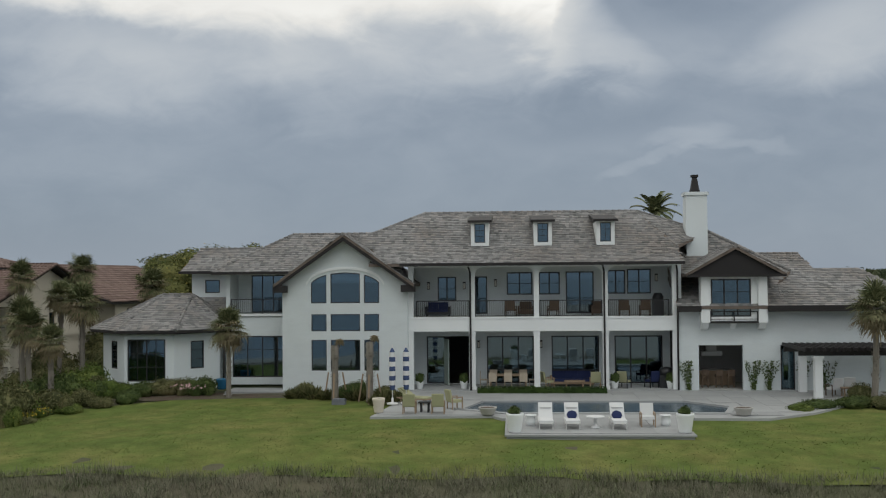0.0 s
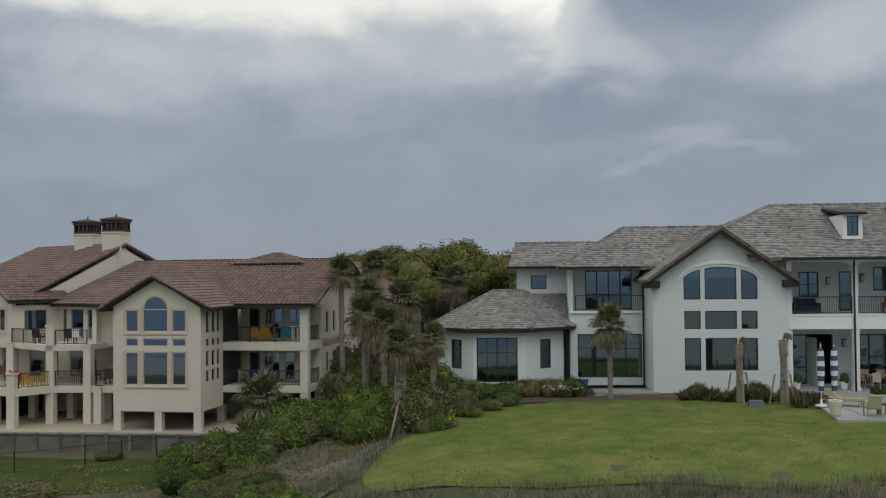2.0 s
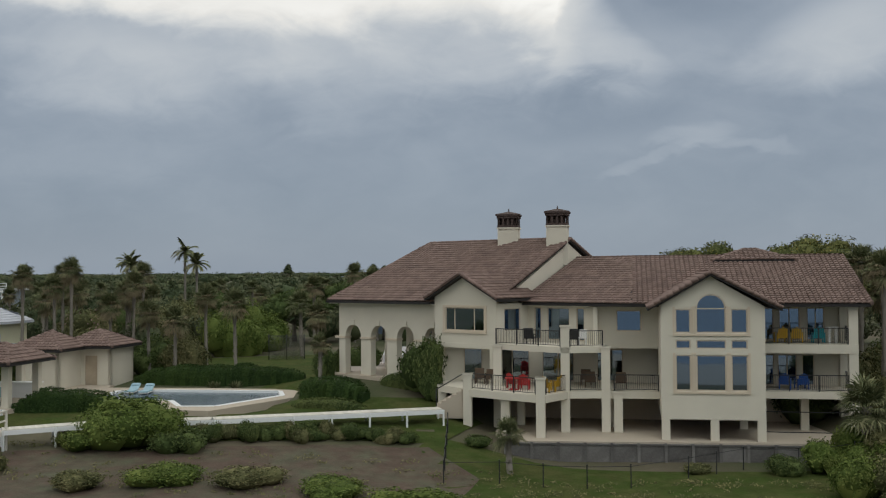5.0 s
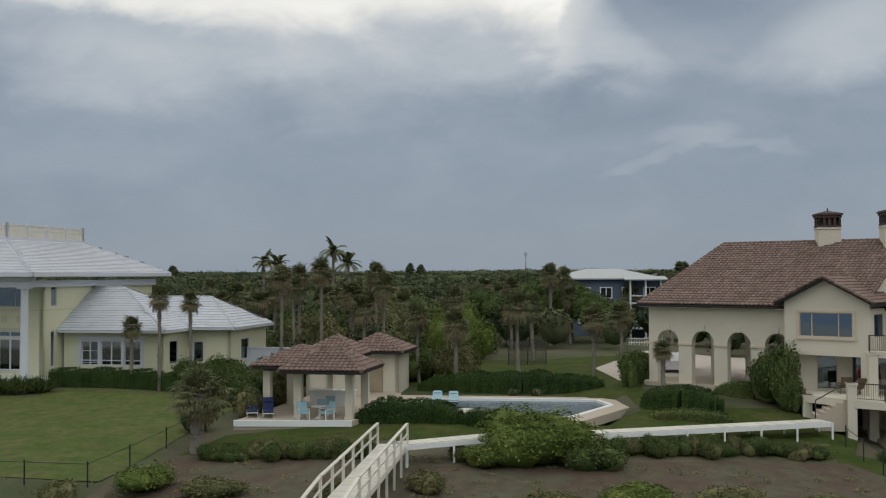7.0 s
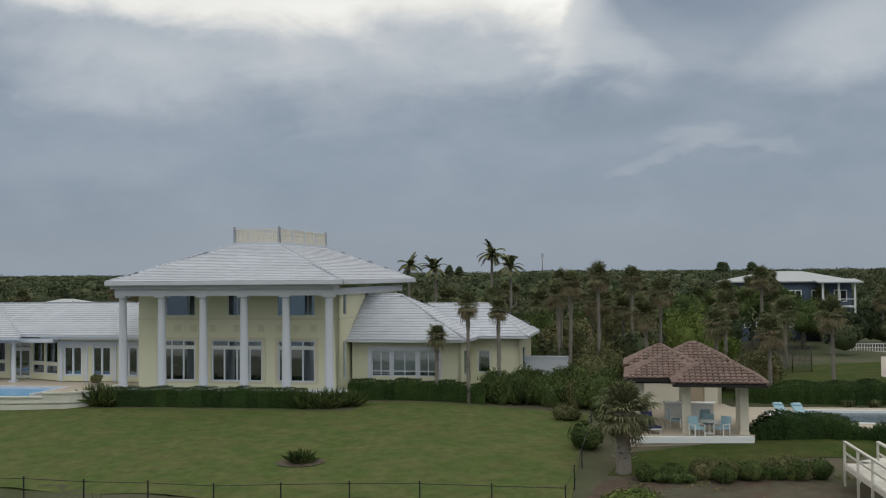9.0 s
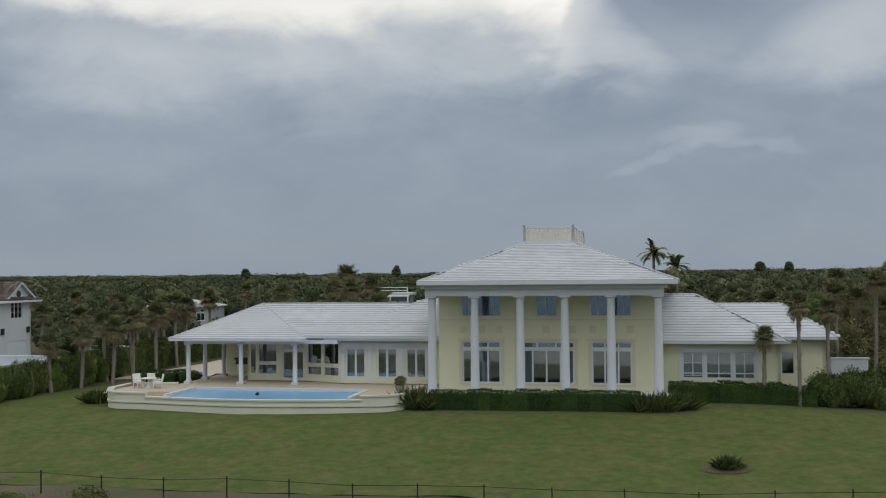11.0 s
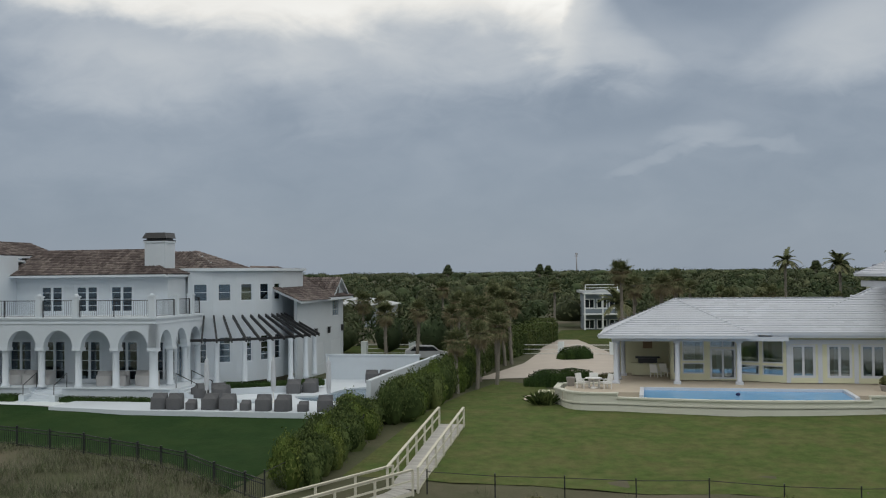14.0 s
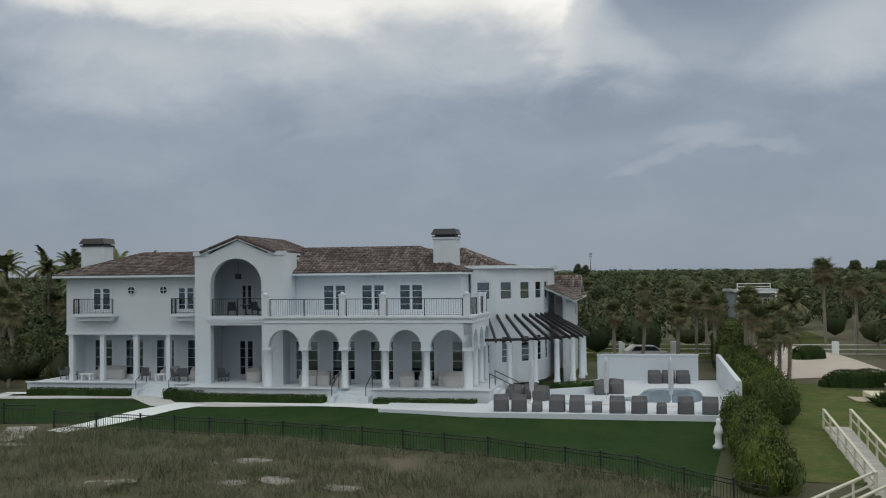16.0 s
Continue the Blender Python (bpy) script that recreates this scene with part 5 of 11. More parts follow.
part("room_shell", S, ROOM_SHADE, h2)
part("rear_wall", Shape().box(-10, 8.3, 19.4, 19.6, -1.3, 4.0), CREAM, h2)
# paved undercroft and retaining wall
solo("pavement", Shape().prism([(u, v, GZ2 - 0.3) for u, v in [(-10.6, -1.3), (5.2, -0.2), (10, 3.2), (10, 9), (-12, 9), (-12, 2)]], (0, 0, 0.3)), SANDSTONE, H2, "cream concrete paving under the villa", "paving", kind="structure")
rw = thing("retaining_wall", H2, "weathered grey timber retaining wall", "retaining wall", kind="structure")
BOARD = mat("grey_weathered_board", (0.13, 0.125, 0.12), 0.9, 0.3, 1.0, 12, 0.5, obj=0.3, second=(0.22, 0.22, 0.21), mixat=0.6)
m = seg((-11.0, -1.55), (6.2, -0.55))
bm_ = Shape().box(0, 1.42, -0.05, 0.05, 0, 1.0).mesh("panel", BOARD)
for i in range(12):
    part("panel", bm_, BOARD, rw, m=m @ Matrix.Translation((i * 1.43, 0, -4.35 + 0.012 * (i % 3))))
    part("post", Shape().box(-0.08, 0.08, -0.14, -0.05, -4.5, -3.2), BOARD, rw, m=m @ Matrix.Translation((i * 1.43, 0, 0)))
part("cap", Shape().box(0, 17.2, -0.12, 0.12, -3.33, -3.26, m), BOARD, rw)

# ---------------------------------------------------------------- yellow house with the white columns
h3 = thing("house", H3, "pale yellow house with tall white columns and white tile roofs", "house", "beach houses")
TRIM3 = mat("bluish_white_paint", (0.555, 0.585, 0.64), 0.55, 0.04, 0.8, 20, 0.03)
B3, TOPZ = -1.0, 6.36
GLASS_CLEAR = glass_mat("clear_window_glass", (0.74, 0.80, 0.84), 2.6, (0.85, 0.95, 1.0))
wd = dict(frame_mat=TRIM3, glass=GLASS_CLEAR)
CW = 14.75
m = seg((0.0, 2.2), (CW, 2.2))
trip = [(1.62, 4.28), (5.5, 9.25), (10.38, 13.04)]
wins = []
for a, b in trip:
    wins += [(a, b, -0.6, 1.72, {**wd, "nx": 4 if b - a > 3 else 3, "fw": 0.11, "name": "french_window"}), (a, b, 1.78, 2.24, {**wd, "nx": 3, "fw": 0.09})]
wins += [(1.62, 4.28, 3.95, 5.38, {"frame_mat": TRIM3, "cols": [0.18, 0.82], "fw": 0.05}), (6.72, 8.1, 3.95, 5.38, {"frame_mat": TRIM3, "nx": 2, "fw": 0.05}), (10.34, 13.02, 3.95, 5.38, {"frame_mat": TRIM3, "cols": [0.18, 0.82], "fw": 0.05})]
facade(h3, (0.0, 2.2), (CW, 2.2), B3 - 0.5, 5.6, YELLOW, wins)
S = Shape()
for a, b in trip:
    S.box(a - 0.22, a, -0.05, 0.02, -0.7, 2.45, m).box(b, b + 0.22, -0.05, 0.02, -0.7, 2.45, m).box(a - 0.28, b + 0.28, -0.07, 0.02, 2.26, 2.46, m).box(a, b, -0.04, 0.02, -0.75, -0.6, m)
S.box(0, CW, -0.05, 0.02, 3.68, 3.76, m)
part("window_surround", S, mat("grey_beige_trim", (0.56, 0.53, 0.40), 0.8, 0.05), h3)
for a, b in trip:
    for x in (a + 0.1, (a + b) / 2, b - 0.1):
        part("relief_tile", Shape().box(x - 0.24, x + 0.24, -0.03, 0.01, 2.82, 3.32, m).box(x - 0.16, x + 0.16, -0.05, -0.02, 2.9, 3.24, m), mat("grey_beige_trim", (0.5, 0.5, 0.4)), h3)
for x in (0.0, CW - 0.25):
    w = [(1.0, 1.55, -0.4, 2.2, wd), (1.0, 1.75, 3.95, 5.4, wd)] if x else []
    if x:
        facade(h3, (CW, 2.2), (CW, 18.6), B3 - 0.5, 5.6, YELLOW, w)
    else:
        part("wall", Shape().box(0, 0.25, 2.45, 18.6, B3 - 0.5, 5.6), YELLOW, h3)
part("rear_wall", Shape().box(0, CW, 18.35, 18.6, B3 - 0.5, 5.6), YELLOW, h3)
part("string_course", Shape().box(CW - 0.02, CW + 0.05, 2.2, 12, 3.68, 3.76), mat("grey_beige_trim", (0.5, 0.5, 0.4)), h3)
# portico
part("terrace", Shape().box(-0.6, 15.4, -0.6, 2.2, -2.2, B3 - 0.2).box(-0.75, 15.55, -0.75, 2.2, B3 - 0.2, B3 - 0.06), TRIM3, h3)
for x in (0, 2.88, 5.9, 8.82, 11.78, CW):
    k = part("column", Shape().lathe([(0.36, B3), (0.36, B3 + 0.12), (0.33, B3 + 0.22), (0.30, B3 + 0.3), (0.285, 2.0), (0.25, 5.0), (0.27, 5.08), (0.25, 5.14), (0.31, 5.26)], 16, Matrix.Translation((x, 0, 0))), TRIM3, h3)
    part("capital", Shape().box(x - 0.37, x + 0.37, -0.37, 0.37, 5.26, 5.38), TRIM3, k)
    part("plinth", Shape().box(x - 0.42, x + 0.42, -0.42, 0.42, B3 - 0.06, B3 + 0.06), TRIM3, k)
part("entablature", Shape().box(-0.4, 15.15, -0.4, 0.35, 5.38, 5.85).box(-0.62, 15.37, -0.62, 0.4, 5.85, 6.1).box(-0.4, 0.3, 0.35, 18.6, 5.38, 5.85).box(14.5, 15.15, 0.35, 18.6, 5.38, 5.85), TRIM3, h3)
part("portico_ceiling", Shape().box(-0.3, 15.0, 0.3, 2.3, 5.6, 5.68), CEIL, h3)
f, c = hip_faces(-0.75, 16.05, -1.0, 19.6, TOPZ, 8.95, ridge=(5.3, 9.1, 6.3, 17.4))
roof(h3, f, "flat", WHITE_TILE, c, 21, fascia=TRIM3, label="white concrete tile hip roof", cap_r=0.09)
part("cornice", Shape().box(-0.75, 16.05, -1.0, -0.4, 6.08, 6.16).box(-0.8, 16.1, -1.06, -0.96, 6.12, 6.36).box(16.0, 16.1, -1.06, 19.6, 6.12, 6.36).box(15.1, 16.05, -0.4, 19.6, 6.08, 6.16), TRIM3, h3)
# roof walk
ww = part("roof_walk", Shape().box(5.3, 9.1, 6.3, 17.4, 8.86, 9.15), TRIM3, h3)
BAL = mat("weathered_white_wood", (0.62, 0.60, 0.54), 0.8, 0.1)
for p, q in [((5.45, 6.45), (8.95, 6.45)), ((8.95, 6.45), (8.95, 17.25)), ((8.95, 17.25), (5.45, 17.25)), ((5.45, 17.25), (5.45, 6.45))]:
    mm, L = seg(p, q, 9.1), length(p, q)
    S = Shape().box(0, L, -0.05, 0.05, 0.98, 1.06, mm).box(0, L, -0.03, 0.03, 0.62, 0.68, mm).box(0, L, -0.03, 0.03, 0.1, 0.17, mm)
    for i in range(round(L / 0.16)):
        S.box(0.16 * i + 0.03, 0.16 * i + 0.13, -0.015, 0.015, 0.14, 1.0, mm)
    part("balustrade", S, BAL, ww)
    for i in range(round(L / 2.9) + 1):
        x = L * i / round(L / 2.9) if L > 3 else 0
        part("newel", Shape().box(x - 0.08, x + 0.08, -0.08, 0.08, 0, 1.2, mm), TRIM3, ww)
# right wing
facade(h3, (14.95, 4.6), (22.7, 4.6), B3 - 0.8, 2.1, YELLOW, [(1.4, 2.75, -0.35, 1.42, {**wd, "nx": 2, "lites": (1, 2), "rows": [0.2]}), (2.95, 4.6, -0.35, 1.42, {**wd, "nx": 2, "rows": [0.2]}), (4.8, 6.1, -0.35, 1.42, {**wd, "nx": 2, "rows": [0.2]})])
facade(h3, (22.7, 4.6), (22.7, 8.6), B3 - 0.8, 2.1, YELLOW, [(1.2, 2.6, -0.35, 1.4, wd)])
facade(h3, (22.7, 8.6), (26.2, 8.6), B3 - 0.8, 2.1, YELLOW, [(0.5, 1.4, -0.4, 1.2, {**wd, "nx": 1})])
facade(h3, (26.2, 8.6), (26.2, 16), B3 - 0.8, 2.1, YELLOW, [(2.2, 3.8, -0.35, 1.3, wd)])
S = Shape()
for a, b in ((1.4, 6.1),):
    mm = seg((14.95, 4.6), (22.7, 4.6))
    S.box(a - 0.25, b + 0.25, -0.06, 0.02, 1.44, 1.72, mm).box(a - 0.25, a, -0.06, 0.02, -0.5, 1.44, mm).box(b, b + 0.25, -0.06, 0.02, -0.5, 1.44, mm).box(2.75, 2.95, -0.05, 0.02, -0.5, 1.44, mm).box(4.6, 4.8, -0.05, 0.02, -0.5, 1.44, mm)
part("window_surround", S, TRIM3, h3)
z0, z1 = 2.2, 5.25
roof(h3, [[(14.8, 3.9, z0), (23.3, 3.9, z0), (17.4, 9.0, z1), (14.8, 9.0, z1)], [(23.3, 3.9, z0), (23.3, 14.5, z0), (17.4, 9.0, z1)], [(14.8, 9.0, z1), (17.4, 9.0, z1), (23.3, 14.5, z0), (14.8, 14.5, z0)],
          [(19.0, 7.9, 2.25), (26.9, 7.9, 2.25), (23.6, 11.2, 4.5), (19.0, 11.2, 4.5)], [(26.9, 7.9, 2.25), (26.9, 16, 2.25), (23.6, 11.2, 4.5)], [(19.0, 11.2, 4.5), (23.6, 11.2, 4.5), (26.9, 16, 2.25), (19, 16, 2.25)]],
     "flat", WHITE_TILE, [((23.3, 3.9, z0), (17.4, 9.0, z1)), ((14.8, 9.0, z1), (17.4, 9.0, z1)), ((26.9, 7.9, 2.25), (23.6, 11.2, 4.5)), ((19, 11.2, 4.5), (23.6, 11.2, 4.5))], 22, fascia=TRIM3, cap_r=0.09)
# left wing: porch, glazed room and three french windows
part("terrace_floor", Shape().prism([(u, v, -1.5) for u, v in [(-19.8, 3.2), (-0.1, 3.2), (-0.1, 12), (-19.8, 12)]], (0, 0, 0.45)), SANDSTONE, h3)
facade(h3, (-7.9, 4.9), (0.0, 4.9), B3, 2.1, YELLOW, [(0.35, 1.95, -0.65, 1.62, {**wd, "nx": 2, "fw": 0.16, "name": "french_window"}), (2.7, 4.3, -0.65, 1.62, {**wd, "nx": 2, "fw": 0.16, "name": "french_window"}), (4.85, 6.45, -0.65, 1.62, {**wd, "nx": 2, "fw": 0.16, "name": "french_window"})])
mm = seg((-7.9, 4.9), (0.0, 4.9))
S = Shape().box(0.0, 6.9, -0.06, 0.02, 1.64, 1.95, mm)
for x in (0.05, 2.1, 4.42, 6.5):
    S.box(x, x + 0.28, -0.06, 0.02, B3, 1.64, mm)
part("window_surround", S, TRIM3, h3)
facade(h3, (-15.6, 6.2), (-11.0, 6.2), B3, 2.1, YELLOW, [(0.1, 0.7, -0.55, 1.9, wd), (0.85, 2.35, 0.35, 1.9, {**wd}), (0.85, 2.35, -0.55, 0.22, wd), (2.75, 4.5, -0.9, 1.25, {**wd, "nx": 2, "fw": 0.13, "name": "glass_door"}), (2.75, 4.5, 1.3, 1.9, {**wd, "nx": 2})])
facade(h3, (-11.0, 6.2), (-7.9, 4.9), B3, 2.1, YELLOW, [(0.15, 1.55, 0.3, 1.95, wd), (1.75, 3.2, 0.3, 1.95, wd), (0.15, 1.55, -0.55, 0.15, wd), (1.75, 3.2, -0.55, 0.15, wd)])
facade(h3, (-15.6, 11.0), (-15.6, 6.2), B3, 2.1, YELLOW, [])
facade(h3, (-19.4, 11.0), (-15.6, 11.0), B3, 2.1, YELLOW, [])
for u, v in [(-19.34, 4.0), (-15.17, 3.9), (-11.04, 4.0), (-19.3, 6.8), (-19.0, 9.6)]:
    k = part("column", Shape().lathe([(0.22, B3), (0.22, B3 + 0.15), (0.17, B3 + 0.2), (0.155, 1.7), (0.2, 1.8)], 14, Matrix.Translation((u, v, 0))), TRIM3, h3)
    part("plinth", Shape().box(u - 0.26, u + 0.26, v - 0.26, v + 0.26, B3 - 0.05, B3 + 0.12).box(u - 0.23, u + 0.23, v - 0.23, v + 0.23, 1.78, 1.9), TRIM3, k)
part("beam", Shape().box(-19.6, -10.8, 3.75, 4.25, 1.88, 2.2).box(-19.6, -19.1, 4.25, 11, 1.88, 2.2).box(-10.8, -7.8, 3.9, 4.9, 1.9, 2.2), TRIM3, h3)
part("porch_ceiling", Shape().box(-19.5, -7.9, 4.2, 11, 2.08, 2.14), CEIL, h3)
wz, rz = 2.28, 4.7
roof(h3, [[(-20.5, 3.1, wz), (-9.9, 3.1, wz), (-15.2, 8.4, rz)], [(-20.5, 13.7, wz), (-20.5, 3.1, wz), (-15.2, 8.4, rz)], [(-10.6, 3.9, 2.46), (-0.2, 3.9, 2.46), (-0.2, 8.4, rz), (-15.2, 8.4, rz)],
          [(-15.2, 8.4, rz), (-2.0, 8.4, rz), (-2.0, 13.7, wz), (-20.5, 13.7, wz)], [(-8.9, 4.0, wz + 0.02), (0.0, 4.0, wz + 0.02), (0.0, 9.6, 5.45), (-1.2, 9.6, 5.45)]],
     "flat", WHITE_TILE, [((-9.9, 3.1, wz), (-15.2, 8.4, rz)), ((-20.5, 3.1, wz), (-15.2, 8.4, rz)), ((-15.2, 8.4, rz), (-3.5, 8.4, rz)), ((-8.9, 4.0, wz), (-1.2, 9.6, 5.45))], 23, fascia=TRIM3, cap_r=0.09)
# rooms, with pale curtains in the right wing
S = Shape()
for a, b, c, d, z0, z1 in [(0.3, CW - 0.3, 2.5, 8.0, B3, 3.4), (0.3, CW - 0.3, 2.5, 8.0, 3.6, 5.6), (15, 22.5, 4.9, 8.4, B3, 2.0), (-15.4, -0.1, 6.5, 10.5, B3, 2.0), (22.8, 26, 8.9, 12, B3, 2.0)]:
    S.box(a, b, d, d + 0.1, z0, z1).box(a, b, c, d, z0 - 0.1, z0).box(a, b, c, d, z1, z1 + 0.1).box(a - 0.05, a, c, d, z0, z1).box(b, b + 0.05, c, d, z0, z1)
part("room_shell", S, ROOM, h3)
for a, b in [(16.4, 17.6), (18.0, 19.5), (19.8, 21.0)]:
    S = Shape()
    n = 24
    for i in range(n):
        x = a + (b - a) * i / n
        S.box(x, x + (b - a) / n * 0.8, 4.74 + 0.03 * (i % 2), 4.77 + 0.03 * (i % 2), -0.33, 1.4)
    part("curtain", S, CURTAIN, h3)
# left wing: pale pleats added to imitate white reflections in the panes
for p, q in [((-15.4, 6.62), (-11.1, 6.62)), ((-10.8, 6.5), (-7.8, 5.3)), ((-7.6, 5.3), (-1.0, 5.3))]:
    mm, L = seg(p, q), length(p, q)
    for a, b in [(0.05, 0.36), (0.44, 0.62), (0.70, 0.97)]:
        S = Shape()
        n = max(3, int((b - a) * L / 0.09))
        for i in range(n):
            x = L * (a + (b - a) * i / n)
            S.box(x, x + 0.07, 0.03 * (i % 2), 0.03 + 0.03 * (i % 2), -0.9, 1.95, mm)
        part("curtain", S, CURTAIN, h3, "pale pleated panel imitating reflections in the left wing panes")
# low garden wall past the wing
part("garden_wall", Shape().box(26.2, 29.6, 11.9, 12.15, -1.9, 0.45).box(26.2, 29.7, 11.85, 12.2, 0.45, 0.55), TRIM3, h3)
# raised pool terrace with rounded ends
def bow(a, b, v, depth, n=10):
    return [(a + (b - a) * i / n, v - depth * math.sin(math.pi * i / n)) for i in range(n + 1)]


tw = [(-23.2, 2.6), (-23.2, -0.6)] + [(-22.8 + 2.0 * (1 - math.cos(q)), -0.6 - 2.6 * math.sin(q)) for q in [i * math.pi / 12 for i in range(1, 7)]] + bow(-19.0, -4.0, -3.3, 1.0, 8) + [(-3.2 + 1.8 * math.sin(q), -0.9 - 2.2 * math.cos(q)) for q in [i * math.pi / 12 for i in range(0, 7)]] + [(-1.4, 3.2), (-19.8, 3.2)]
pt = thing("pool_terrace", H3, "cream pool terrace with a low rounded retaining wall", "terrace", kind="structure")
# paving leaves the basin open
px0, px1, pv0, pv1 = -17.4, -4.9, -3.1, 0.9
S = Shape()
outer = [p for p in tw]
ring_in = [(px0, pv1), (px0, pv0), (px1, pv0), (px1, pv1)]
S.prism([(u, v, -2.6) for u, v in tw], (0, 0, 1.0))
PALE_CREAM = mat("pale_cream_stucco", (0.58, 0.58, 0.50), 0.85, 0.08, 0.5, 20, 0.15)
part("base", S, PALE_CREAM, pt)
C = Shape()
for (a0, b0), (a1, b1) in zip(tw, tw[1:] + tw[:1]):
    mm, L = seg((a0, b0), (a1, b1)), length((a0, b0), (a1, b1))
    if b0 > 3.1 and b1 > 3.1:
        continue
    front = -18.6 < (a0 + a1) / 2 < -4.2 and b0 < 0
    z = -1.16 if front else -0.9
    C.box(-0.03, L + 0.03, -0.08, 0.32, z - 0.1, z, mm).box(0, L, 0, 0.28, -1.7, z - 0.1, mm).box(0, L, -0.05, 0.2, -1.62, -1.52, mm)
part("parapet", C, PALE_CREAM, pt)
S = Shape()
flo = -1.02
for a, b, c, d in [(-22.6, px0 - 0.25, -1.8, 3.2), (px1 + 0.25, -1.7, -2.2, 3.2), (px0 - 0.25, px1 + 0.25, pv1 + 0.25, 3.2)]:
    S.box(a, b, c, d, -1.6, flo)
part("paving", S, SANDSTONE, pt)
S = Shape().box(px0 - 0.25, px1 + 0.25, pv1, pv1 + 0.25, -1.6, flo + 0.03).box(px0 - 0.25, px0, pv0 - 0.3, pv1, -1.6, flo + 0.03).box(px1, px1 + 0.25, pv0 - 0.3, pv1, -1.6, flo + 0.03)
part("coping", S, TRIM3, pt)
WATER = water_mat("pale_blue_pool_water", (0.15, 0.36, 0.60))
POOL_BLUE = mat("pale_blue_pool_plaster", (0.22, 0.50, 0.74), 0.6, 0.06, 1.2, 8, 0.0)
wet = [(px0, pv1), (px0, pv0)] + [(u, v + 0.3) for u, v in bow(-19.0, -4.0, -3.3, 1.0, 8) if px0 < u < px1] + [(px1, pv0), (px1, pv1)]
part("basin", Shape().prism([(u, v, -1.595) for u, v in wet], (0, 0, 0.045)), POOL_BLUE, pt)
w = part("water", Shape().prism([(u, v, -1.2) for u, v in wet], (0, 0, 0.03)), WATER, pt, "still pale blue water")
w.visible_shadow = False

# ---------------------------------------------------------------- white arcaded house
h4 = thing("house", H4, "white stucco villa with arcades and dark clay tile roofs", "house", "beach houses")
A0, DK = -1.0, 3.9
WHITE4 = mat("cool_white_stucco", (0.545, 0.595, 0.64), 0.85, 0.06, 0.5, 30, 0.1)
TRIM4 = mat("cool_white_paint", (0.585, 0.635, 0.68), 0.6, 0.04, 0.8, 20, 0.03)
PANE4 = glass_mat("deep_blue_glass", (0.30, 0.38, 0.46), 1.6, (0.75, 0.9, 1.0))
w4 = dict(frame_mat=TRIM4, glass=GLASS, fw=0.09)
fr = {**w4, "nx": 2, "fw": 0.2, "glass": PANE4, "lites": (1, 4), "bars": 0.035, "name": "french_window"}
# front arcade
m = seg((-14.65, 0), (0.0, 0))
cen = [-13.12, -10.25, -7.42, -4.55, -1.72]
part("arcade", arch_shape(Shape(), 14.65, 1.78, 3.45, 0.55, [(c + 14.65, 1.12, 1.8, 1.78, 1.2) for c in cen], m), WHITE4, h4)
m2 = seg((0.0, 0.0), (0.0, 7.4))
part("arcade", arch_shape(Shape(), 7.4, 1.78, 3.45, 0.55, [(1.55, 0.9, 1.8, 1.78, 1.2), (3.9, 0.9, 1.8, 1.78, 1.2), (6.2, 0.9, 1.8, 1.78, 1.2)], m2), WHITE4, h4)
part("band", Shape().box(-14.7, 0.06, -0.06, 7.4, 3.45, 3.56).box(-14.75, 0.12, -0.12, 7.5, 3.78, 3.92).box(-14.65, 0.0, 0.0, 7.4, 3.56, 3.78), TRIM4, h4)
for x in (-14.35, -11.68, -8.84, -5.98, -3.13, -0.3):
    r = 0.24 if -14 < x < -1 else 0.3
    k = part("column", Shape().lathe([(r + 0.08, A0), (r + 0.08, A0 + 0.12), (r, A0 + 0.2), (r * 0.94, 1.45), (r + 0.04, 1.52), (r, 1.58)], 14, Matrix.Translation((x, 0.28, 0))), TRIM4, h4)
    part("capital", Shape().box(x - 0.34, x + 0.34, -0.06, 0.62, 1.58, 1.8), TRIM4, k)
for v in (2.72, 5.05, 7.2):
    k = part("column", Shape().lathe([(0.3, A0), (0.3, A0 + 0.12), (0.22, A0 + 0.2), (0.21, 1.45), (0.26, 1.52), (0.22, 1.58)], 14, Matrix.Translation((-0.28, v, 0))), TRIM4, h4)
    part("capital", Shape().box(-0.62, 0.06, v - 0.3, v + 0.3, 1.58, 1.8), TRIM4, k)
part("loggia_ceiling", Shape().box(-14.6, -0.1, 0.5, 7.4, 3.3, 3.44), CEIL, h4)
for x in (-14.5, -8.95, -6.1, -0.35):
    part("rail_post", Shape().box(x - 0.2, x + 0.2, -0.02, 0.38, DK, 5.3).box(x - 0.25, x + 0.25, -0.07, 0.43, 5.3, 5.4).lathe([(0.2, 5.4), (0.14, 5.5), (0.02, 5.56)], 10, Matrix.Translation((x, 0.18, 0))), TRIM4, h4)
for v in (3.4, 5.9):
    part("rail_post", Shape().box(-0.4, 0.0, v - 0.2, v + 0.2, DK, 5.3).box(-0.45, 0.05, v - 0.25, v + 0.25, 5.3, 5.4), TRIM4, h4)
for p, q in [((-14.2, 0.18), (-9.2, 0.18)), ((-8.7, 0.18), (-6.35, 0.18)), ((-5.85, 0.18), (-0.6, 0.18)), ((-0.2, 0.4), (-0.2, 3.2)), ((-0.2, 3.6), (-0.2, 5.7)), ((-0.2, 6.1), (-0.2, 7.4))]:
    railing(h4, p, q, DK, 1.2, BLACK, 0.16, 2.6)
facade(h4, (-14.7, 3.6), (-0.8, 3.6), A0, 3.4, WHITE4, [(c + 14.7 - 1.0 + dx, c + 14.7 + 1.0 + dx, A0 + 0.08, 2.15, fr) for c, dx in zip(cen, (0.4, 0.3, 0.3, 0.4, 0.5))])
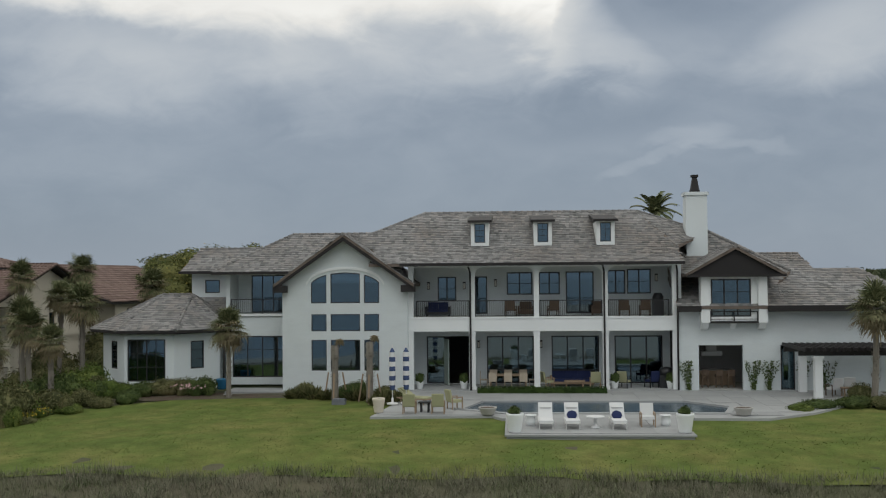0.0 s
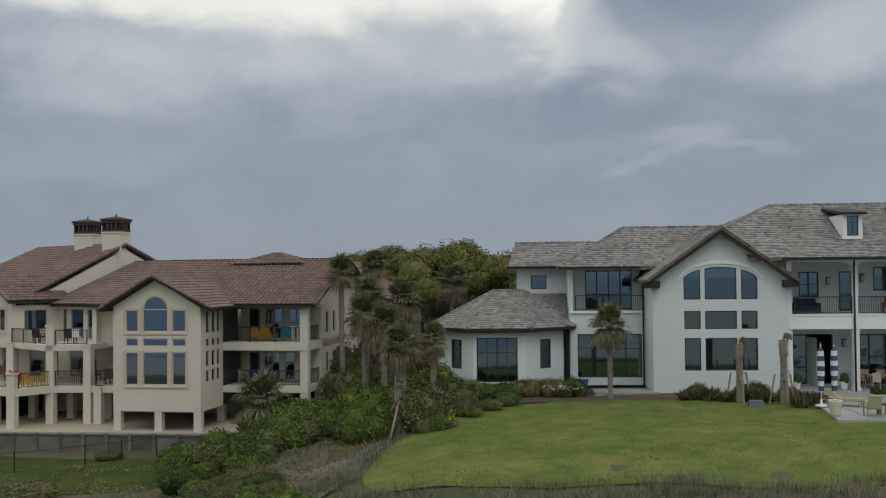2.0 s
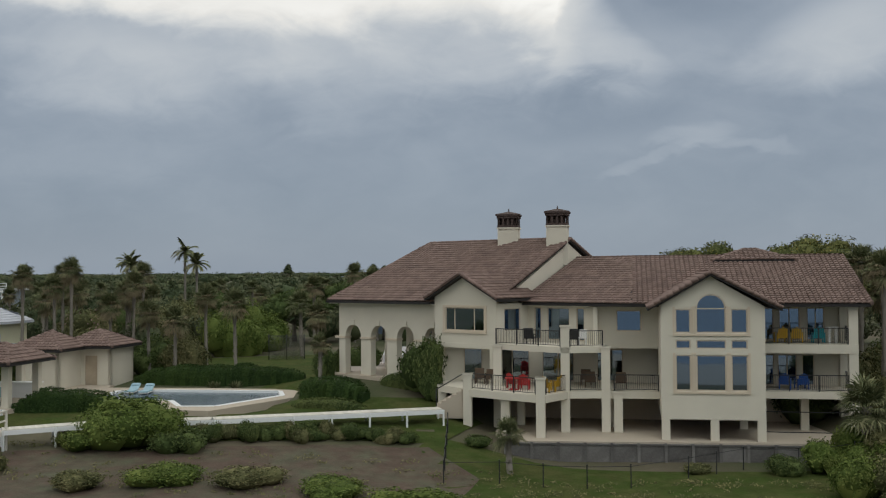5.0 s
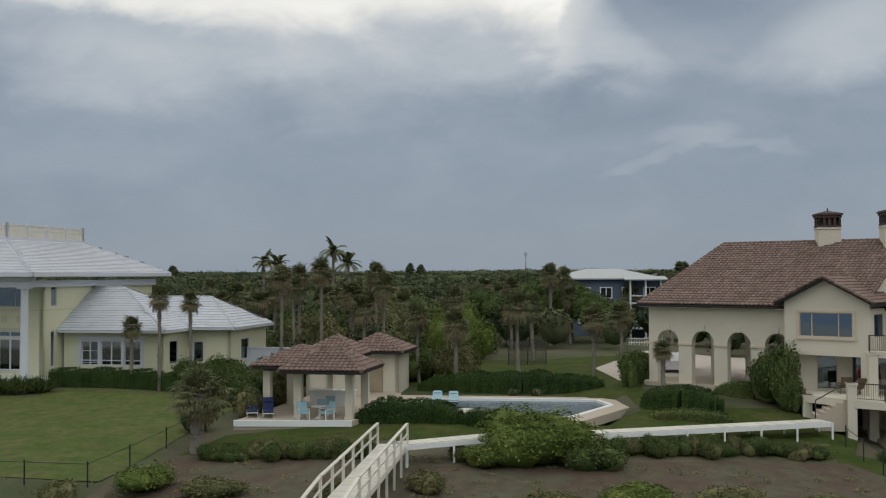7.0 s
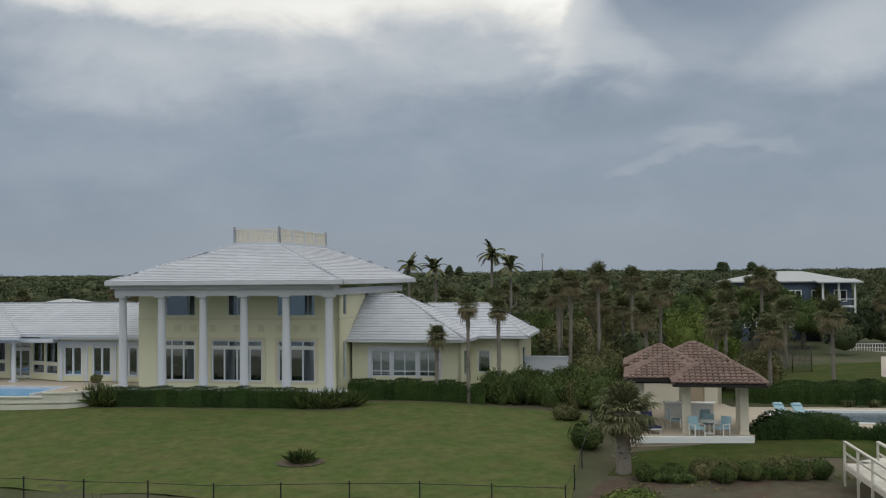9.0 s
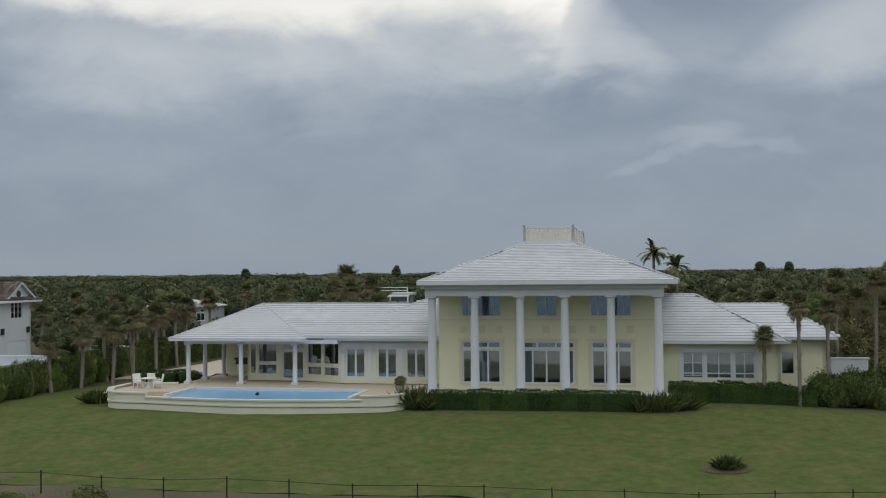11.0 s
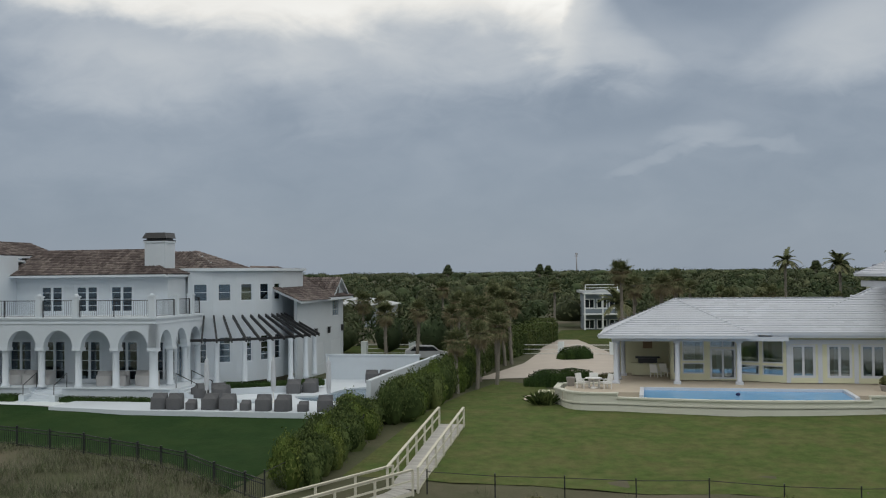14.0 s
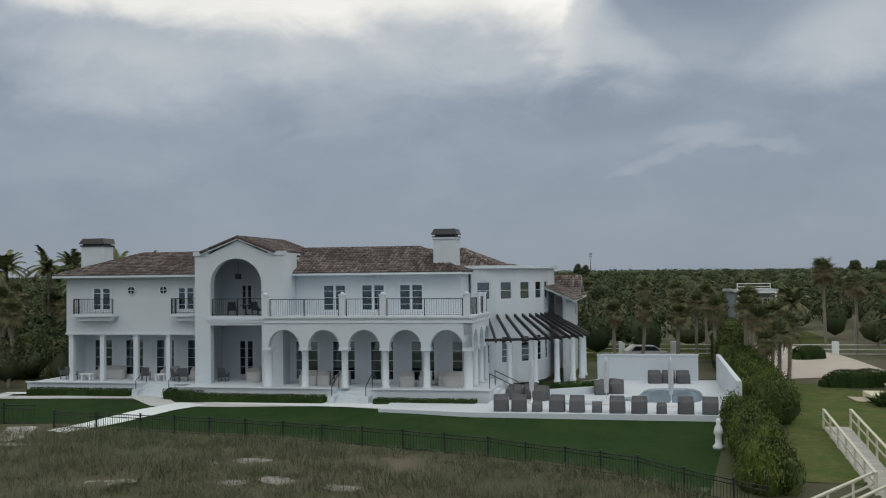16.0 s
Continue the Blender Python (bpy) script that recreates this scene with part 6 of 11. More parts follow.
facade(h4, (-0.8, 3.6), (-0.8, 8), A0, 3.4, WHITE4, [(1.0, 2.2, A0 + 0.1, 2.0, fr)])
facade(h4, (-14.7, 5.0), (-1.6, 5.0), 3.8, 6.8, WHITE4, [(2.65, 4.65, 4.0, 6.15, fr), (5.56, 7.56, 4.0, 6.15, fr), (8.4, 10.4, 4.0, 6.15, fr)])
part("wall", Shape().box(-1.85, -1.6, 5.25, 9, 3.8, 6.8), WHITE4, h4)
roof(h4, [[(-15.2, 4.2, 6.85), (-1.3, 4.2, 6.85), (-5.4, 8.9, 8.75), (-15.2, 8.9, 8.75)], [(-1.3, 4.2, 6.85), (-1.3, 13.5, 6.85), (-5.4, 8.9, 8.75)], [(-15.2, 8.9, 8.75), (-5.4, 8.9, 8.75), (-1.3, 13.5, 6.85), (-15.2, 13.5, 6.85)],
          [(-6.5, 9.6, 7.2), (0.7, 9.6, 7.2), (-3.0, 12.6, 8.75), (-6.5, 12.6, 8.75)], [(0.7, 9.6, 7.2), (0.7, 16.0, 7.2), (-3.0, 12.6, 8.75)]],
     "barrel", CLAY_DARK, [((-1.3, 4.2, 6.9), (-5.4, 8.9, 8.8)), ((-15.2, 8.9, 8.8), (-5.4, 8.9, 8.8))], 31, fascia=TRIM4, label="dark clay tile roof")
part("gutter", Shape().box(-14.4, -1.3, 4.05, 4.2, 6.72, 6.86), TRIM4, h4)
k = part("chimney", Shape().box(-3.75, -2.1, 5.6, 7.2, 3.8, 9.35).box(-3.82, -2.03, 5.53, 7.27, 9.25, 9.37), WHITE4, h4)
part("chimney_cap", Shape().box(-3.82, -2.03, 5.53, 7.27, 9.37, 9.45).box(-3.65, -2.2, 5.7, 7.1, 9.45, 9.58).prism([(-3.9, 5.45, 9.58), (-1.95, 5.45, 9.58), (-2.15, 5.65, 10.0), (-3.7, 5.65, 10.0)], (0, 1.6, 0)), BLACK, k, "black metal chimney hood")
# entrance tower
m = seg((-20.7, 2.2), (-14.0, 2.2))
S = arch_shape(Shape(), 6.7, -1.6, 8.3, 0.6, [(3.15, 1.95, 6.15, 3.86, 1.85)], m)
S2 = Shape()
S2.box(0, 1.18, 0, 0.6, -1.6, 3.86, m).box(5.1, 6.7, 0, 0.6, -1.6, 3.86, m)
S3 = arch_shape(Shape(), 6.7, 3.86, 8.3, 0.6, [(3.15, 1.95, 6.15, 3.86, 1.85)], m)
S3.box(0, 1.2, 0, 0.6, -1.6, 3.86, m).box(5.1, 6.7, 0, 0.6, -1.6, 3.86, m).box(1.2, 5.1, 0, 0.6, 3.2, 3.86, m)
S3.box(-0.1, 1.1, -0.08, 0.6, 8.2, 8.5, m).box(5.6, 6.8, -0.08, 0.6, 8.2, 8.5, m)
S3.prism([(1.1, 0, 8.3), (5.6, 0, 8.3), (3.35, 0, 9.3)], (0, 0.6, 0), m)
part("tower_front", S3, WHITE4, h4, "arched tower front")
part("band", Shape().box(1.0, 5.3, -0.12, 0.1, 3.6, 3.72, m).box(1.1, 5.2, -0.07, 0.1, 3.4, 3.6, m), TRIM4, h4)
part("tower_side", Shape().box(-20.7, -20.4, 2.8, 9, -1.6, 8.3).box(-14.3, -14.0, 2.8, 5.2, -1.6, 8.3).box(-20.4, -14.3, 2.8, 6.5, 3.5, 3.84).box(-20.4, -14.3, 2.8, 6.5, 7.95, 8.1), WHITE4, h4)
facade(h4, (-20.4, 6.4), (-14.3, 6.4), A0, 8.0, WHITE4, [(1.2, 2.6, A0 + 0.1, 2.0, fr), (3.4, 4.8, A0 + 0.1, 2.0, fr), (1.4, 2.5, 4.0, 6.2, fr), (3.6, 5.2, 4.0, 6.9, {**w4, "nx": 2, "rows": [0.72], "lites": (1, 3)})])
railing(h4, (-19.5, 2.5), (-15.6, 2.5), 3.86, 1.25, BLACK, 0.14, 2.0)
roof(h4, [[(-20.2, 2.0, 8.42), (-17.35, 2.0, 9.5), (-17.35, 12, 9.5), (-20.2, 12, 8.42)], [(-17.35, 2.0, 9.5), (-14.5, 2.0, 8.42), (-14.5, 12, 8.42), (-17.35, 12, 9.5)]], "barrel", CLAY_DARK, [((-17.35, 2, 9.55), (-17.35, 12, 9.55)), ((-20.2, 2.0, 8.45), (-17.35, 2.0, 9.55)), ((-17.35, 2.0, 9.55), (-14.5, 2.0, 8.45))], 32, fascia=TRIM4)
# left range
m = seg((-31.75, 3.5), (-20.7, 3.5))
S = wall_shape(Shape(), 11.05, 2.55, 6.8, 0.3, [(2.05, 3.75, 4.15, 6.08), (8.95, 10.5, 4.15, 6.08)], m)
part("wall", S, WHITE4, h4)
window(h4, m, 2.05, 3.75, 4.15, 6.08, **fr)
window(h4, m, 8.95, 10.5, 4.15, 6.08, **fr)
for c in (-26.38, -23.78):
    o = part("round_window", Shape().tube((c, 3.44, 5.75), (c, 3.5, 5.75), 0.36, n=18), TRIM4, h4)
    part("pane", Shape().tube((c, 3.42, 5.75), (c, 3.441, 5.75), 0.27, n=18), mat("dark_glass_pane", (0.02, 0.025, 0.03), 0.08, 0.05, spec=0.6, bump=0), o)
    part("glazing_bar", Shape().box(c - 0.27, c + 0.27, 3.40, 3.43, 5.73, 5.77).box(c - 0.02, c + 0.02, 3.402, 3.428, 5.48, 6.02), TRIM4, o)
for a, b in ((-30.8, -27.45), (-22.9, -20.75)):
    bk = part("balconet", Shape().box(a, b, 2.75, 3.5, 3.82, 4.0).box(a + 0.3, b - 0.3, 3.0, 3.5, 3.5, 3.82), TRIM4, h4)
    railing(bk, (a + 0.05, 2.8), (b - 0.05, 2.8), 4.0, 1.15, BLACK, 0.13, 3)
    railing(bk, (a + 0.08, 2.8), (a + 0.08, 3.5), 4.0, 1.15, BLACK, 0.13, 3)
part("band", Shape().box(-31.8, -20.7, 3.42, 3.6, 2.45, 2.6), TRIM4, h4)
for c in (-31.4, -28.85, -26.1, -23.5, -21.0):
    part("column", Shape().box(c - 0.17, c + 0.17, 3.55, 3.89, A0 - 0.6, 2.5).box(c - 0.21, c + 0.21, 3.5, 3.94, 2.34, 2.46), TRIM4, h4)
facade(h4, (-31.75, 5.6), (-20.7, 5.6), A0 - 0.4, 2.6, WHITE4, [(0.95, 2.75, A0 + 0.1, 2.1, fr), (3.55, 5.35, A0 + 0.1, 2.1, fr), (6.1, 7.9, A0 + 0.1, 2.1, fr), (8.65, 10.45, A0 + 0.1, 2.1, fr)])
part("wall", Shape().box(-31.75, -31.45, 3.8, 14, A0 - 0.4, 6.8).box(-31.7, -20.7, 3.8, 6.8, 2.55, 2.7), WHITE4, h4)
roof(h4, [[(-32.5, 2.9, 6.85), (-20.0, 2.9, 6.85), (-20.0, 7.6, 8.55), (-27.6, 7.6, 8.55)], [(-32.5, 12.3, 6.85), (-32.5, 2.9, 6.85), (-27.6, 7.6, 8.55)], [(-27.6, 7.6, 8.55), (-20, 7.6, 8.55), (-20, 12.3, 6.85), (-32.5, 12.3, 6.85)]],
     "barrel", CLAY_DARK, [((-32.5, 2.9, 6.9), (-27.6, 7.6, 8.6)), ((-27.6, 7.6, 8.6), (-20, 7.6, 8.6))], 33, fascia=TRIM4)
part("gutter", Shape().box(-32.5, -20.7, 2.75, 2.9, 6.72, 6.86), TRIM4, h4)
k = part("chimney", Shape().box(-34.1, -32.1, 9.5, 11, 4, 9.3), WHITE4, h4)
part("chimney_cap", Shape().box(-34.2, -32.0, 9.4, 11.1, 9.3, 9.4).box(-34.0, -32.2, 9.6, 10.9, 9.4, 9.5).prism([(-34.25, 9.3, 9.5), (-31.95, 9.3, 9.5), (-32.2, 9.5, 9.95), (-34.0, 9.5, 9.95)], (0, 1.8, 0)), BLACK, k)
# bowed wing with the flat roof and the pergola
arcp = [(-1.4, 7.9), (0.3, 8.7), (1.7, 9.9), (2.8, 11.4), (3.4, 13.1), (3.6, 15.0)]
for i, (p, q) in enumerate(zip(arcp, arcp[1:])):
    L = length(p, q)
    facade(h4, p, q, A0 - 0.5, 7.1, WHITE4, [(L / 2 - 0.55, L / 2 + 0.55, 4.75, 6.15, {**w4, "lites": (1, 2)})] * (i < 5) + [(L / 2 - 0.5, L / 2 + 0.5, 0.0, 2.05, {**w4, "lites": (1, 4)})])
part("flat_roof", Shape().prism([(u, v, 7.1) for u, v in [(-2.2, 7.6), (0.5, 8.35), (2.0, 9.6), (3.1, 11.2), (3.8, 13.0), (3.9, 20), (-3, 20)]], (0, 0, 0.22)), TRIM4, h4)
part("wall", Shape().box(-3.0, -2.75, 8, 20, A0, 7.1).box(3.35, 3.6, 15, 20, A0 - 0.5, 7.1), WHITE4, h4)
S = Shape()
inner, outer = [], []
for i in range(13):
    q = math.radians(-78 + 84 * i / 12)
    inner.append((-2.2 + 5.9 * math.cos(q), 14.4 + 6.4 * math.sin(q), 3.45))
    outer.append((-2.2 + 8.6 * math.cos(q), 14.0 + 8.4 * math.sin(q), 2.0))
for i in range(12):
    S.prism([(*outer[i][:2], 1.85), (*outer[i + 1][:2], 1.85), (*outer[i + 1][:2], 2.05), (*outer[i][:2], 2.05)], (0.02, -0.12, 0))
part("pergola_beam", S, BLACK, h4, "curved black beam")
for i in range(0, 13):
    a, b = Vector(inner[i]), Vector(outer[i])
    d = (b - a).normalized()
    s = Vector((-d.y, d.x, 0)).normalized() * 0.06
    e = b + d * 0.5
    part("rafter", Shape().prism([a - s, a + s, e + s, e - s], (0, 0, 0.26)), BLACK, h4)
for i in range(0, 13, 2):
    x, y = outer[i][:2]
    part("column", Shape().lathe([(0.26, A0 - 0.4), (0.26, A0 - 0.2), (0.2, A0 - 0.1), (0.18, 1.6), (0.26, 1.85)], 12, Matrix.Translation((x, y, 0))), TRIM4, h4)
# garage wing behind
facade(h4, (5.0, 14.5), (5.0, 27.2), -1.9, 4.9, WHITE4, [(9.5, 11.3, 3.0, 5.2 - 0.4, {**w4, "nx": 3, "lites": (1, 3)})], gaps=[(4.0, 7.0, -1.0, 0.9), (9.0, 12.0, -1.0, 0.9)])
part("garage_door", Shape().box(4.9, 4.96, 18.4, 21.6, -1.9, 0.95).box(4.9, 4.96, 23.4, 26.6, -1.9, 0.95), TRIM4, h4)
roof(h4, [[(5.8, 13.3, 4.6), (5.8, 27.9, 4.75), (-0.5, 24.5, 7.5), (-0.5, 13.3, 7.4)]], "barrel", CLAY_DARK, [((5.8, 27.9, 4.8), (-0.5, 24.5, 7.55))], 34, fascia=TRIM4)
S = Shape().prism([(5.2, 22.9, 4.6), (5.2, 26.9, 4.6), (5.2, 26.9, 5.0), (5.2, 24.9, 6.35), (5.2, 22.9, 5.0)], (-4, 0, 0))
part("dormer", S, WHITE4, h4)
roof(h4, [[(5.6, 22.5, 4.85), (5.6, 24.9, 6.5), (0.5, 24.9, 6.5), (0.5, 22.5, 4.85)], [(5.6, 24.9, 6.5), (5.6, 27.3, 4.85), (0.5, 27.3, 4.85), (0.5, 24.9, 6.5)]], "barrel", CLAY_DARK, [], 35, fascia=TRIM4)
part("arched_window", Shape().tube((5.19, 24.9, 5.35), (5.23, 24.9, 5.35), 0.34, n=14), BLACK, h4)
for v in (19.0, 22.6, 26.6):
    part("wall_lantern", Shape().box(5.02, 5.2, v - 0.15, v + 0.15, 1.6, 2.1).box(5.0, 5.25, v - 0.18, v + 0.18, 2.1, 2.16), BLACK, h4)
# rooms; the shell's dark colour imitates the shade indoors
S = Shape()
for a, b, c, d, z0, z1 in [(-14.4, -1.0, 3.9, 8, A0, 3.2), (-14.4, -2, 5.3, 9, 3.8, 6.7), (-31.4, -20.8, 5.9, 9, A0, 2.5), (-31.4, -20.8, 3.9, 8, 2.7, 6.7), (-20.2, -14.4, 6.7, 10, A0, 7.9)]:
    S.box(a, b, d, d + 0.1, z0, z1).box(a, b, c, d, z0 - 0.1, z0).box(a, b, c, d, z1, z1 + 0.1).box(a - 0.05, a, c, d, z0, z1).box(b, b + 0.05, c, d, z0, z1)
part("room_shell", S, ROOM_SHADE, h4)
part("room_core", Shape().prism([(u - 2.2, v + 1.2, -1.4) for u, v in arcp] + [(-2.7, 19, -1.4), (-2.7, 10, -1.4)], (0, 0, 8.4)), CURTAIN, h4)
part("rear_wall", Shape().box(-31.7, 5.0, 27.0, 27.2, -1.9, 4.5), WHITE4, h4)
# terrace, steps and pool deck
tr = thing("terrace", H4, "white paved terrace with steps before the arcade", "terrace", kind="structure")
part("base", Shape().box(-34.0, -24.9, 1.9, 7, -2.2, A0 - 0.02).box(-24.9, -22.2, 2.9, 7, -2.2, A0 - 0.02).box(-22.2, -20.2, 1.9, 7, -2.2, A0 - 0.02).box(-20.8, -9.4, -0.35, 7, -2.2, A0).box(-9.4, -6.9, 0.5, 7, -2.2, A0).box(-6.9, 1.2, -0.35, 8, -2.2, A0), WHITE4, tr)
part("coping", Shape().box(-34.1, -24.9, 1.8, 2.1, A0 - 0.02, A0 + 0.06).box(-22.2, -20.8, 1.8, 2.1, A0 - 0.02, A0 + 0.06).box(-20.9, -9.4, -0.45, -0.1, A0, A0 + 0.07).box(-6.9, 1.3, -0.45, -0.1, A0, A0 + 0.07), TRIM4, tr)
for u0, v0, wdt in ((-9.4, 0.5, 2.5), (-24.9, 2.9, 2.7)):
    for i in range(5):
        part("step", Shape().box(u0, u0 + wdt, v0 - 0.34 * (i + 1), v0 - 0.34 * i, -2.2, A0 - 0.14 * (i + 1)), TRIM4, tr)
    for x in (u0 - 0.02, u0 + wdt - 0.16):
        part("cheek", Shape().box(x - 0.12, x + 0.3, v0 - 1.9, v0, -2.2, A0 - 0.35), WHITE4, tr)
        part("handrail", Shape().tube((x + 0.1, v0 - 1.7, -1.6), (x + 0.1, v0 - 1.7, -0.7), 0.03).tube((x + 0.1, v0 - 1.7, -0.7), (x + 0.1, v0 - 0.1, 0.0), 0.03).tube((x + 0.1, v0 - 0.1, A0), (x + 0.1, v0 - 0.1, 0.0), 0.03), BLACK, tr)
for i in range(4):
    part("step", Shape().box(1.2 + 0.36 * i, 1.56 + 0.36 * i, 1.0, 3.4, -2.2, A0 - 0.15 * (i + 1)), TRIM4, tr)
for v in (1.0, 3.4):
    part("handrail", Shape().tube((1.0, v, 0.0), (2.6, v, -0.75), 0.03).tube((1.0, v, A0), (1.0, v, 0.0), 0.03).tube((2.6, v, -1.7), (2.6, v, -0.75), 0.03), BLACK, tr)
pd = thing("pool_deck", H4, "white pool deck enclosed by white walls", "pool deck", kind="structure")
px = [(9.0, 2.9), (10.6, 4.0), (11.4, 8.6), (14.6, 8.8), (14.7, 1.6), (12.5, 0.6), (10.4, 0.8)]
deck4 = [(-5.2, -4.6), (0.9, -5.6), (10, -5.4), (16.5, -5.2), (16.5, 15.2), (7.4, 15.2), (5, 12), (1.2, 8), (1.2, -1.2), (-5.2, -1.2)]


def ring_fill(S, outer, hole, z0, z1):
    """A slab with one opening."""
    pts = [Vector(p) for p in outer + hole]
    n, k = len(outer), len(hole)
    res = delaunay_2d_cdt(pts, [(i, (i + 1) % n) for i in range(n)] + [(n + i, n + (i + 1) % k) for i in range(k)], [], 0, 1e-5)
    for f in res[2]:
        c = sum((res[0][i] for i in f), Vector((0, 0))) / len(f)
        if inside(c, outer) and not inside(c, hole):
            S.prism([(*res[0][i], z0) for i in f], (0, 0, z1 - z0))
    return S


pxc = curve_pts(px, 4)
part("paving", ring_fill(Shape(), deck4, pxc, -2.3, -1.7), WHITE4, pd)
part("basin", Shape().prism([(u, v, -2.35) for u, v in pxc], (0, 0, 0.04)), mat("grey_blue_pool_plaster", (0.11, 0.19, 0.26), 0.6, 0.1, 1.2, 8, 0), pd)
part("water", Shape().prism([(u, v, -1.86) for u, v in pxc], (0, 0, 0.03)), water_mat("grey_pool_water", (0.105, 0.165, 0.215)), pd, "still grey-blue water").visible_shadow = False
part("rear_wall", Shape().box(7.4, 15.1, 14.7, 15.0, -1.9, 0.2).box(7.35, 15.15, 14.65, 15.05, 0.2, 0.32), WHITE4, pd)
S = Shape().prism([(16.45, -5.4, -2.4), (16.45, 15.0, -2.4), (16.45, 15.0, 0.32), (16.45, -5.4, 0.32)], (0.3, 0, 0))
part("side_wall", S, WHITE4, pd)
part("hot_tub", Shape().lathe([(1.45, -1.75), (1.5, -1.42), (1.2, -1.42), (1.15, -1.55)], 24, Matrix.Translation((7.0, 0.3, 0))), TRIM4, pd)
part("planter_wall", Shape().box(0, 6.4, 0, 0.3, -1.7, -1.25, seg((3.2, 2.2), (8.6, 6.0))).box(0, 1.4, 0, 0.3, -1.7, -1.1, seg((2.6, 4.2), (3.2, 2.2))), WHITE4, pd)
part("gate", Shape().box(15.1, 16.9, 14.8, 14.85, -1.65, -1.6).box(15.1, 16.9, 14.8, 14.85, -0.3, -0.25), BLACK, pd)

# ---------------------------------------------------------------- white house: patio, pool and platform
GREY_STONE = mat("pale_travertine", (0.32, 0.33, 0.33), 0.8, 0.08, 0.9, 10, 0.2, obj=0.07)
pat = thing("patio", H1, "pale stone patio round the long pool", "patio", kind="structure")
pool1 = [(11.0, -8.2), (11.9, -5.0), (22.4, -5.0), (24.3, -7.3), (23.6, -9.7), (13.2, -9.7)]
outl = [(6.7, -10.9), (12.5, -10.5), (13.0, -11.4), (21.1, -11.4), (21.8, -11.2), (25.3, -11.3), (28, -9.2), (34, -2), (34, 0.35), (7.4, 0.4), (7.4, -5)]
part("bed", ring_fill(Shape(), outl, pool1, FZ - 0.35, FZ - 0.03), GREY_STONE, pat)
slab_me = Shape().box(-0.594, 0.594, -0.594, 0.594, -0.02, 0.0).mesh("paver", GREY_STONE)
for i in range(23):
    for j in range(10):
        u, v = 7.6 + i * 1.2, -11.0 + j * 1.2
        if all(inside((u + a, v + b), outl) and not inside((u + a, v + b), pool1) for a in (-0.6, 0.6) for b in (-0.6, 0.6)):
            part("paver", slab_me, GREY_STONE, pat, m=Matrix.Translation((u, v, FZ)))
part("loggia_paving", Shape().box(7.4, 23.0, 0.3, 3.5, FZ - 0.2, FZ + 0.02), GREY_STONE, pat)
C = Shape()
for (a0, b0), (a1, b1) in zip(pool1, pool1[1:] + pool1[:1]):
    C.box(-0.02, length((a0, b0), (a1, b1)) + 0.02, -0.02, 0.3, FZ - 0.4, FZ + 0.03, seg((a0, b0), (a1, b1)))
part("coping", C, GREY_STONE, pat)
part("basin", Shape().prism([(u, v, FZ - 0.62) for u, v in pool1], (0, 0, 0.04)), mat("slate_blue_pool_plaster", (0.05, 0.10, 0.14), 0.6, 0.1, 1.2, 8, 0), pat)
part("water", Shape().prism([(u, v, FZ - 0.1) for u, v in pool1], (0, 0, 0.03)), water_mat("dark_pool_water", (0.060, 0.088, 0.112)), pat, "still dark blue water").visible_shadow = False
pl = thing("lounge_platform", H1, "pale stone lounge platform with a low edge", "platform", kind="structure")
PV0, PV1, PU0, PU1 = -16.3, -11.0, 13.25, 21.05
part("base", Shape().box(PU0, PU1, PV0, PV1, -1.6, FZ - 0.05).box(PU0 - 0.08, PU1 + 0.08, PV0 - 0.08, PV1, FZ - 0.12, FZ - 0.04), GREY_STONE, pl)
for i in range(6):
    for j in range(4):
        part("paver", slab_me, GREY_STONE, pl, m=Matrix.Translation((PU0 + 0.9 + i * 1.2, PV0 + 0.85 + j * 1.2, FZ - 0.015)))
for i in range(6):
    part("edge_stone", Shape().box(PU0 + i * 1.3, PU0 + i * 1.3 + 1.26, PV0 - 0.4, PV0 - 0.1, -1.5, -1.12), mat("grey_edge_stone", (0.33, 0.33, 0.32), 0.9, 0.2, obj=0.15), pl)

# ---------------------------------------------------------------- furniture builders
CUSHION = mat("white_cushion", (0.64, 0.65, 0.65), 0.9, 0.05, 3, 30, 0.1)
SAGE = mat("sage_cushion", (0.36, 0.36, 0.22), 0.9, 0.08, 3, 30, 0.1)
NAVY = mat("navy_fabric", (0.02, 0.03, 0.09), 0.9, 0.1, 3, 30, 0.1)
TEAK = mat("weathered_teak", (0.30, 0.22, 0.15), 0.8, 0.15, 2, 20, 0.2)
WICKER = mat("brown_wicker", (0.12, 0.085, 0.06), 0.8, 0.2, 5, 60, 0.4)
ALU = mat("white_aluminium", (0.7, 0.7, 0.68), 0.4, 0.03)
GREY_COVER = mat("grey_furniture_cover", (0.095, 0.098, 0.105), 0.9, 0.12, 1.5, 12, 0.3, obj=0.12)
PALE_COVER = mat("pale_grey_furniture_cover", (0.40, 0.40, 0.40), 0.9, 0.08, 1.5, 12, 0.3, obj=0.08)


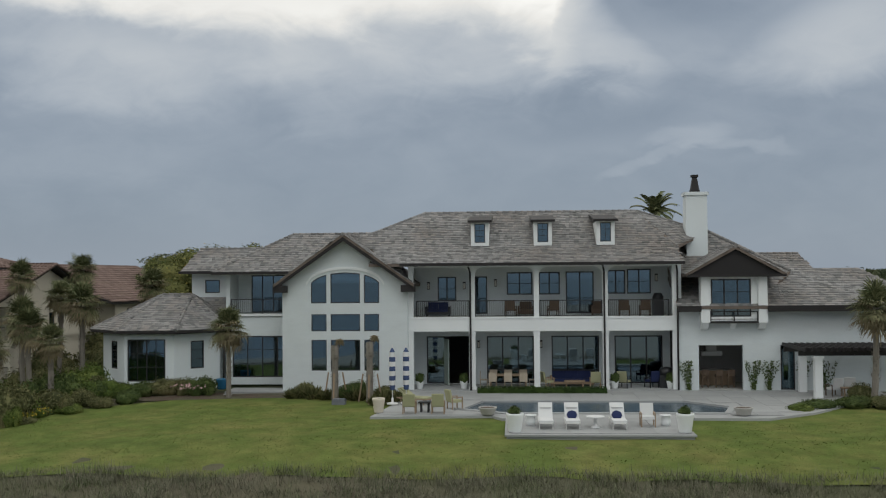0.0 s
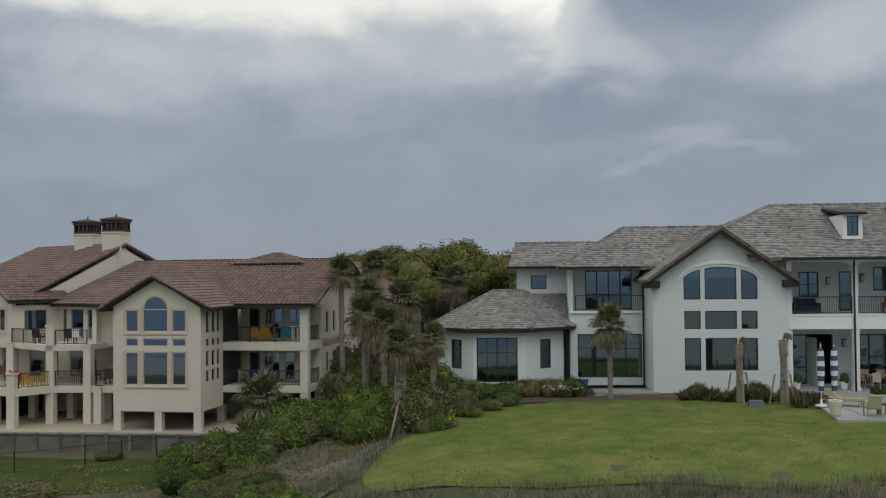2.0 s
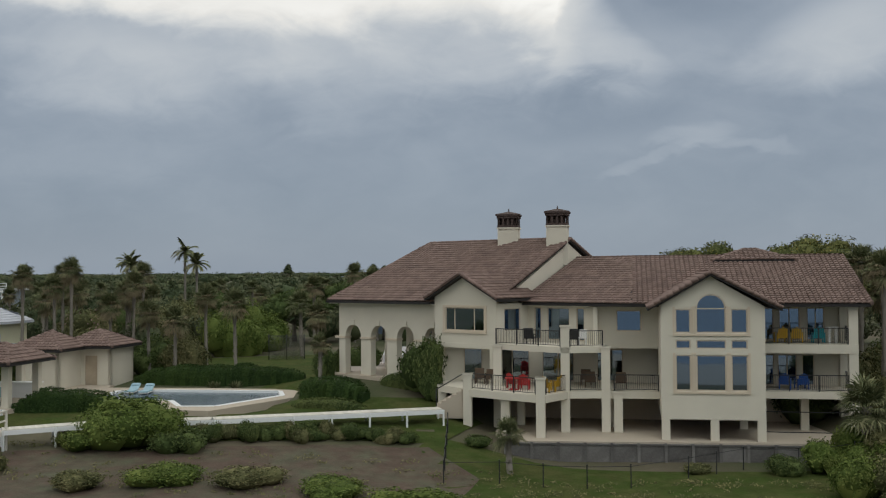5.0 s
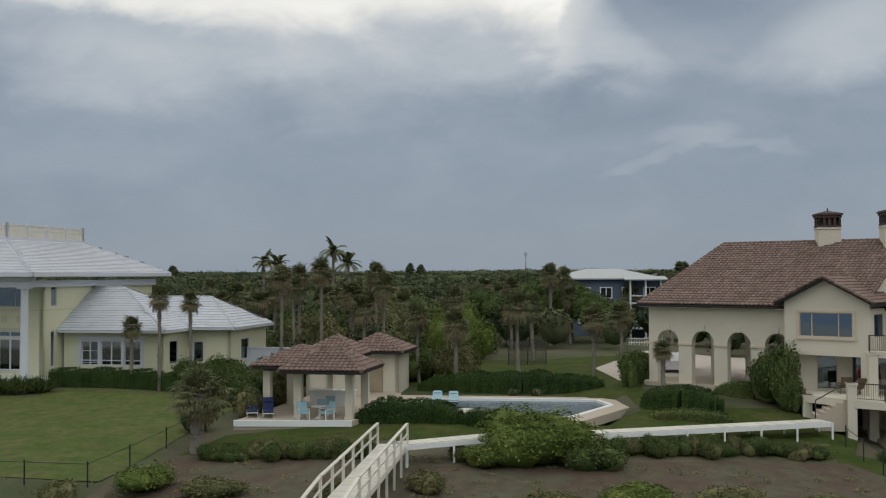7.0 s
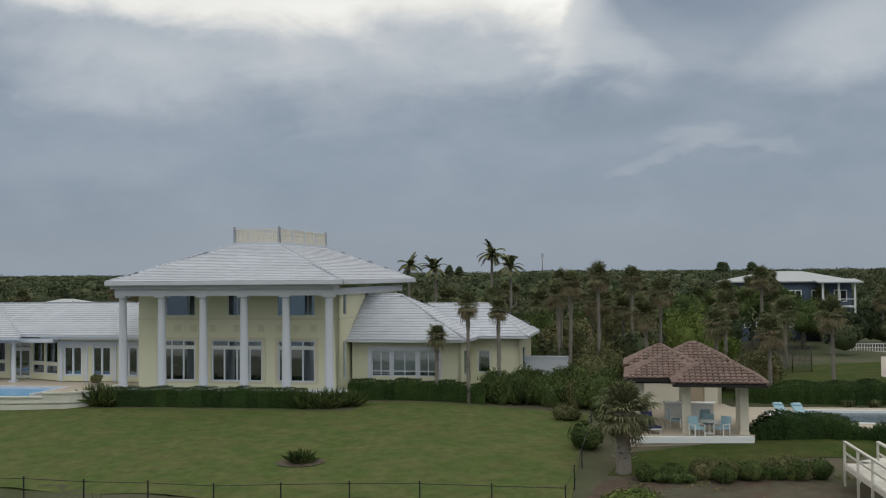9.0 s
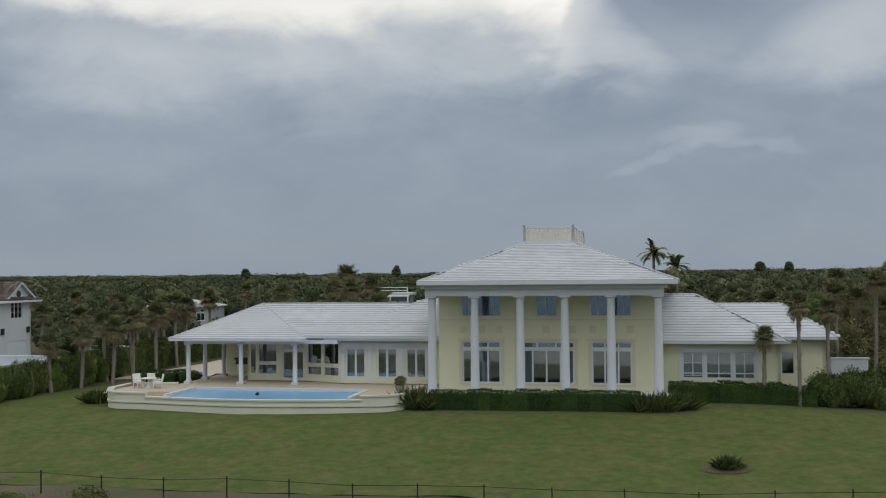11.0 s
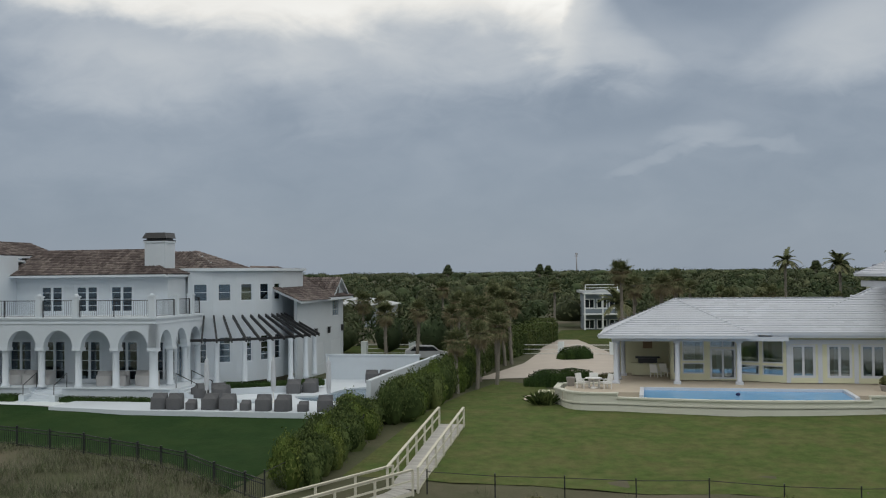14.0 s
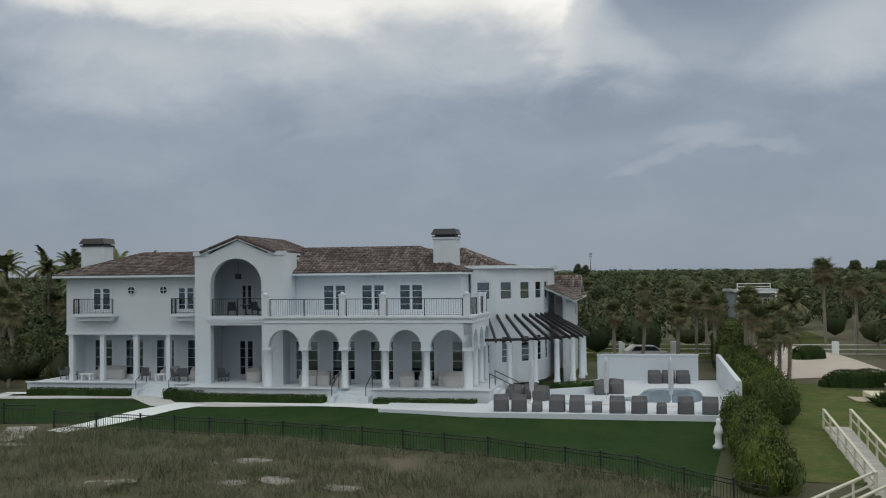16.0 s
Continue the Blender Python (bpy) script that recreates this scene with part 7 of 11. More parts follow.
def lounger(M, cloth, frame_mat, label, back=35, group="sun loungers"):
    t = thing("sun_lounger", M, label, "lounger", group)
    part("frame", Shape().box(-0.33, -0.29, 0, 1.9, 0.26, 0.31).box(0.29, 0.33, 0, 1.9, 0.26, 0.31).box(-0.33, 0.33, 0, 0.05, 0.26, 0.31).box(-0.33, 0.33, 1.85, 1.9, 0.26, 0.31), frame_mat, t)
    for x in (-0.31, 0.27):
        for y in (0.15, 1.6):
            part("leg", Shape().box(x, x + 0.04, y, y + 0.04, 0, 0.26), frame_mat, t)
    part("mattress", Shape().box(-0.31, 0.31, 0.03, 1.15, 0.31, 0.39), cloth, t)
    part("backrest", Shape().box(-0.31, 0.31, 0, 0.82, 0, 0.08), cloth, t, m=Matrix.Translation((0, 1.14, 0.32)) @ pose(0, 0, 0, back))
    part("pillow", Shape().box(-0.24, 0.24, 0.5, 0.74, 0.08, 0.16), cloth, t, m=Matrix.Translation((0, 1.14, 0.32)) @ pose(0, 0, 0, back))
    return t


def armchair(M, cloth, frame_mat, label, group="patio chairs", name="patio_chair"):
    t = thing(name, M, label, "chair", group)
    for x in (-0.32, 0.27):
        part("arm", Shape().box(x, x + 0.05, -0.3, 0.3, 0.58, 0.62), frame_mat, t)
        for y in (-0.3, 0.25):
            part("leg", Shape().box(x, x + 0.05, y, y + 0.05, 0, 0.58), frame_mat, t)
    part("seat", Shape().box(-0.28, 0.28, -0.3, 0.28, 0.34, 0.46), cloth, t)
    part("backrest", Shape().box(-0.29, 0.29, 0, 0.1, 0, 0.58), cloth, t, m=Matrix.Translation((0, 0.24, 0.42)) @ pose(0, 0, 0, -12))
    return t


def dining_chair(M, mat_, label, group="dining chairs"):
    t = thing("dining_chair", M, label, "chair", group)
    part("seat", Shape().box(-0.23, 0.23, -0.23, 0.23, 0.42, 0.47), mat_, t)
    part("backrest", Shape().box(-0.23, 0.23, 0.19, 0.23, 0.47, 0.95), mat_, t)
    for x in (-0.22, 0.18):
        for y in (-0.22, 0.18):
            part("leg", Shape().box(x, x + 0.04, y, y + 0.04, 0, 0.42), mat_, t)
    return t


def table(M, w, d, h, mat_, label, name="table", round_=False):
    t = thing(name, M, label, "table")
    if round_:
        part("tabletop", Shape().tube((0, 0, h - 0.05), (0, 0, h), w / 2, n=20), mat_, t)
        part("pedestal", Shape().lathe([(w * 0.28, 0), (w * 0.26, 0.04), (0.06, 0.12), (0.05, h - 0.05)], 12), mat_, t)
    else:
        part("tabletop", Shape().box(-w / 2, w / 2, -d / 2, d / 2, h - 0.06, h), mat_, t)
        for x in (-w / 2 + 0.08, w / 2 - 0.16):
            for y in (-d / 2 + 0.08, d / 2 - 0.16):
                part("leg", Shape().box(x, x + 0.08, y, y + 0.08, 0, h - 0.06), mat_, t)
    return t


def sofa(M, w, cloth, frame_mat, label, name="sofa"):
    t = thing(name, M, label, "sofa")
    part("frame", Shape().box(-w / 2, w / 2, -0.4, 0.4, 0.12, 0.28).box(-w / 2, -w / 2 + 0.12, -0.4, 0.4, 0.28, 0.6).box(w / 2 - 0.12, w / 2, -0.4, 0.4, 0.28, 0.6), frame_mat, t)
    n = max(1, round(w / 0.8))
    for i in range(n):
        a = -w / 2 + 0.13 + (w - 0.26) * i / n
        b = a + (w - 0.26) / n - 0.015
        part("seat_cushion", Shape().box(a, b, -0.38, 0.22, 0.28, 0.44), cloth, t)
        part("back_cushion", Shape().box(a, b, 0.2, 0.36, 0.40, 0.86), cloth, t)
    for x in (-w / 2 + 0.05, w / 2 - 0.11):
        for y in (-0.36, 0.3):
            part("leg", Shape().box(x, x + 0.06, y, y + 0.06, 0, 0.12), frame_mat, t)
    return t


def covered(M, w, d, h, mat_, label, name="covered_chair", group="covered furniture"):
    """A chair or table under a fitted cloth cover, with its sagging outline."""
    rng = random.Random(int(M.translation.x * 91 + M.translation.y * 37))
    S = Shape()
    sec = [(0.0, 1.0, 1.0), (0.45, 0.98, 0.97), (0.62, 0.95, 0.9)]
    vs, n = [], 16
    for z, sx, sy in sec:
        for i in range(n):
            a = 2 * math.pi * i / n
            c, s = math.cos(a), math.sin(a)
            q = 1 / max(abs(c), abs(s)) ** 0.75
            k = 1 + rng.uniform(-0.025, 0.025)
            zz = z * h / 0.62 * (1.0 if s > 0.2 or z < 0.6 else 0.72)
            vs.append((c * q * w / 2 * sx * k, s * q * d / 2 * sy * k, zz))
    vs.append((0, 0.06, h * 1.02))
    fs = [(r * n + i, r * n + (i + 1) % n, (r + 1) * n + (i + 1) % n, (r + 1) * n + i) for r in range(2) for i in range(n)] + [(2 * n + i, 2 * n + (i + 1) % n, 3 * n) for i in range(n)]
    S.add(vs, fs, None, True)
    return solo(name, S, mat_, M, label, "covered furniture", group)


def closed_umbrella(M, h, cloth, label, stripes=None, pole=None):
    t = thing("patio_umbrella", M, label, "umbrella", "closed umbrellas")
    part("base", Shape().lathe([(0.3, 0), (0.3, 0.08), (0.06, 0.12), (0.05, 0.35)], 14), pole or ALU, t)
    part("pole", Shape().tube((0, 0, 0.1), (0, 0, h), 0.028), pole or ALU, t)
    n = 9
    for i in range(n):
        z0, z1 = 0.75 + (h - 0.8) * i / n, 0.75 + (h - 0.8) * (i + 1) / n
        r0, r1 = 0.13 + 0.05 * math.sin(3.1 * i / n), 0.13 + 0.05 * math.sin(3.1 * (i + 1) / n)
        if i == n - 1:
            r1 = 0.02
        S = Shape()
        vs = []
        for z, r in ((z0, r0), (z1, r1)):
            for k in range(12):
                a = 2 * math.pi * k / 12 + z * 0.6
                rr = r * (1.0 if k % 2 else 0.66)
                vs.append((rr * math.cos(a), rr * math.sin(a), z))
        S.add(vs, [(k, (k + 1) % 12, 12 + (k + 1) % 12, 12 + k) for k in range(12)], None, True)
        part("canopy_fold" if stripes else "canopy", S, (cloth if i % 2 else stripes) if stripes else cloth, t)
    part("finial", Shape().tube((0, 0, h), (0, 0, h + 0.12), 0.03, 0.01), pole or ALU, t)
    return t


def pot(M, r, h, material, label, name="planter"):
    t = thing(name, M, label, "planter")
    part("pot", Shape().lathe([(r * 0.7, 0), (r * 0.75, 0.04), (r, h * 0.8), (r * 1.06, h * 0.9), (r * 1.06, h), (r * 0.92, h), (r * 0.9, h * 0.92)], 18), material, t)
    part("soil", Shape().tube((0, 0, h * 0.88), (0, 0, h * 0.93), r * 0.92, n=16), MULCH, t)
    return t


def on(H, u, v, z, turn=0):
    return H @ pose(u, v, z, 0, 0, turn)


# lounge platform
PZ = FZ - 0.015
for u in (14.95, 16.1, 18.1):
    lounger(on(H1, u, -15.1, PZ, 0), CUSHION, ALU, "white cushioned sun lounger facing the sea", 48)
for u in (16.1, 18.05):
    solo("throw_pillow", Shape().lathe([(0.05, -0.06), (0.2, -0.05), (0.24, 0), (0.2, 0.05), (0.05, 0.06)], 8), NAVY, on(H1, u, -14.15, PZ + 0.52) @ pose(0, 0, 0, 50), "navy blue pillow on a lounger", "pillow", "navy pillows")
armchair(on(H1, 19.4, -14.0, PZ), CUSHION, TEAK, "cushioned teak armchair on the lounge platform")
table(on(H1, 17.1, -14.4, PZ), 0.8, 0.8, 0.5, CUSHION, "white round side table", "side_table", True)
for u in (14.3, 20.2):
    solo("side_table", Shape().lathe([(0.18, 0), (0.24, 0.2), (0.18, 0.42), (0.26, 0.45), (0.26, 0.48)], 14), WHITE_TRIM, on(H1, u, -13.8, PZ), "white ceramic drum stool", "stool", "drum stools")
for u in (13.6, 20.75):
    pot(on(H1, u, -15.7, PZ), 0.36, 0.8, WHITE_TRIM, "large white pot with a low plant")
for u, v in ((12.3, -10.3), (24.3, -10.4)):
    pot(on(H1, u, v, FZ), 0.42, 0.36, mat("grey_stone_bowl", (0.42, 0.41, 0.39), 0.9, 0.1), "low grey stone bowl at the pool", "bowl")
# chairs and umbrellas at the corner of the patio
for u, v, a in ((8.5, -9.9, 180), (9.9, -9.9, 180), (10.6, -8.2, 120)):
    armchair(on(H1, u, v, FZ, a), SAGE, TEAK, "sage-cushioned teak chair with its back to the sea")
table(on(H1, 9.2, -9.3, FZ), 0.6, 0.6, 0.5, BLACK, "dark side table between two chairs", "side_table")
STRIPE_W, STRIPE_B = mat("white_canvas", (0.72, 0.72, 0.72), 0.9, 0.05), mat("blue_canvas", (0.06, 0.09, 0.19), 0.9, 0.1)
for u, v in ((7.25, -6.4), (7.95, -6.2)):
    closed_umbrella(on(H1, u, v, FZ), 3.0, STRIPE_W, "closed blue and white striped umbrella", STRIPE_B)
pot(on(H1, 6.95, -9.6, FZ), 0.3, 0.7, mat("cream_urn", (0.6, 0.55, 0.46), 0.8, 0.1), "cream stone urn on the patio edge", "urn")
lounger(on(H1, 9.2, -6.6, FZ, 60), SAGE, TEAK, "sage-cushioned lounger by the gable", 30)
# loggia furniture
table(on(H1, 13.2, 1.7, FZ + 0.02), 2.3, 1.0, 0.76, TEAK, "long teak dining table", "dining_table")
for u, v, a in ((12.3, 0.9, 180), (13.2, 0.9, 180), (14.1, 0.9, 180), (12.3, 2.5, 0), (13.2, 2.5, 0), (14.1, 2.5, 0), (11.75, 1.7, 90), (14.65, 1.7, -90)):
    dining_chair(on(H1, u, v, FZ + 0.02, a), mat("pale_rattan", (0.42, 0.36, 0.28), 0.8, 0.15, 4, 40, 0.3), "pale rattan dining chair at the long table")
sofa(on(H1, 17.0, 2.5, FZ + 0.02), 2.6, NAVY, TEAK, "navy outdoor sofa under the loggia")
table(on(H1, 17.1, 1.4, FZ + 0.02), 1.2, 0.7, 0.42, TEAK, "low teak coffee table", "coffee_table")
for u in (15.5, 18.3):
    armchair(on(H1, u, 1.2, FZ + 0.02, 180 if u > 17 else 120), SAGE, TEAK, "sage lounge chair under the loggia", "loggia chairs")
armchair(on(H1, 20.0, 1.3, FZ + 0.02, 150), SAGE, BLACK, "sage lounge chair by the glass doors", "loggia chairs")
armchair(on(H1, 21.6, 1.5, FZ + 0.02, -150), NAVY, BLACK, "navy lounge chair by the glass doors", "loggia chairs")
solo("grill", Shape().box(-0.4, 0.4, -0.3, 0.3, 0.0, 0.75).lathe([(0.42, 0.75), (0.46, 0.95), (0.36, 1.15), (0.05, 1.22)], 14), BLACK, on(H1, 22.45, 1.4, FZ + 0.02), "black kettle grill under the loggia", "grill")
sofa(on(H1, 9.0, 2.4, 3.46), 1.5, NAVY, BLACK, "dark settee on the balcony", "settee")
for u, a in ((13.4, 170), (15.9, 190), (20.1, 170), (21.3, 180)):
    armchair(on(H1, u, 1.8, 3.46, a), WICKER, WICKER, "brown wicker armchair on the balcony", "balcony chairs")
for u in (14.3, 18.7):
    sofa(on(H1, u, 2.6, 3.46), 1.0, WICKER, WICKER, "brown wicker love seat on the balcony", "love_seat")
solo("boxed_grill", Shape().box(-0.3, 0.3, -0.3, 0.3, 0, 0.9).lathe([(0.3, 0.9), (0.34, 1.1), (0.2, 1.35)], 10), BLACK, on(H1, 22.1, 2.0, 3.46), "black smoker on the balcony", "smoker")
# outdoor kitchen in the recess
kt = thing("outdoor_kitchen", on(H1, 25.4, 3.2, FZ), "outdoor kitchen counter with a dark hood", "kitchen counter")
part("counter", Shape().box(-1.2, 1.2, -0.35, 0.35, 0, 0.88), TEAK, kt)
part("worktop", Shape().box(-1.25, 1.25, -0.4, 0.38, 0.88, 0.93), GREY_STONE, kt)
part("hood", Shape().box(-0.6, 0.6, -0.2, 0.35, 1.75, 2.0).box(-0.3, 0.3, 0.0, 0.35, 2.0, 2.6), ALU, kt)
for u in (24.7, 25.5, 26.2):
    s = thing("bar_stool", on(H1, u, 1.6, FZ), "brown bar stool at the outdoor counter", "stool", "bar stools")
    part("seat", Shape().box(-0.2, 0.2, -0.2, 0.2, 0.68, 0.74), WICKER, s)
    part("backrest", Shape().box(-0.2, 0.2, -0.22, -0.18, 0.74, 1.05), WICKER, s)
    for x in (-0.18, 0.14):
        for y in (-0.18, 0.14):
            part("leg", Shape().box(x, x + 0.04, y, y + 0.04, 0, 0.68), WICKER, s)
# pergola at the end of the patio
pg = thing("pergola", on(H1, 0, 0, 0), "dark slatted pergola on white square posts", "pergola")
for u, v in ((29.7, -3.6), (29.7, -0.6), (36.2, -3.6), (36.2, -0.6)):
    part("post", Shape().box(u - 0.2, u + 0.2, v - 0.2, v + 0.2, FZ - 0.2, 1.5).box(u - 0.26, u + 0.26, v - 0.26, v + 0.26, 1.35, 1.5), WHITE_TRIM, pg)
for v in (-3.6, -0.6):
    part("beam", Shape().box(28.7, 37, v - 0.1, v + 0.1, 1.5, 1.76), DARK_TRIM, pg)
for i in range(24):
    part("slat", Shape().box(28.8 + i * 0.34, 28.9 + i * 0.34, -4.4, 0.2, 1.76, 1.96), DARK_TRIM, pg)
armchair(on(H1, 31.8, -2.2, FZ, 160), CUSHION, WICKER, "wicker chair under the pergola", "pergola chairs")
armchair(on(H1, 30.8, -2.6, FZ, 200), CUSHION, WICKER, "wicker chair under the pergola", "pergola chairs")
table(on(H1, 31.4, -3.0, FZ), 0.7, 0.7, 0.5, TEAK, "teak table under the pergola", "side_table")
pot(on(H1, -3.9, 0.9, FZ), 0.34, 0.62, mat("blue_glazed_pot", (0.03, 0.16, 0.30), 0.25, 0.15), "blue glazed pot beside the house")
part("step", Shape().box(-3.3, 0.2, -0.6, 1.5, FZ - 0.15, FZ + 0.02).box(-3.3, 0.2, -0.9, -0.6, FZ - 0.2, FZ - 0.12), GREY_STONE, pat)
part("low_wall", Shape().box(-12.2, -11.2, 1.6, 3.4, -1.2, -0.3), WHITE, pat)
solo("utility_box", Shape().box(-0.35, 0.35, -0.25, 0.25, 0, 0.35).box(-0.3, 0.3, -0.2, 0.2, 0.35, 0.4), mat("grey_plastic", (0.15, 0.16, 0.18), 0.6), on(H1, 4.3, -5.6, -0.95), "low grey utility box on the lawn edge", "utility box")

# ---------------------------------------------------------------- villa furniture
ADI = [("yellow_paint", (0.62, 0.38, 0.03), "yellow"), ("blue_paint", (0.02, 0.08, 0.32), "deep blue"), ("turquoise_paint", (0.03, 0.35, 0.42), "turquoise"), ("red_paint", (0.42, 0.03, 0.03), "red")]
ADIM = [mat(n, c, 0.5, 0.08) for n, c, _ in ADI]


def adirondack(M, k):
    t = thing("adirondack_chair", M, f"{ADI[k][2]} wooden adirondack chair on the terrace", "chair", "adirondack chairs")
    for i in range(5):
        part("seat_slat", Shape().box(-0.26, 0.26, 0, 0.09, 0, 0.02), ADIM[k], t, m=Matrix.Translation((0, -0.28 + i * 0.11, 0.38 - i * 0.03)))
    for i in range(5):
        part("back_slat", Shape().box(-0.05, 0.05, 0, 0.02, 0, 0.62 + 0.06 * (2 - abs(i - 2))), ADIM[k], t, m=Matrix.Translation((-0.22 + i * 0.11, 0.22, 0.26)) @ pose(0, 0, 0, -22))
    for x in (-0.36, 0.26):
        part("arm", Shape().box(x, x + 0.1, -0.3, 0.4, 0.56, 0.59), ADIM[k], t)
        part("front_leg", Shape().box(x + 0.02, x + 0.08, -0.28, -0.2, 0, 0.56), ADIM[k], t)
        part("back_leg", Shape().box(x + 0.02, x + 0.08, 0.3, 0.38, 0, 0.56), ADIM[k], t)
    return t


for u, v, z, a, k in [(4.4, 5.0, UZ + 0.2, 190, 0), (5.3, 5.0, UZ + 0.2, 170, 0), (6.5, 5.2, UZ + 0.2, 180, 2), (4.6, 5.0, DZ, 170, 1), (5.5, 5.0, DZ, 190, 1), (-8.9, 1.5, DZ, 150, 0), (-8.4, 2.4, DZ, 210, 0), (-10.4, 2.8, DZ, 180, 3), (-11.0, 3.4, DZ, 140, 3)]:
    adirondack(on(H2, u, v, z, a), k)
table(on(H2, -11.0, 2.4, DZ), 1.0, 1.0, 0.72, mat("red_paint", (0.4, 0.03, 0.03)), "red round terrace table", "terrace_table", True)
for u, v, a in ((-10.2, 4.6, 170), (-7.6, 3.9, 190)):
    armchair(on(H2, u, v, UZ + 0.06, a), BLACK, BLACK, "black mesh chair on the upper balcony", "balcony chairs")
dining_chair(on(H2, -7.0, 3.6, UZ + 0.06, 190), ALU, "white plastic chair on the upper balcony")
for u, v in ((-6.6, 4.2), (-4.8, 4.0), (-6.9, 5.6), (-12.6, 5.2), (-13.4, 5.8)):
    armchair(on(H2, u, v, DZ, 180), WICKER, WICKER, "dark wicker chair on the lower terrace", "terrace chairs")
table(on(H2, 7.2, 4.6, UZ + 0.2), 0.6, 0.6, 0.95, ALU, "white bar table on the loggia", "bar_table")

# ---------------------------------------------------------------- pool lot beside the villa
PZ2 = -2.0
pool2 = [(-39.0, 8.9), (-36, 9.6), (-28.0, 10.0), (-27.0, 7.6), (-29.2, 1.8), (-31.2, 1.5), (-33, 4.2), (-38.6, 4.6)]
deck2 = [(-47.6, -2.7), (-41.0, -1.8), (-40.6, 0.8), (-38, 2.6), (-34, 2.4), (-31.8, -0.1), (-28.6, -0.5), (-25.3, 7.8), (-26.4, 11.4), (-34, 11.3), (-41, 10.8), (-41.4, 12.5), (-47, 12.5)]
t2 = thing("pool_terrace", H2, "pale concrete terrace round an irregular pool", "terrace", kind="structure")
part("paving", ring_fill(Shape(), deck2, pool2, PZ2 - 0.5, PZ2), SANDSTONE, t2)
part("edging", Shape().box(0, length(deck2[0], deck2[1]), -0.06, 0.2, PZ2 - 0.3, PZ2 + 0.03, seg(deck2[0], deck2[1])), WHITE_TRIM, t2)
part("basin", Shape().prism([(u, v, PZ2 - 0.7) for u, v in pool2], (0, 0, 0.04)), mat("blue_grey_pool_plaster", (0.10, 0.18, 0.26), 0.6, 0.1, 1.2, 8, 0), t2)
part("water", Shape().prism([(u, v, PZ2 - 0.16) for u, v in pool2], (0, 0, 0.03)), water_mat("slate_pool_water", (0.085, 0.125, 0.155)), t2, "still dark blue water").visible_shadow = False
C = Shape()
for (a0, b0), (a1, b1) in zip(pool2, pool2[1:] + pool2[:1]):
    C.box(-0.02, length((a0, b0), (a1, b1)) + 0.02, -0.3, 0.02, PZ2 - 0.3, PZ2 + 0.03, seg((a1, b1), (a0, b0)))
part("coping", C, WHITE_TRIM, t2)
# play net on posts beyond the hedge
nt_ = thing("play_net", Matrix.Translation((-66.7, 96.0, height(-66.7, 96.0))), "dark net on slim posts standing on the grass", "play net")
for x in (-1.6, 0.0, 1.6):
    part("post", Shape().tube((x, 0, 0), (x, 0, 2.3), 0.035, n=6), BLACK, nt_)
S = Shape()
for i in range(33):
    S.tube((-1.6 + i * 0.1, 0, 0.1), (-1.6 + i * 0.1, 0, 2.2), 0.012, n=3, caps=False)
for i in range(22):
    S.tube((-1.6, 0, 0.1 + i * 0.1), (1.6, 0, 0.1 + i * 0.1), 0.012, n=3, caps=False)
tagged(part("netting", S, BLACK, nt_), kind="stuff")
# pool house: open pavilion and bath house
ph = thing("pool_house", H2, "tan pool pavilion with clay tile hip roofs", "pool house")
TAN = CREAM
for u, v in [(-44.4, -0.9), (-41.4, -0.8), (-46.9, 0.9), (-46.8, 4.9), (-44.3, 5.2), (-41.3, 2.3)]:
    part("post", Shape().box(u - 0.22, u + 0.22, v - 0.22, v + 0.22, PZ2, 0.5).box(u - 0.26, u + 0.26, v - 0.26, v + 0.26, PZ2, PZ2 + 0.12), TAN, ph)
part("beam", Shape().box(-44.7, -41.1, -1.1, -0.7, 0.5, 0.72).box(-41.6, -41.2, -0.7, 2.6, 0.5, 0.72).box(-47.1, -46.7, 0.7, 5.2, 0.5, 0.72).box(-46.7, -44.7, 0.7, 1.1, 0.5, 0.72).box(-46.7, -44.1, 5.0, 5.4, 0.5, 0.72), DARK_TRIM, ph)
part("ceiling", Shape().box(-45.0, -40.5, -2.1, 2.6, 0.64, 0.68).box(-47.4, -45.0, 0.2, 5.8, 0.64, 0.68).box(-45.0, -43.4, 2.6, 5.8, 0.64, 0.68), TAN, ph)
f1, c1 = hip_faces(-45.15, -40.3, -2.35, 2.8, 0.8, 1.82, 1.75)
f0, c0_ = hip_faces(-47.65, -43.2, 0.0, 6.1, 0.82, 1.86, 2.1)
roof(ph, f1 + f0, "barrel", CLAY, c1 + c0_, 41, fascia=DARK_TRIM, label="clay tile hip roofs")
facade(ph, (-47.2, 9.2), (-43.9, 9.2), PZ2 - 0.1, 0.7, CREAM, [])
facade(ph, (-43.9, 9.2), (-43.9, 12.2), PZ2 - 0.1, 0.7, CREAM, [])
facade(ph, (-43.9, 12.2), (-41.5, 12.2), PZ2 - 0.1, 0.8, CREAM, [], gaps=[(0.3, 1.3, PZ2, 0.15)])
part("door", Shape().box(-43.6, -42.6, 12.3, 12.36, PZ2, 0.15), mat("tan_door", (0.42, 0.35, 0.26), 0.6), ph)
facade(ph, (-41.5, 12.2), (-41.5, 15.6), PZ2 - 0.1, 0.8, CREAM, [])
facade(ph, (-47.2, 15.6), (-47.2, 9.2), PZ2 - 0.1, 0.7, CREAM, [])
part("rear_wall", Shape().box(-47.2, -41.5, 15.4, 15.6, PZ2 - 0.1, 0.7), CREAM, ph)
f2, c2 = hip_faces(-47.75, -43.3, 8.5, 13.4, 0.8, 1.98, 2.2)
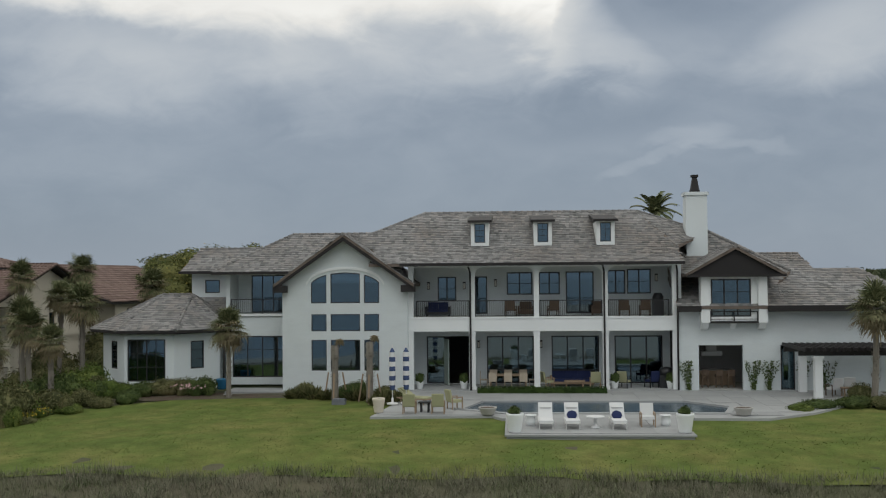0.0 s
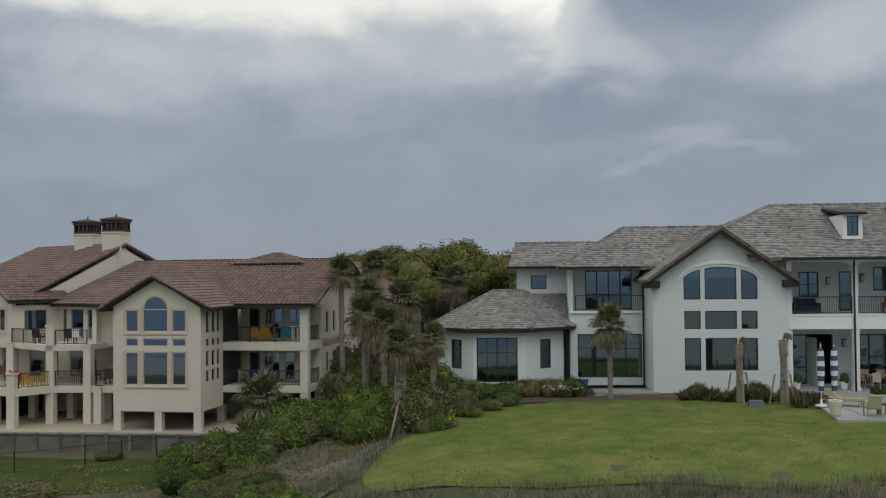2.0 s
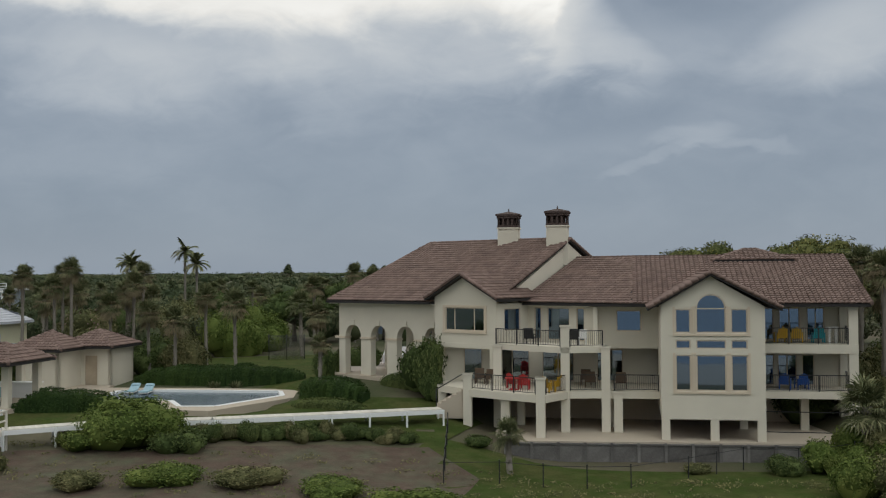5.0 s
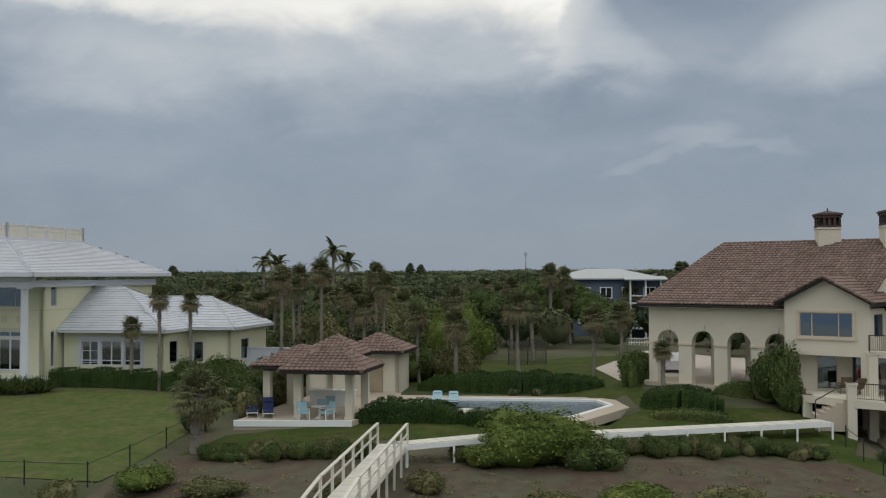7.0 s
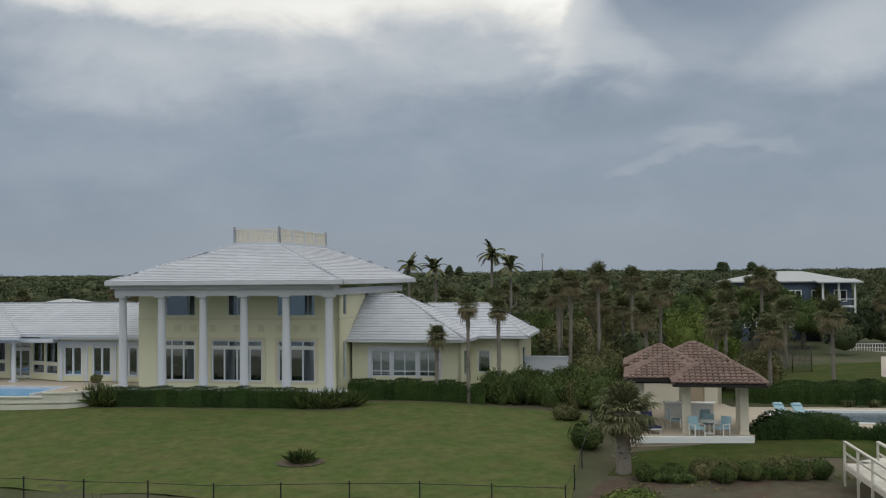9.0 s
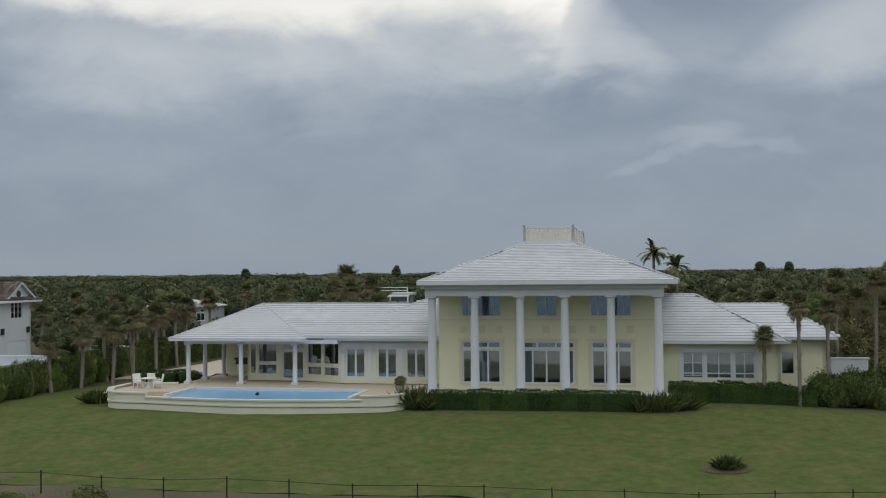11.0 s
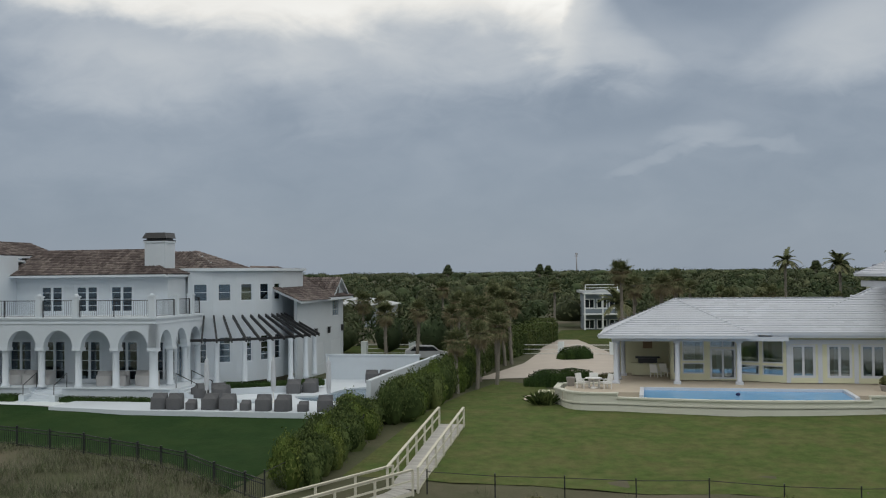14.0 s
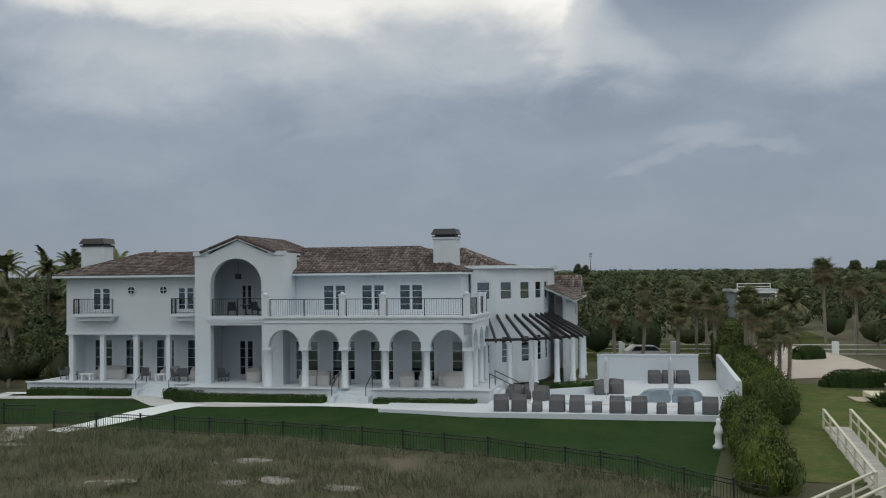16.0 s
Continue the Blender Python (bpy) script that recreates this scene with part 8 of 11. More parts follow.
f3, c3 = hip_faces(-45.4, -41.0, 11.4, 16.0, 0.86, 1.98, 2.1)
roof(ph, f2 + f3, "barrel", CLAY, c2 + c3, 42, fascia=DARK_TRIM)
for u, v, a in ((-47.0, -1.7, 200), (-46.0, -1.8, 200)):
    lounger(on(H2, u, v + 0.3, PZ2, 20), NAVY, ALU, "white frame deck lounger with a navy sling", 55, "deck loungers")
PALE_BLUE = mat("pale_blue_sling", (0.30, 0.45, 0.52), 0.8, 0.05)
for u, v, a in ((-43.9, -1.6, 30), (-42.6, -1.3, -40), (-43.2, 0.2, 180), (-44.9, 1.4, 90), (-43.4, 2.0, 200)):
    armchair(on(H2, u, v, PZ2, a), PALE_BLUE, ALU, "white patio chair with a pale blue sling", "pavilion chairs")
solo("bar_counter", Shape().box(-45.4, -42.6, 4.3, 4.9, 0, 0.95).box(-45.5, -42.5, 4.2, 5.0, 0.95, 1.02), WHITE_TRIM, on(H2, 0, 0, PZ2), "white bar counter under the pavilion roof", "counter")
table(on(H2, -43.2, -0.8, PZ2), 1.0, 1.0, 0.7, ALU, "white round table under the pavilion", "patio_table", True)
for u, v in ((-38.0, 8.6), (-36.9, 8.5)):
    lounger(on(H2, u, v - 0.6, PZ2 - 0.3, 10), PALE_BLUE, ALU, "pale blue lounger standing in the shallow water", 25, "deck loungers")

# ---------------------------------------------------------------- boardwalks
PLANK = mat("whitewashed_plank", (0.62, 0.60, 0.54), 0.8, 0.12, 1.0, 20, 0.3, obj=0.10)
PLANK_GREY = mat("grey_weathered_plank", (0.42, 0.41, 0.385), 0.9, 0.15, 1.0, 20, 0.4, obj=0.14)


def boardwalk(H, pts, width, plank_mat, label, rail=True, step=0.16, rail_mat=None, rails=3, post_gap=2.2, sides=(-1, 1), h=1.0):
    """A timber walk along points (u, v, z): joists, planks, posts and rails."""
    t = thing("boardwalk", H, label, "boardwalk", "boardwalks")
    me = Shape().box(-width / 2, width / 2, 0, step * 0.93, -0.04, 0).mesh("plank", plank_mat)
    count = 0
    for a, b in zip(pts, pts[1:]):
        a, b = Vector(a), Vector(b)
        d = b - a
        L = d.length
        y = d.normalized()
        x = y.cross(Vector((0, 0, 1))).normalized()
        z = x.cross(y)
        m = Matrix((x, y, z)).transposed().to_4x4()
        m.translation = a
        n = int(L / step)
        rest = Shape()
        for i in range(n):
            if count < 280:
                part("plank", me, plank_mat, t, m=m @ Matrix.Translation((0, i * step, 0)))
                count += 1
            else:
                rest.box(-width / 2, width / 2, i * step, i * step + step * 0.93, -0.04, 0, m)
        if rest.v:
            tagged(part("planking", rest, plank_mat, t), kind="stuff")
        for s in (-1, 1):
            part("joist", Shape().box(s * width / 2 - 0.04, s * width / 2 + 0.04, 0, L, -0.28, -0.042, m), rail_mat or plank_mat, t)
        k = max(1, round(L / post_gap))
        for s in (-1, 1):
            for i in range(k + 1):
                q = m @ Vector((s * (width / 2 + 0.05), L * i / k, 0))
                top = h if rail and s in sides else -0.04
                w = H @ q
                part("post", Shape().box(q.x - 0.05, q.x + 0.05, q.y - 0.05, q.y + 0.05, height(w.x, w.y) - 0.2, q.z + top), rail_mat or plank_mat, t)
            if rail and s in sides:
                for j in range(rails):
                    zz = h - 0.04 - j * h / rails * 0.95
                    part("rail", Shape().box(s * (width / 2 + 0.05) - 0.02, s * (width / 2 + 0.05) + 0.02, 0, L, zz - 0.05, zz + 0.04, m), rail_mat or plank_mat, t)
                part("cap_rail", Shape().box(s * (width / 2 + 0.05) - 0.07, s * (width / 2 + 0.05) + 0.07, 0, L, h - 0.02, h + 0.02, m), rail_mat or plank_mat, t)
    return t


boardwalk(H2, [(-37.1, -8.6, -2.05), (-36.2, -21, -2.2), (-35.6, -32, -3.4)], 1.35, PLANK, "whitewashed timber boardwalk with rails down to the beach", rails=2)
boardwalk(H2, [(-36.7, -8.4, -2.03), (-32.6, -5.3, -2.0), (-27, -3.6, -1.95), (-15.2, 1.9, -1.9)], 1.1, PLANK, "low whitewashed walk from the villa terrace", rail=False, rail_mat=WHITE_TRIM)
boardwalk(H3, [(-28.35, -9.8, -2.1), (-28.15, -22.6, -3.25), (-36, -33, -4.2)], 1.35, PLANK_GREY, "grey weathered timber boardwalk with pale rails", rails=2, rail_mat=mat("yellowed_white_rail", (0.55, 0.53, 0.44), 0.8, 0.1))
boardwalk(H4, [(-26.3, -10.2, -2.4), (-23.5, -18, -3.2), (-21, -28, -4.2)], 1.6, PLANK_GREY, "grey timber dune crossing without rails", rail=False)
# steps down from the villa terrace
st = thing("terrace_stairs", H2, "pale stair with a metal rail beside the villa", "stairs")
for i in range(6):
    part("step", Shape().box(-15.6 + i * 0.3, -15.3 + i * 0.3, 2.6, 4.2, -2.6, -1.9 + 0.17 * (i + 1)), SANDSTONE, st)
part("handrail", Shape().tube((-15.6, 2.6, -0.9), (-13.9, 2.6, 0.1), 0.03).tube((-15.6, 2.6, -1.9), (-15.6, 2.6, -0.9), 0.03), BLACK, st)


# ---------------------------------------------------------------- fences
def land(H, u, v):
    w = H @ Vector((u, v, 0))
    return height(w.x, w.y)


def fence(H, pts, h, gap, label, mesh=True, pickets=0.0, col=None, group="fences", k=1.0):
    """Posts and rails that follow the land; mesh: a net of thin wires; pickets: spacing of upright bars."""
    col = col or BLACK
    t = thing("fence", H, label, "fence", group)
    for p, q in zip(pts, pts[1:]):
        L = length(p, q)
        n = max(1, round(L / gap))
        for i in range(n):
            a = [p[k] + (q[k] - p[k]) * i / n for k in (0, 1)]
            b = [p[k] + (q[k] - p[k]) * (i + 1) / n for k in (0, 1)]
            za, zb = land(H, *a), land(H, *b)
            part("post", Shape().box(a[0] - 0.026 * k, a[0] + 0.026 * k, a[1] - 0.026 * k, a[1] + 0.026 * k, za - 0.2, za + h + 0.06).box(a[0] - 0.034 * k, a[0] + 0.034 * k, a[1] - 0.034 * k, a[1] + 0.034 * k, za + h + 0.06, za + h + 0.09), col, t)
            A, B = Vector((*a, za)), Vector((*b, zb))
            U = Vector((0, 0, 1))
            for r in ((h - 0.03, h * 0.8, 0.12) if pickets else (h - 0.03,)):
                part("rail", Shape().tube(A + U * r, B + U * r, 0.017 * k, n=5), col, t)
            S = Shape()
            if pickets:
                m = int((B - A).length / pickets)
                for j in range(1, m):
                    c = A.lerp(B, j / m)
                    S.box(c.x - 0.006 * k, c.x + 0.006 * k, c.y - 0.006 * k, c.y + 0.006 * k, c.z + 0.05, c.z + h - 0.02)
                tagged(part("infill", S, col, t), kind="stuff")
            elif mesh:
                d = B - A
                m = int(d.length / 0.14)
                for j in range(m):
                    for e in (1, -1):
                        x0, x1 = (j, j + h / 0.14) if e > 0 else (j, j - h / 0.14)
                        c0, c1 = max(0, min(m, x0)), max(0, min(m, x1))
                        if abs(c1 - c0) > 0.5:
                            f0, f1 = (c0 - x0) / (x1 - x0), (c1 - x0) / (x1 - x0)
                            S.tube(A + d * (c0 / m) + U * (h * f0), A + d * (c1 / m) + U * (h * f1), 0.0035, n=3, caps=False)
                tagged(part("netting", S, col, t), kind="stuff")
    return t


fence(H3, [(-27.0, -22.6), (-5, -22.2), (10, -21.8), (31.9, -21.1), (32.2, -10), (32, -2)], 1.05, 3.2, "black chain-link fence along the lawn", mesh=False)
fence(H4, [(-62, -9.6), (-26.2, -8.9)], 1.25, 2.2, "black metal picket fence", pickets=0.16, k=1.7)
fence(H4, [(-24.4, -9.8), (-18.2, -10.6), (-11.2, -11.5), (-3.8, -13.0), (3.4, -14.8), (7.5, -16.6), (11.0, -18.4), (15.1, -20.9), (16.4, -21.8)], 1.05, 2.6, "black metal picket fence between lawn and dune", pickets=0.16, k=1.7)
fence(H2, [(-14.5, 0.2), (-13, -9.6), (-10.5, -8.4), (-4.3, -7.4), (-1.5, -5.2), (1.4, -2.6), (9.5, -3.0)], 1.1, 2.4, "low black wire fence below the villa", mesh=False)
fence(H4, [(16.4, -21.8), (17.6, -12), (17.6, -8)], 1.4, 2.6, "black chain-link fence in the hedge")

# ---------------------------------------------------------------- arcaded house: walks and furniture
paths = [[(-60, 1.2), (-34.6, 1.2), (-34.6, -0.6), (-60, -0.4)], [(-36, 1.4), (-24.9, 1.4), (-22.0, 0.4), (-19.4, -1.3), (-16, -2.2), (-5, -3.2), (1, -3.4), (1, -1.2), (-5.5, -0.6), (-20.6, -0.6), (-22.2, 1.4), (-22.2, 1.9), (-24.9, 1.9), (-36, 2.6)], [(-20.0, -1.6), (-17.6, -2.6), (-22.6, -11.4), (-24.2, -10.8)]]
for p in paths:
    solo("garden_path", sheet(local(H4, *p), 0.8, 0.07), WHITE, Matrix(), "white paved garden path across the lawn", "path", kind="structure")
DK4 = -1.7
rng = random.Random(8)
for i, u in enumerate([2.6, 3.7, 4.8, 6.0, 7.2, 8.4, 9.6, 10.9, 12.2, 13.6, 15.0]):
    k = i % 3 == 2
    covered(on(H4, u, -4.55 + rng.uniform(-0.1, 0.1), DK4, rng.uniform(-8, 8)), 0.62 if k else 0.95, 0.62 if k else 0.9, 0.62 if k else 0.98, GREY_COVER, "small table under a dark grey cover" if k else "lounge chair under a dark grey cover", "covered_table" if k else "covered_chair")
for u, v in [(2.6, 1.4), (3.7, 2.0), (4.4, 0.9), (8.2, 4.8), (9.2, 5.5), (11.8, 12.6), (12.8, 12.8), (13.9, 12.7)]:
    covered(on(H4, u, v, DK4, rng.uniform(-30, 30)), 1.0, 0.95, 0.95, GREY_COVER, "lounge chair under a dark grey cover by the pool")
for u, v, w in [(-12.0, 1.9, 1.3), (-10.9, 2.0, 0.9), (-4.9, 1.9, 1.1), (-3.6, 2.0, 0.9), (-1.6, 2.0, 1.5), (-9.6, 2.2, 0.9), (-2.4, 2.6, 0.9)]:
    covered(on(H4, u, v, A0, rng.uniform(-20, 20)), w, 0.9, 1.0, PALE_COVER, "armchair under a pale grey cover in the arcade", "covered_armchair", "covered arcade chairs")
for u, v, w in [(-29.0, 5.2, 2.4), (-24.2, 5.4, 1.4), (-21.8, 5.2, 1.2), (-17.0, 4.4, 1.2), (-15.6, 4.6, 1.0)]:
    covered(on(H4, u, v, A0, rng.uniform(-10, 10)), w, 0.95, 0.95, PALE_COVER, "settee under a pale grey cover in the loggia", "covered_settee", "covered arcade chairs")
for u, v, a in [(-31.6, 4.0, 150), (-32.6, 4.6, 120), (-25.6, 4.2, 200), (-23.2, 4.0, 160), (-22.4, 3.9, 200), (-19.3, 4.0, 180)]:
    armchair(on(H4, u, v, A0, a), GREY_COVER, mat("grey_teak", (0.16, 0.16, 0.165), 0.8), "grey teak armchair on the terrace", "terrace chairs")
for u, v in ((-30.2, 3.8), (-24.3, 4.1)):
    t = table(on(H4, u, v, A0), 0.9, 0.7, 0.5, WHITE_TRIM, "white garden stool table on the terrace", "garden_table")
for u, a in ((-18.6, 20), (-16.6, -20)):
    armchair(on(H4, u, 4.0, 3.86, 180 + a), BLACK, BLACK, "black armchair in the arched balcony", "balcony chairs")
table(on(H4, -17.6, 4.2, 3.86), 0.9, 0.9, 0.72, BLACK, "small black table on the balcony", "balcony_table", True)
for u, v in ((4.0, -0.6), (8.8, -0.8), (12.8, -1.4)):
    closed_umbrella(on(H4, u, v, DK4), 3.0, mat("pale_grey_canvas", (0.5, 0.52, 0.55), 0.9), "closed pale grey umbrella by the pool")
solo("hanging_lantern", Shape().box(-0.16, 0.16, -0.16, 0.16, -0.4, 0).tube((0, 0, 0), (0, 0, 0.9), 0.02), BLACK, on(H4, -18.2, 4.2, 6.9), "black lantern hanging in the arch", "lantern")
# yellow house terrace
for u, v, a in ((-21.4, 0.4, 60), (-19.9, 0.2, -60), (-20.7, 1.2, 180)):
    armchair(on(H3, u, v, -1.02, a), ALU, ALU, "white aluminium patio chair", "white chairs")
table(on(H3, -20.7, 0.4, -1.02), 1.1, 1.1, 0.7, ALU, "white round patio table", "patio_table", True)
pot(on(H3, -22.3, 1.6, -1.02), 0.3, 0.6, mat("grey_pot", (0.3, 0.28, 0.26), 0.8), "grey pot on the pool terrace")
pot(on(H3, -2.4, 0.6, -1.02), 0.34, 0.4, mat("grey_pot", (0.3, 0.28, 0.26), 0.8), "grey pot with a round shrub")
g = thing("barbecue", on(H3, -17.2, 9.9, B3), "black barbecue below a framed plaque", "barbecue")
part("counter", Shape().box(-1.2, 1.2, -0.4, 0.4, 0, 0.9), YELLOW, g)
part("hood", Shape().box(-0.7, 0.7, -0.5, 0.3, 0.9, 1.25).box(-0.9, 0.9, -0.35, 0.2, 1.25, 1.38), BLACK, g)
part("plaque", Shape().box(-0.35, 0.35, 0.9, 0.96, 1.9, 2.6).box(-0.28, 0.28, 0.88, 0.9, 1.97, 2.53), TEAK, g)
for u, v in ((-16.6, 8.0), (-15.9, 8.6)):
    armchair(on(H3, u, v, B3, 150), ALU, ALU, "white chair on the porch", "white chairs")
solo("pool_float", Shape().lathe([(0.08, 0.0), (0.16, 0.06), (0.1, 0.16), (0.02, 0.2)], 10), NAVY, on(H3, -11.6, -1.9, -1.14), "small dark pool float", "pool float")
drive = [(-31, 12.5), (-21.0, 16.5), (-19.5, 20), (-20.5, 36), (-26, 60), (-31, 60), (-28.5, 40), (-28.5, 26)]
solo("driveway", sheet(local(H3, *drive), 1.2, 0.05), mat("pale_drive_paving", (0.46, 0.41, 0.36), 0.9, 0.1, 0.6, 8, 0.2), Matrix(), "pale paved drive beside the yellow house", "driveway", kind="structure")
solo("path", sheet(local(H3, (-25.4, 0.6), (-22.6, -0.6), (-22.9, 2.6), (-25.6, 3.0)), 0.6, 0.08), SANDSTONE, Matrix(), "pale landing beside the pool terrace", "path", kind="structure")
part("terrace_step", Shape().box(-24.6, -23.2, 0.0, 3.0, -2.1, -1.45), YELLOW, pt)
solo("driveway", sheet(local(H2, (-26.5, 16), (-17.5, 16.5), (-15, 44), (-24.5, 44), (-28.5, 26)), 1.4, 0.05), mat("pale_drive_paving", (0.46, 0.41, 0.36)), Matrix(), "pale brick drive behind the villa", "driveway", kind="structure")

solo("path", sheet(local(H4, (-60, 0.4), (-34, 0.5), (-25.6, 1.4), (-22.6, 1.2), (-20.4, -1.6), (-8, -1.3), (-5.2, -2.2), (-5.2, -3.6), (-9, -2.6), (-16, -3.4), (-21.4, -3.2), (-24.4, 0.0), (-34, -0.7), (-60, -0.8)), 0.7, 0.06), mat("pale_walk_concrete", (0.50, 0.51, 0.51), 0.85, 0.08), Matrix(), "pale concrete walk below the terrace hedges", "path", kind="structure")

# ---------------------------------------------------------------- plants
def leaf_mat(name, c, second=None, rnd=0.3):
    m = mat(name, c, 0.75, 0.22, 0.7, 9, 0.0, rnd=rnd, second=second, mixat=0.55, spec=0.08)
    p = m.node_tree.nodes["Principled BSDF"]
    p.inputs["Subsurface Weight"].default_value = 0.0
    return m


LEAF = leaf_mat("dark_green_leaf", (0.060, 0.090, 0.030), (0.095, 0.115, 0.040), 0.42)
LEAF_BRIGHT = leaf_mat("fresh_green_leaf", (0.085, 0.128, 0.030), (0.135, 0.155, 0.044), 0.42)
LEAF_OLIVE = leaf_mat("olive_green_leaf", (0.100, 0.110, 0.048), (0.165, 0.150, 0.072), 0.42)
LEAF_HEDGE = leaf_mat("hedge_leaf", (0.030, 0.058, 0.018), (0.045, 0.075, 0.02))
LEAF_OAK = leaf_mat("oak_leaf", (0.085, 0.105, 0.036), (0.14, 0.14, 0.05), 0.42)
PALM = leaf_mat("palm_frond", (0.105, 0.124, 0.058), (0.165, 0.160, 0.088), 0.42)
PALM_DEAD = leaf_mat("dry_palm_frond", (0.225, 0.185, 0.115), (0.16, 0.135, 0.08))
BARK = mat("palm_bark", (0.26, 0.24, 0.205), 0.9, 0.3, 2.0, 14, 0.8, second=(0.17, 0.15, 0.13), mixat=0.5)
WOODS = leaf_mat("woodland_leaf", (0.050, 0.070, 0.034), (0.076, 0.086, 0.046), 0.4)
WOODS_OLIVE = leaf_mat("olive_woodland_leaf", (0.064, 0.080, 0.042), (0.094, 0.100, 0.055), 0.4)
WOODS_DARK = leaf_mat("deep_woodland_leaf", (0.038, 0.058, 0.028), (0.058, 0.074, 0.036), 0.4)
REED = leaf_mat("dry_dune_grass", (0.185, 0.178, 0.130), (0.125, 0.128, 0.086), 0.4)
SPROUT = leaf_mat("green_dune_grass", (0.088, 0.112, 0.056), (0.135, 0.146, 0.084), 0.4)
BLOOM = mat("yellow_blossom", (0.50, 0.38, 0.03), 0.8, 0.1, rnd=0.3)
PINK = mat("pale_pink_blossom", (0.55, 0.35, 0.36), 0.8, 0.1, rnd=0.3)


def unit(rng):
    z, a = rng.uniform(-1, 1), rng.uniform(0, 2 * math.pi)
    r = math.sqrt(1 - z * z)
    return Vector((r * math.cos(a), r * math.sin(a), z))


def leaf(S, p, n, size, rng):
    """One leaf spray: a bent diamond facing along n."""
    n = (n + unit(rng) * 0.75).normalized()
    t = n.orthogonal().normalized()
    t = (Matrix.Rotation(rng.uniform(0, 6.28), 3, n) @ t)
    b = n.cross(t)
    a, c = size * rng.uniform(0.7, 1.3), size * rng.uniform(0.3, 0.55)
    S.add([p - t * a, p + b * c + n * c * 0.3, p + t * a, p - b * c + n * c * 0.3], [(0, 1, 2, 3)])


def blob(S, c, r, count, size, rng, low=-0.35, seed=0.0):
    """A lumpy mass of leaves round c."""
    c = Vector(c)
    for _ in range(count):
        d = unit(rng)
        if d.z < low:
            d.z = -d.z * 0.5
            d.normalize()
        k = 1 + 0.32 * noise.noise(d * 1.7 + c * 0.37) + 0.18 * noise.noise(d * 4.1 + c)
        k *= rng.uniform(0.80, 1.06)
        leaf(S, c + Vector((d.x * r[0], d.y * r[1], d.z * r[2])) * k, d, size, rng)


def core(S, c, r, k=0.8, n=10, m=6):
    """The dark inside of a leaf mass."""
    vs, fs = [], []
    c = Vector(c)
    for j in range(m + 1):
        for i in range(n):
            a, b = 2 * math.pi * i / n, math.pi * (j / m - 0.5)
            d = Vector((math.cos(a) * math.cos(b), math.sin(a) * math.cos(b), math.sin(b)))
            q = k * (1 + 0.3 * noise.noise(d * 1.7 + c * 0.37))
            vs.append(c + Vector((d.x * r[0], d.y * r[1], d.z * r[2])) * q)
    for j in range(m):
        fs += [(j * n + i, j * n + (i + 1) % n, (j + 1) * n + (i + 1) % n, (j + 1) * n + i) for i in range(n)]
    S.add(vs, fs, None, True)


def shrub_mesh(seed, r, count, size, material, lumps=5):
    rng = random.Random(seed)
    S = Shape()
    for i in range(lumps):
        a = rng.uniform(0, 6.28)
        o = rng.uniform(0.1, 0.55)
        c = (math.cos(a) * r[0] * o, math.sin(a) * r[1] * o, r[2] * rng.uniform(0.3, 0.62))
        q = [x * rng.uniform(0.45, 0.66) for x in r]
        core(S, c, q, 0.78, 8, 5)
        blob(S, c, q, count // lumps, size, rng)
    return S.mesh("foliage", material)


SHRUBS = {}


def shrub(x, y, r, kind, label, seed=0, z=None, category="shrub", group="shrubs", name="shrub", size=0.075, dense=1.75):
    """r: half widths and height. Alike shrubs share a mesh."""
    material = {"bright": LEAF_BRIGHT, "dark": LEAF, "olive": LEAF_OLIVE, "hedge": LEAF_HEDGE}[kind]
    big = max(r[:2])
    if name == "shrub":
        size, dense = (0.04, 6.0) if big > 3.0 else (0.052, 3.4) if big > 1.7 else (0.062, 2.4)
    key = (kind, seed % 4, size, dense)
    if key not in SHRUBS:
        SHRUBS[key] = shrub_mesh(100 + seed % 4 * 7 + len(SHRUBS), (1, 1, 1), int(1500 * dense), size, material, 10)
    ob = new(name, SHRUBS[key])
    h = height(x, y) if z is None else z
    ob.matrix_world = Matrix.LocRotScale((x, y, h - 0.05), Euler((0, 0, seed * 1.3)), Vector(r))
    return tagged(ob, label, category, group)


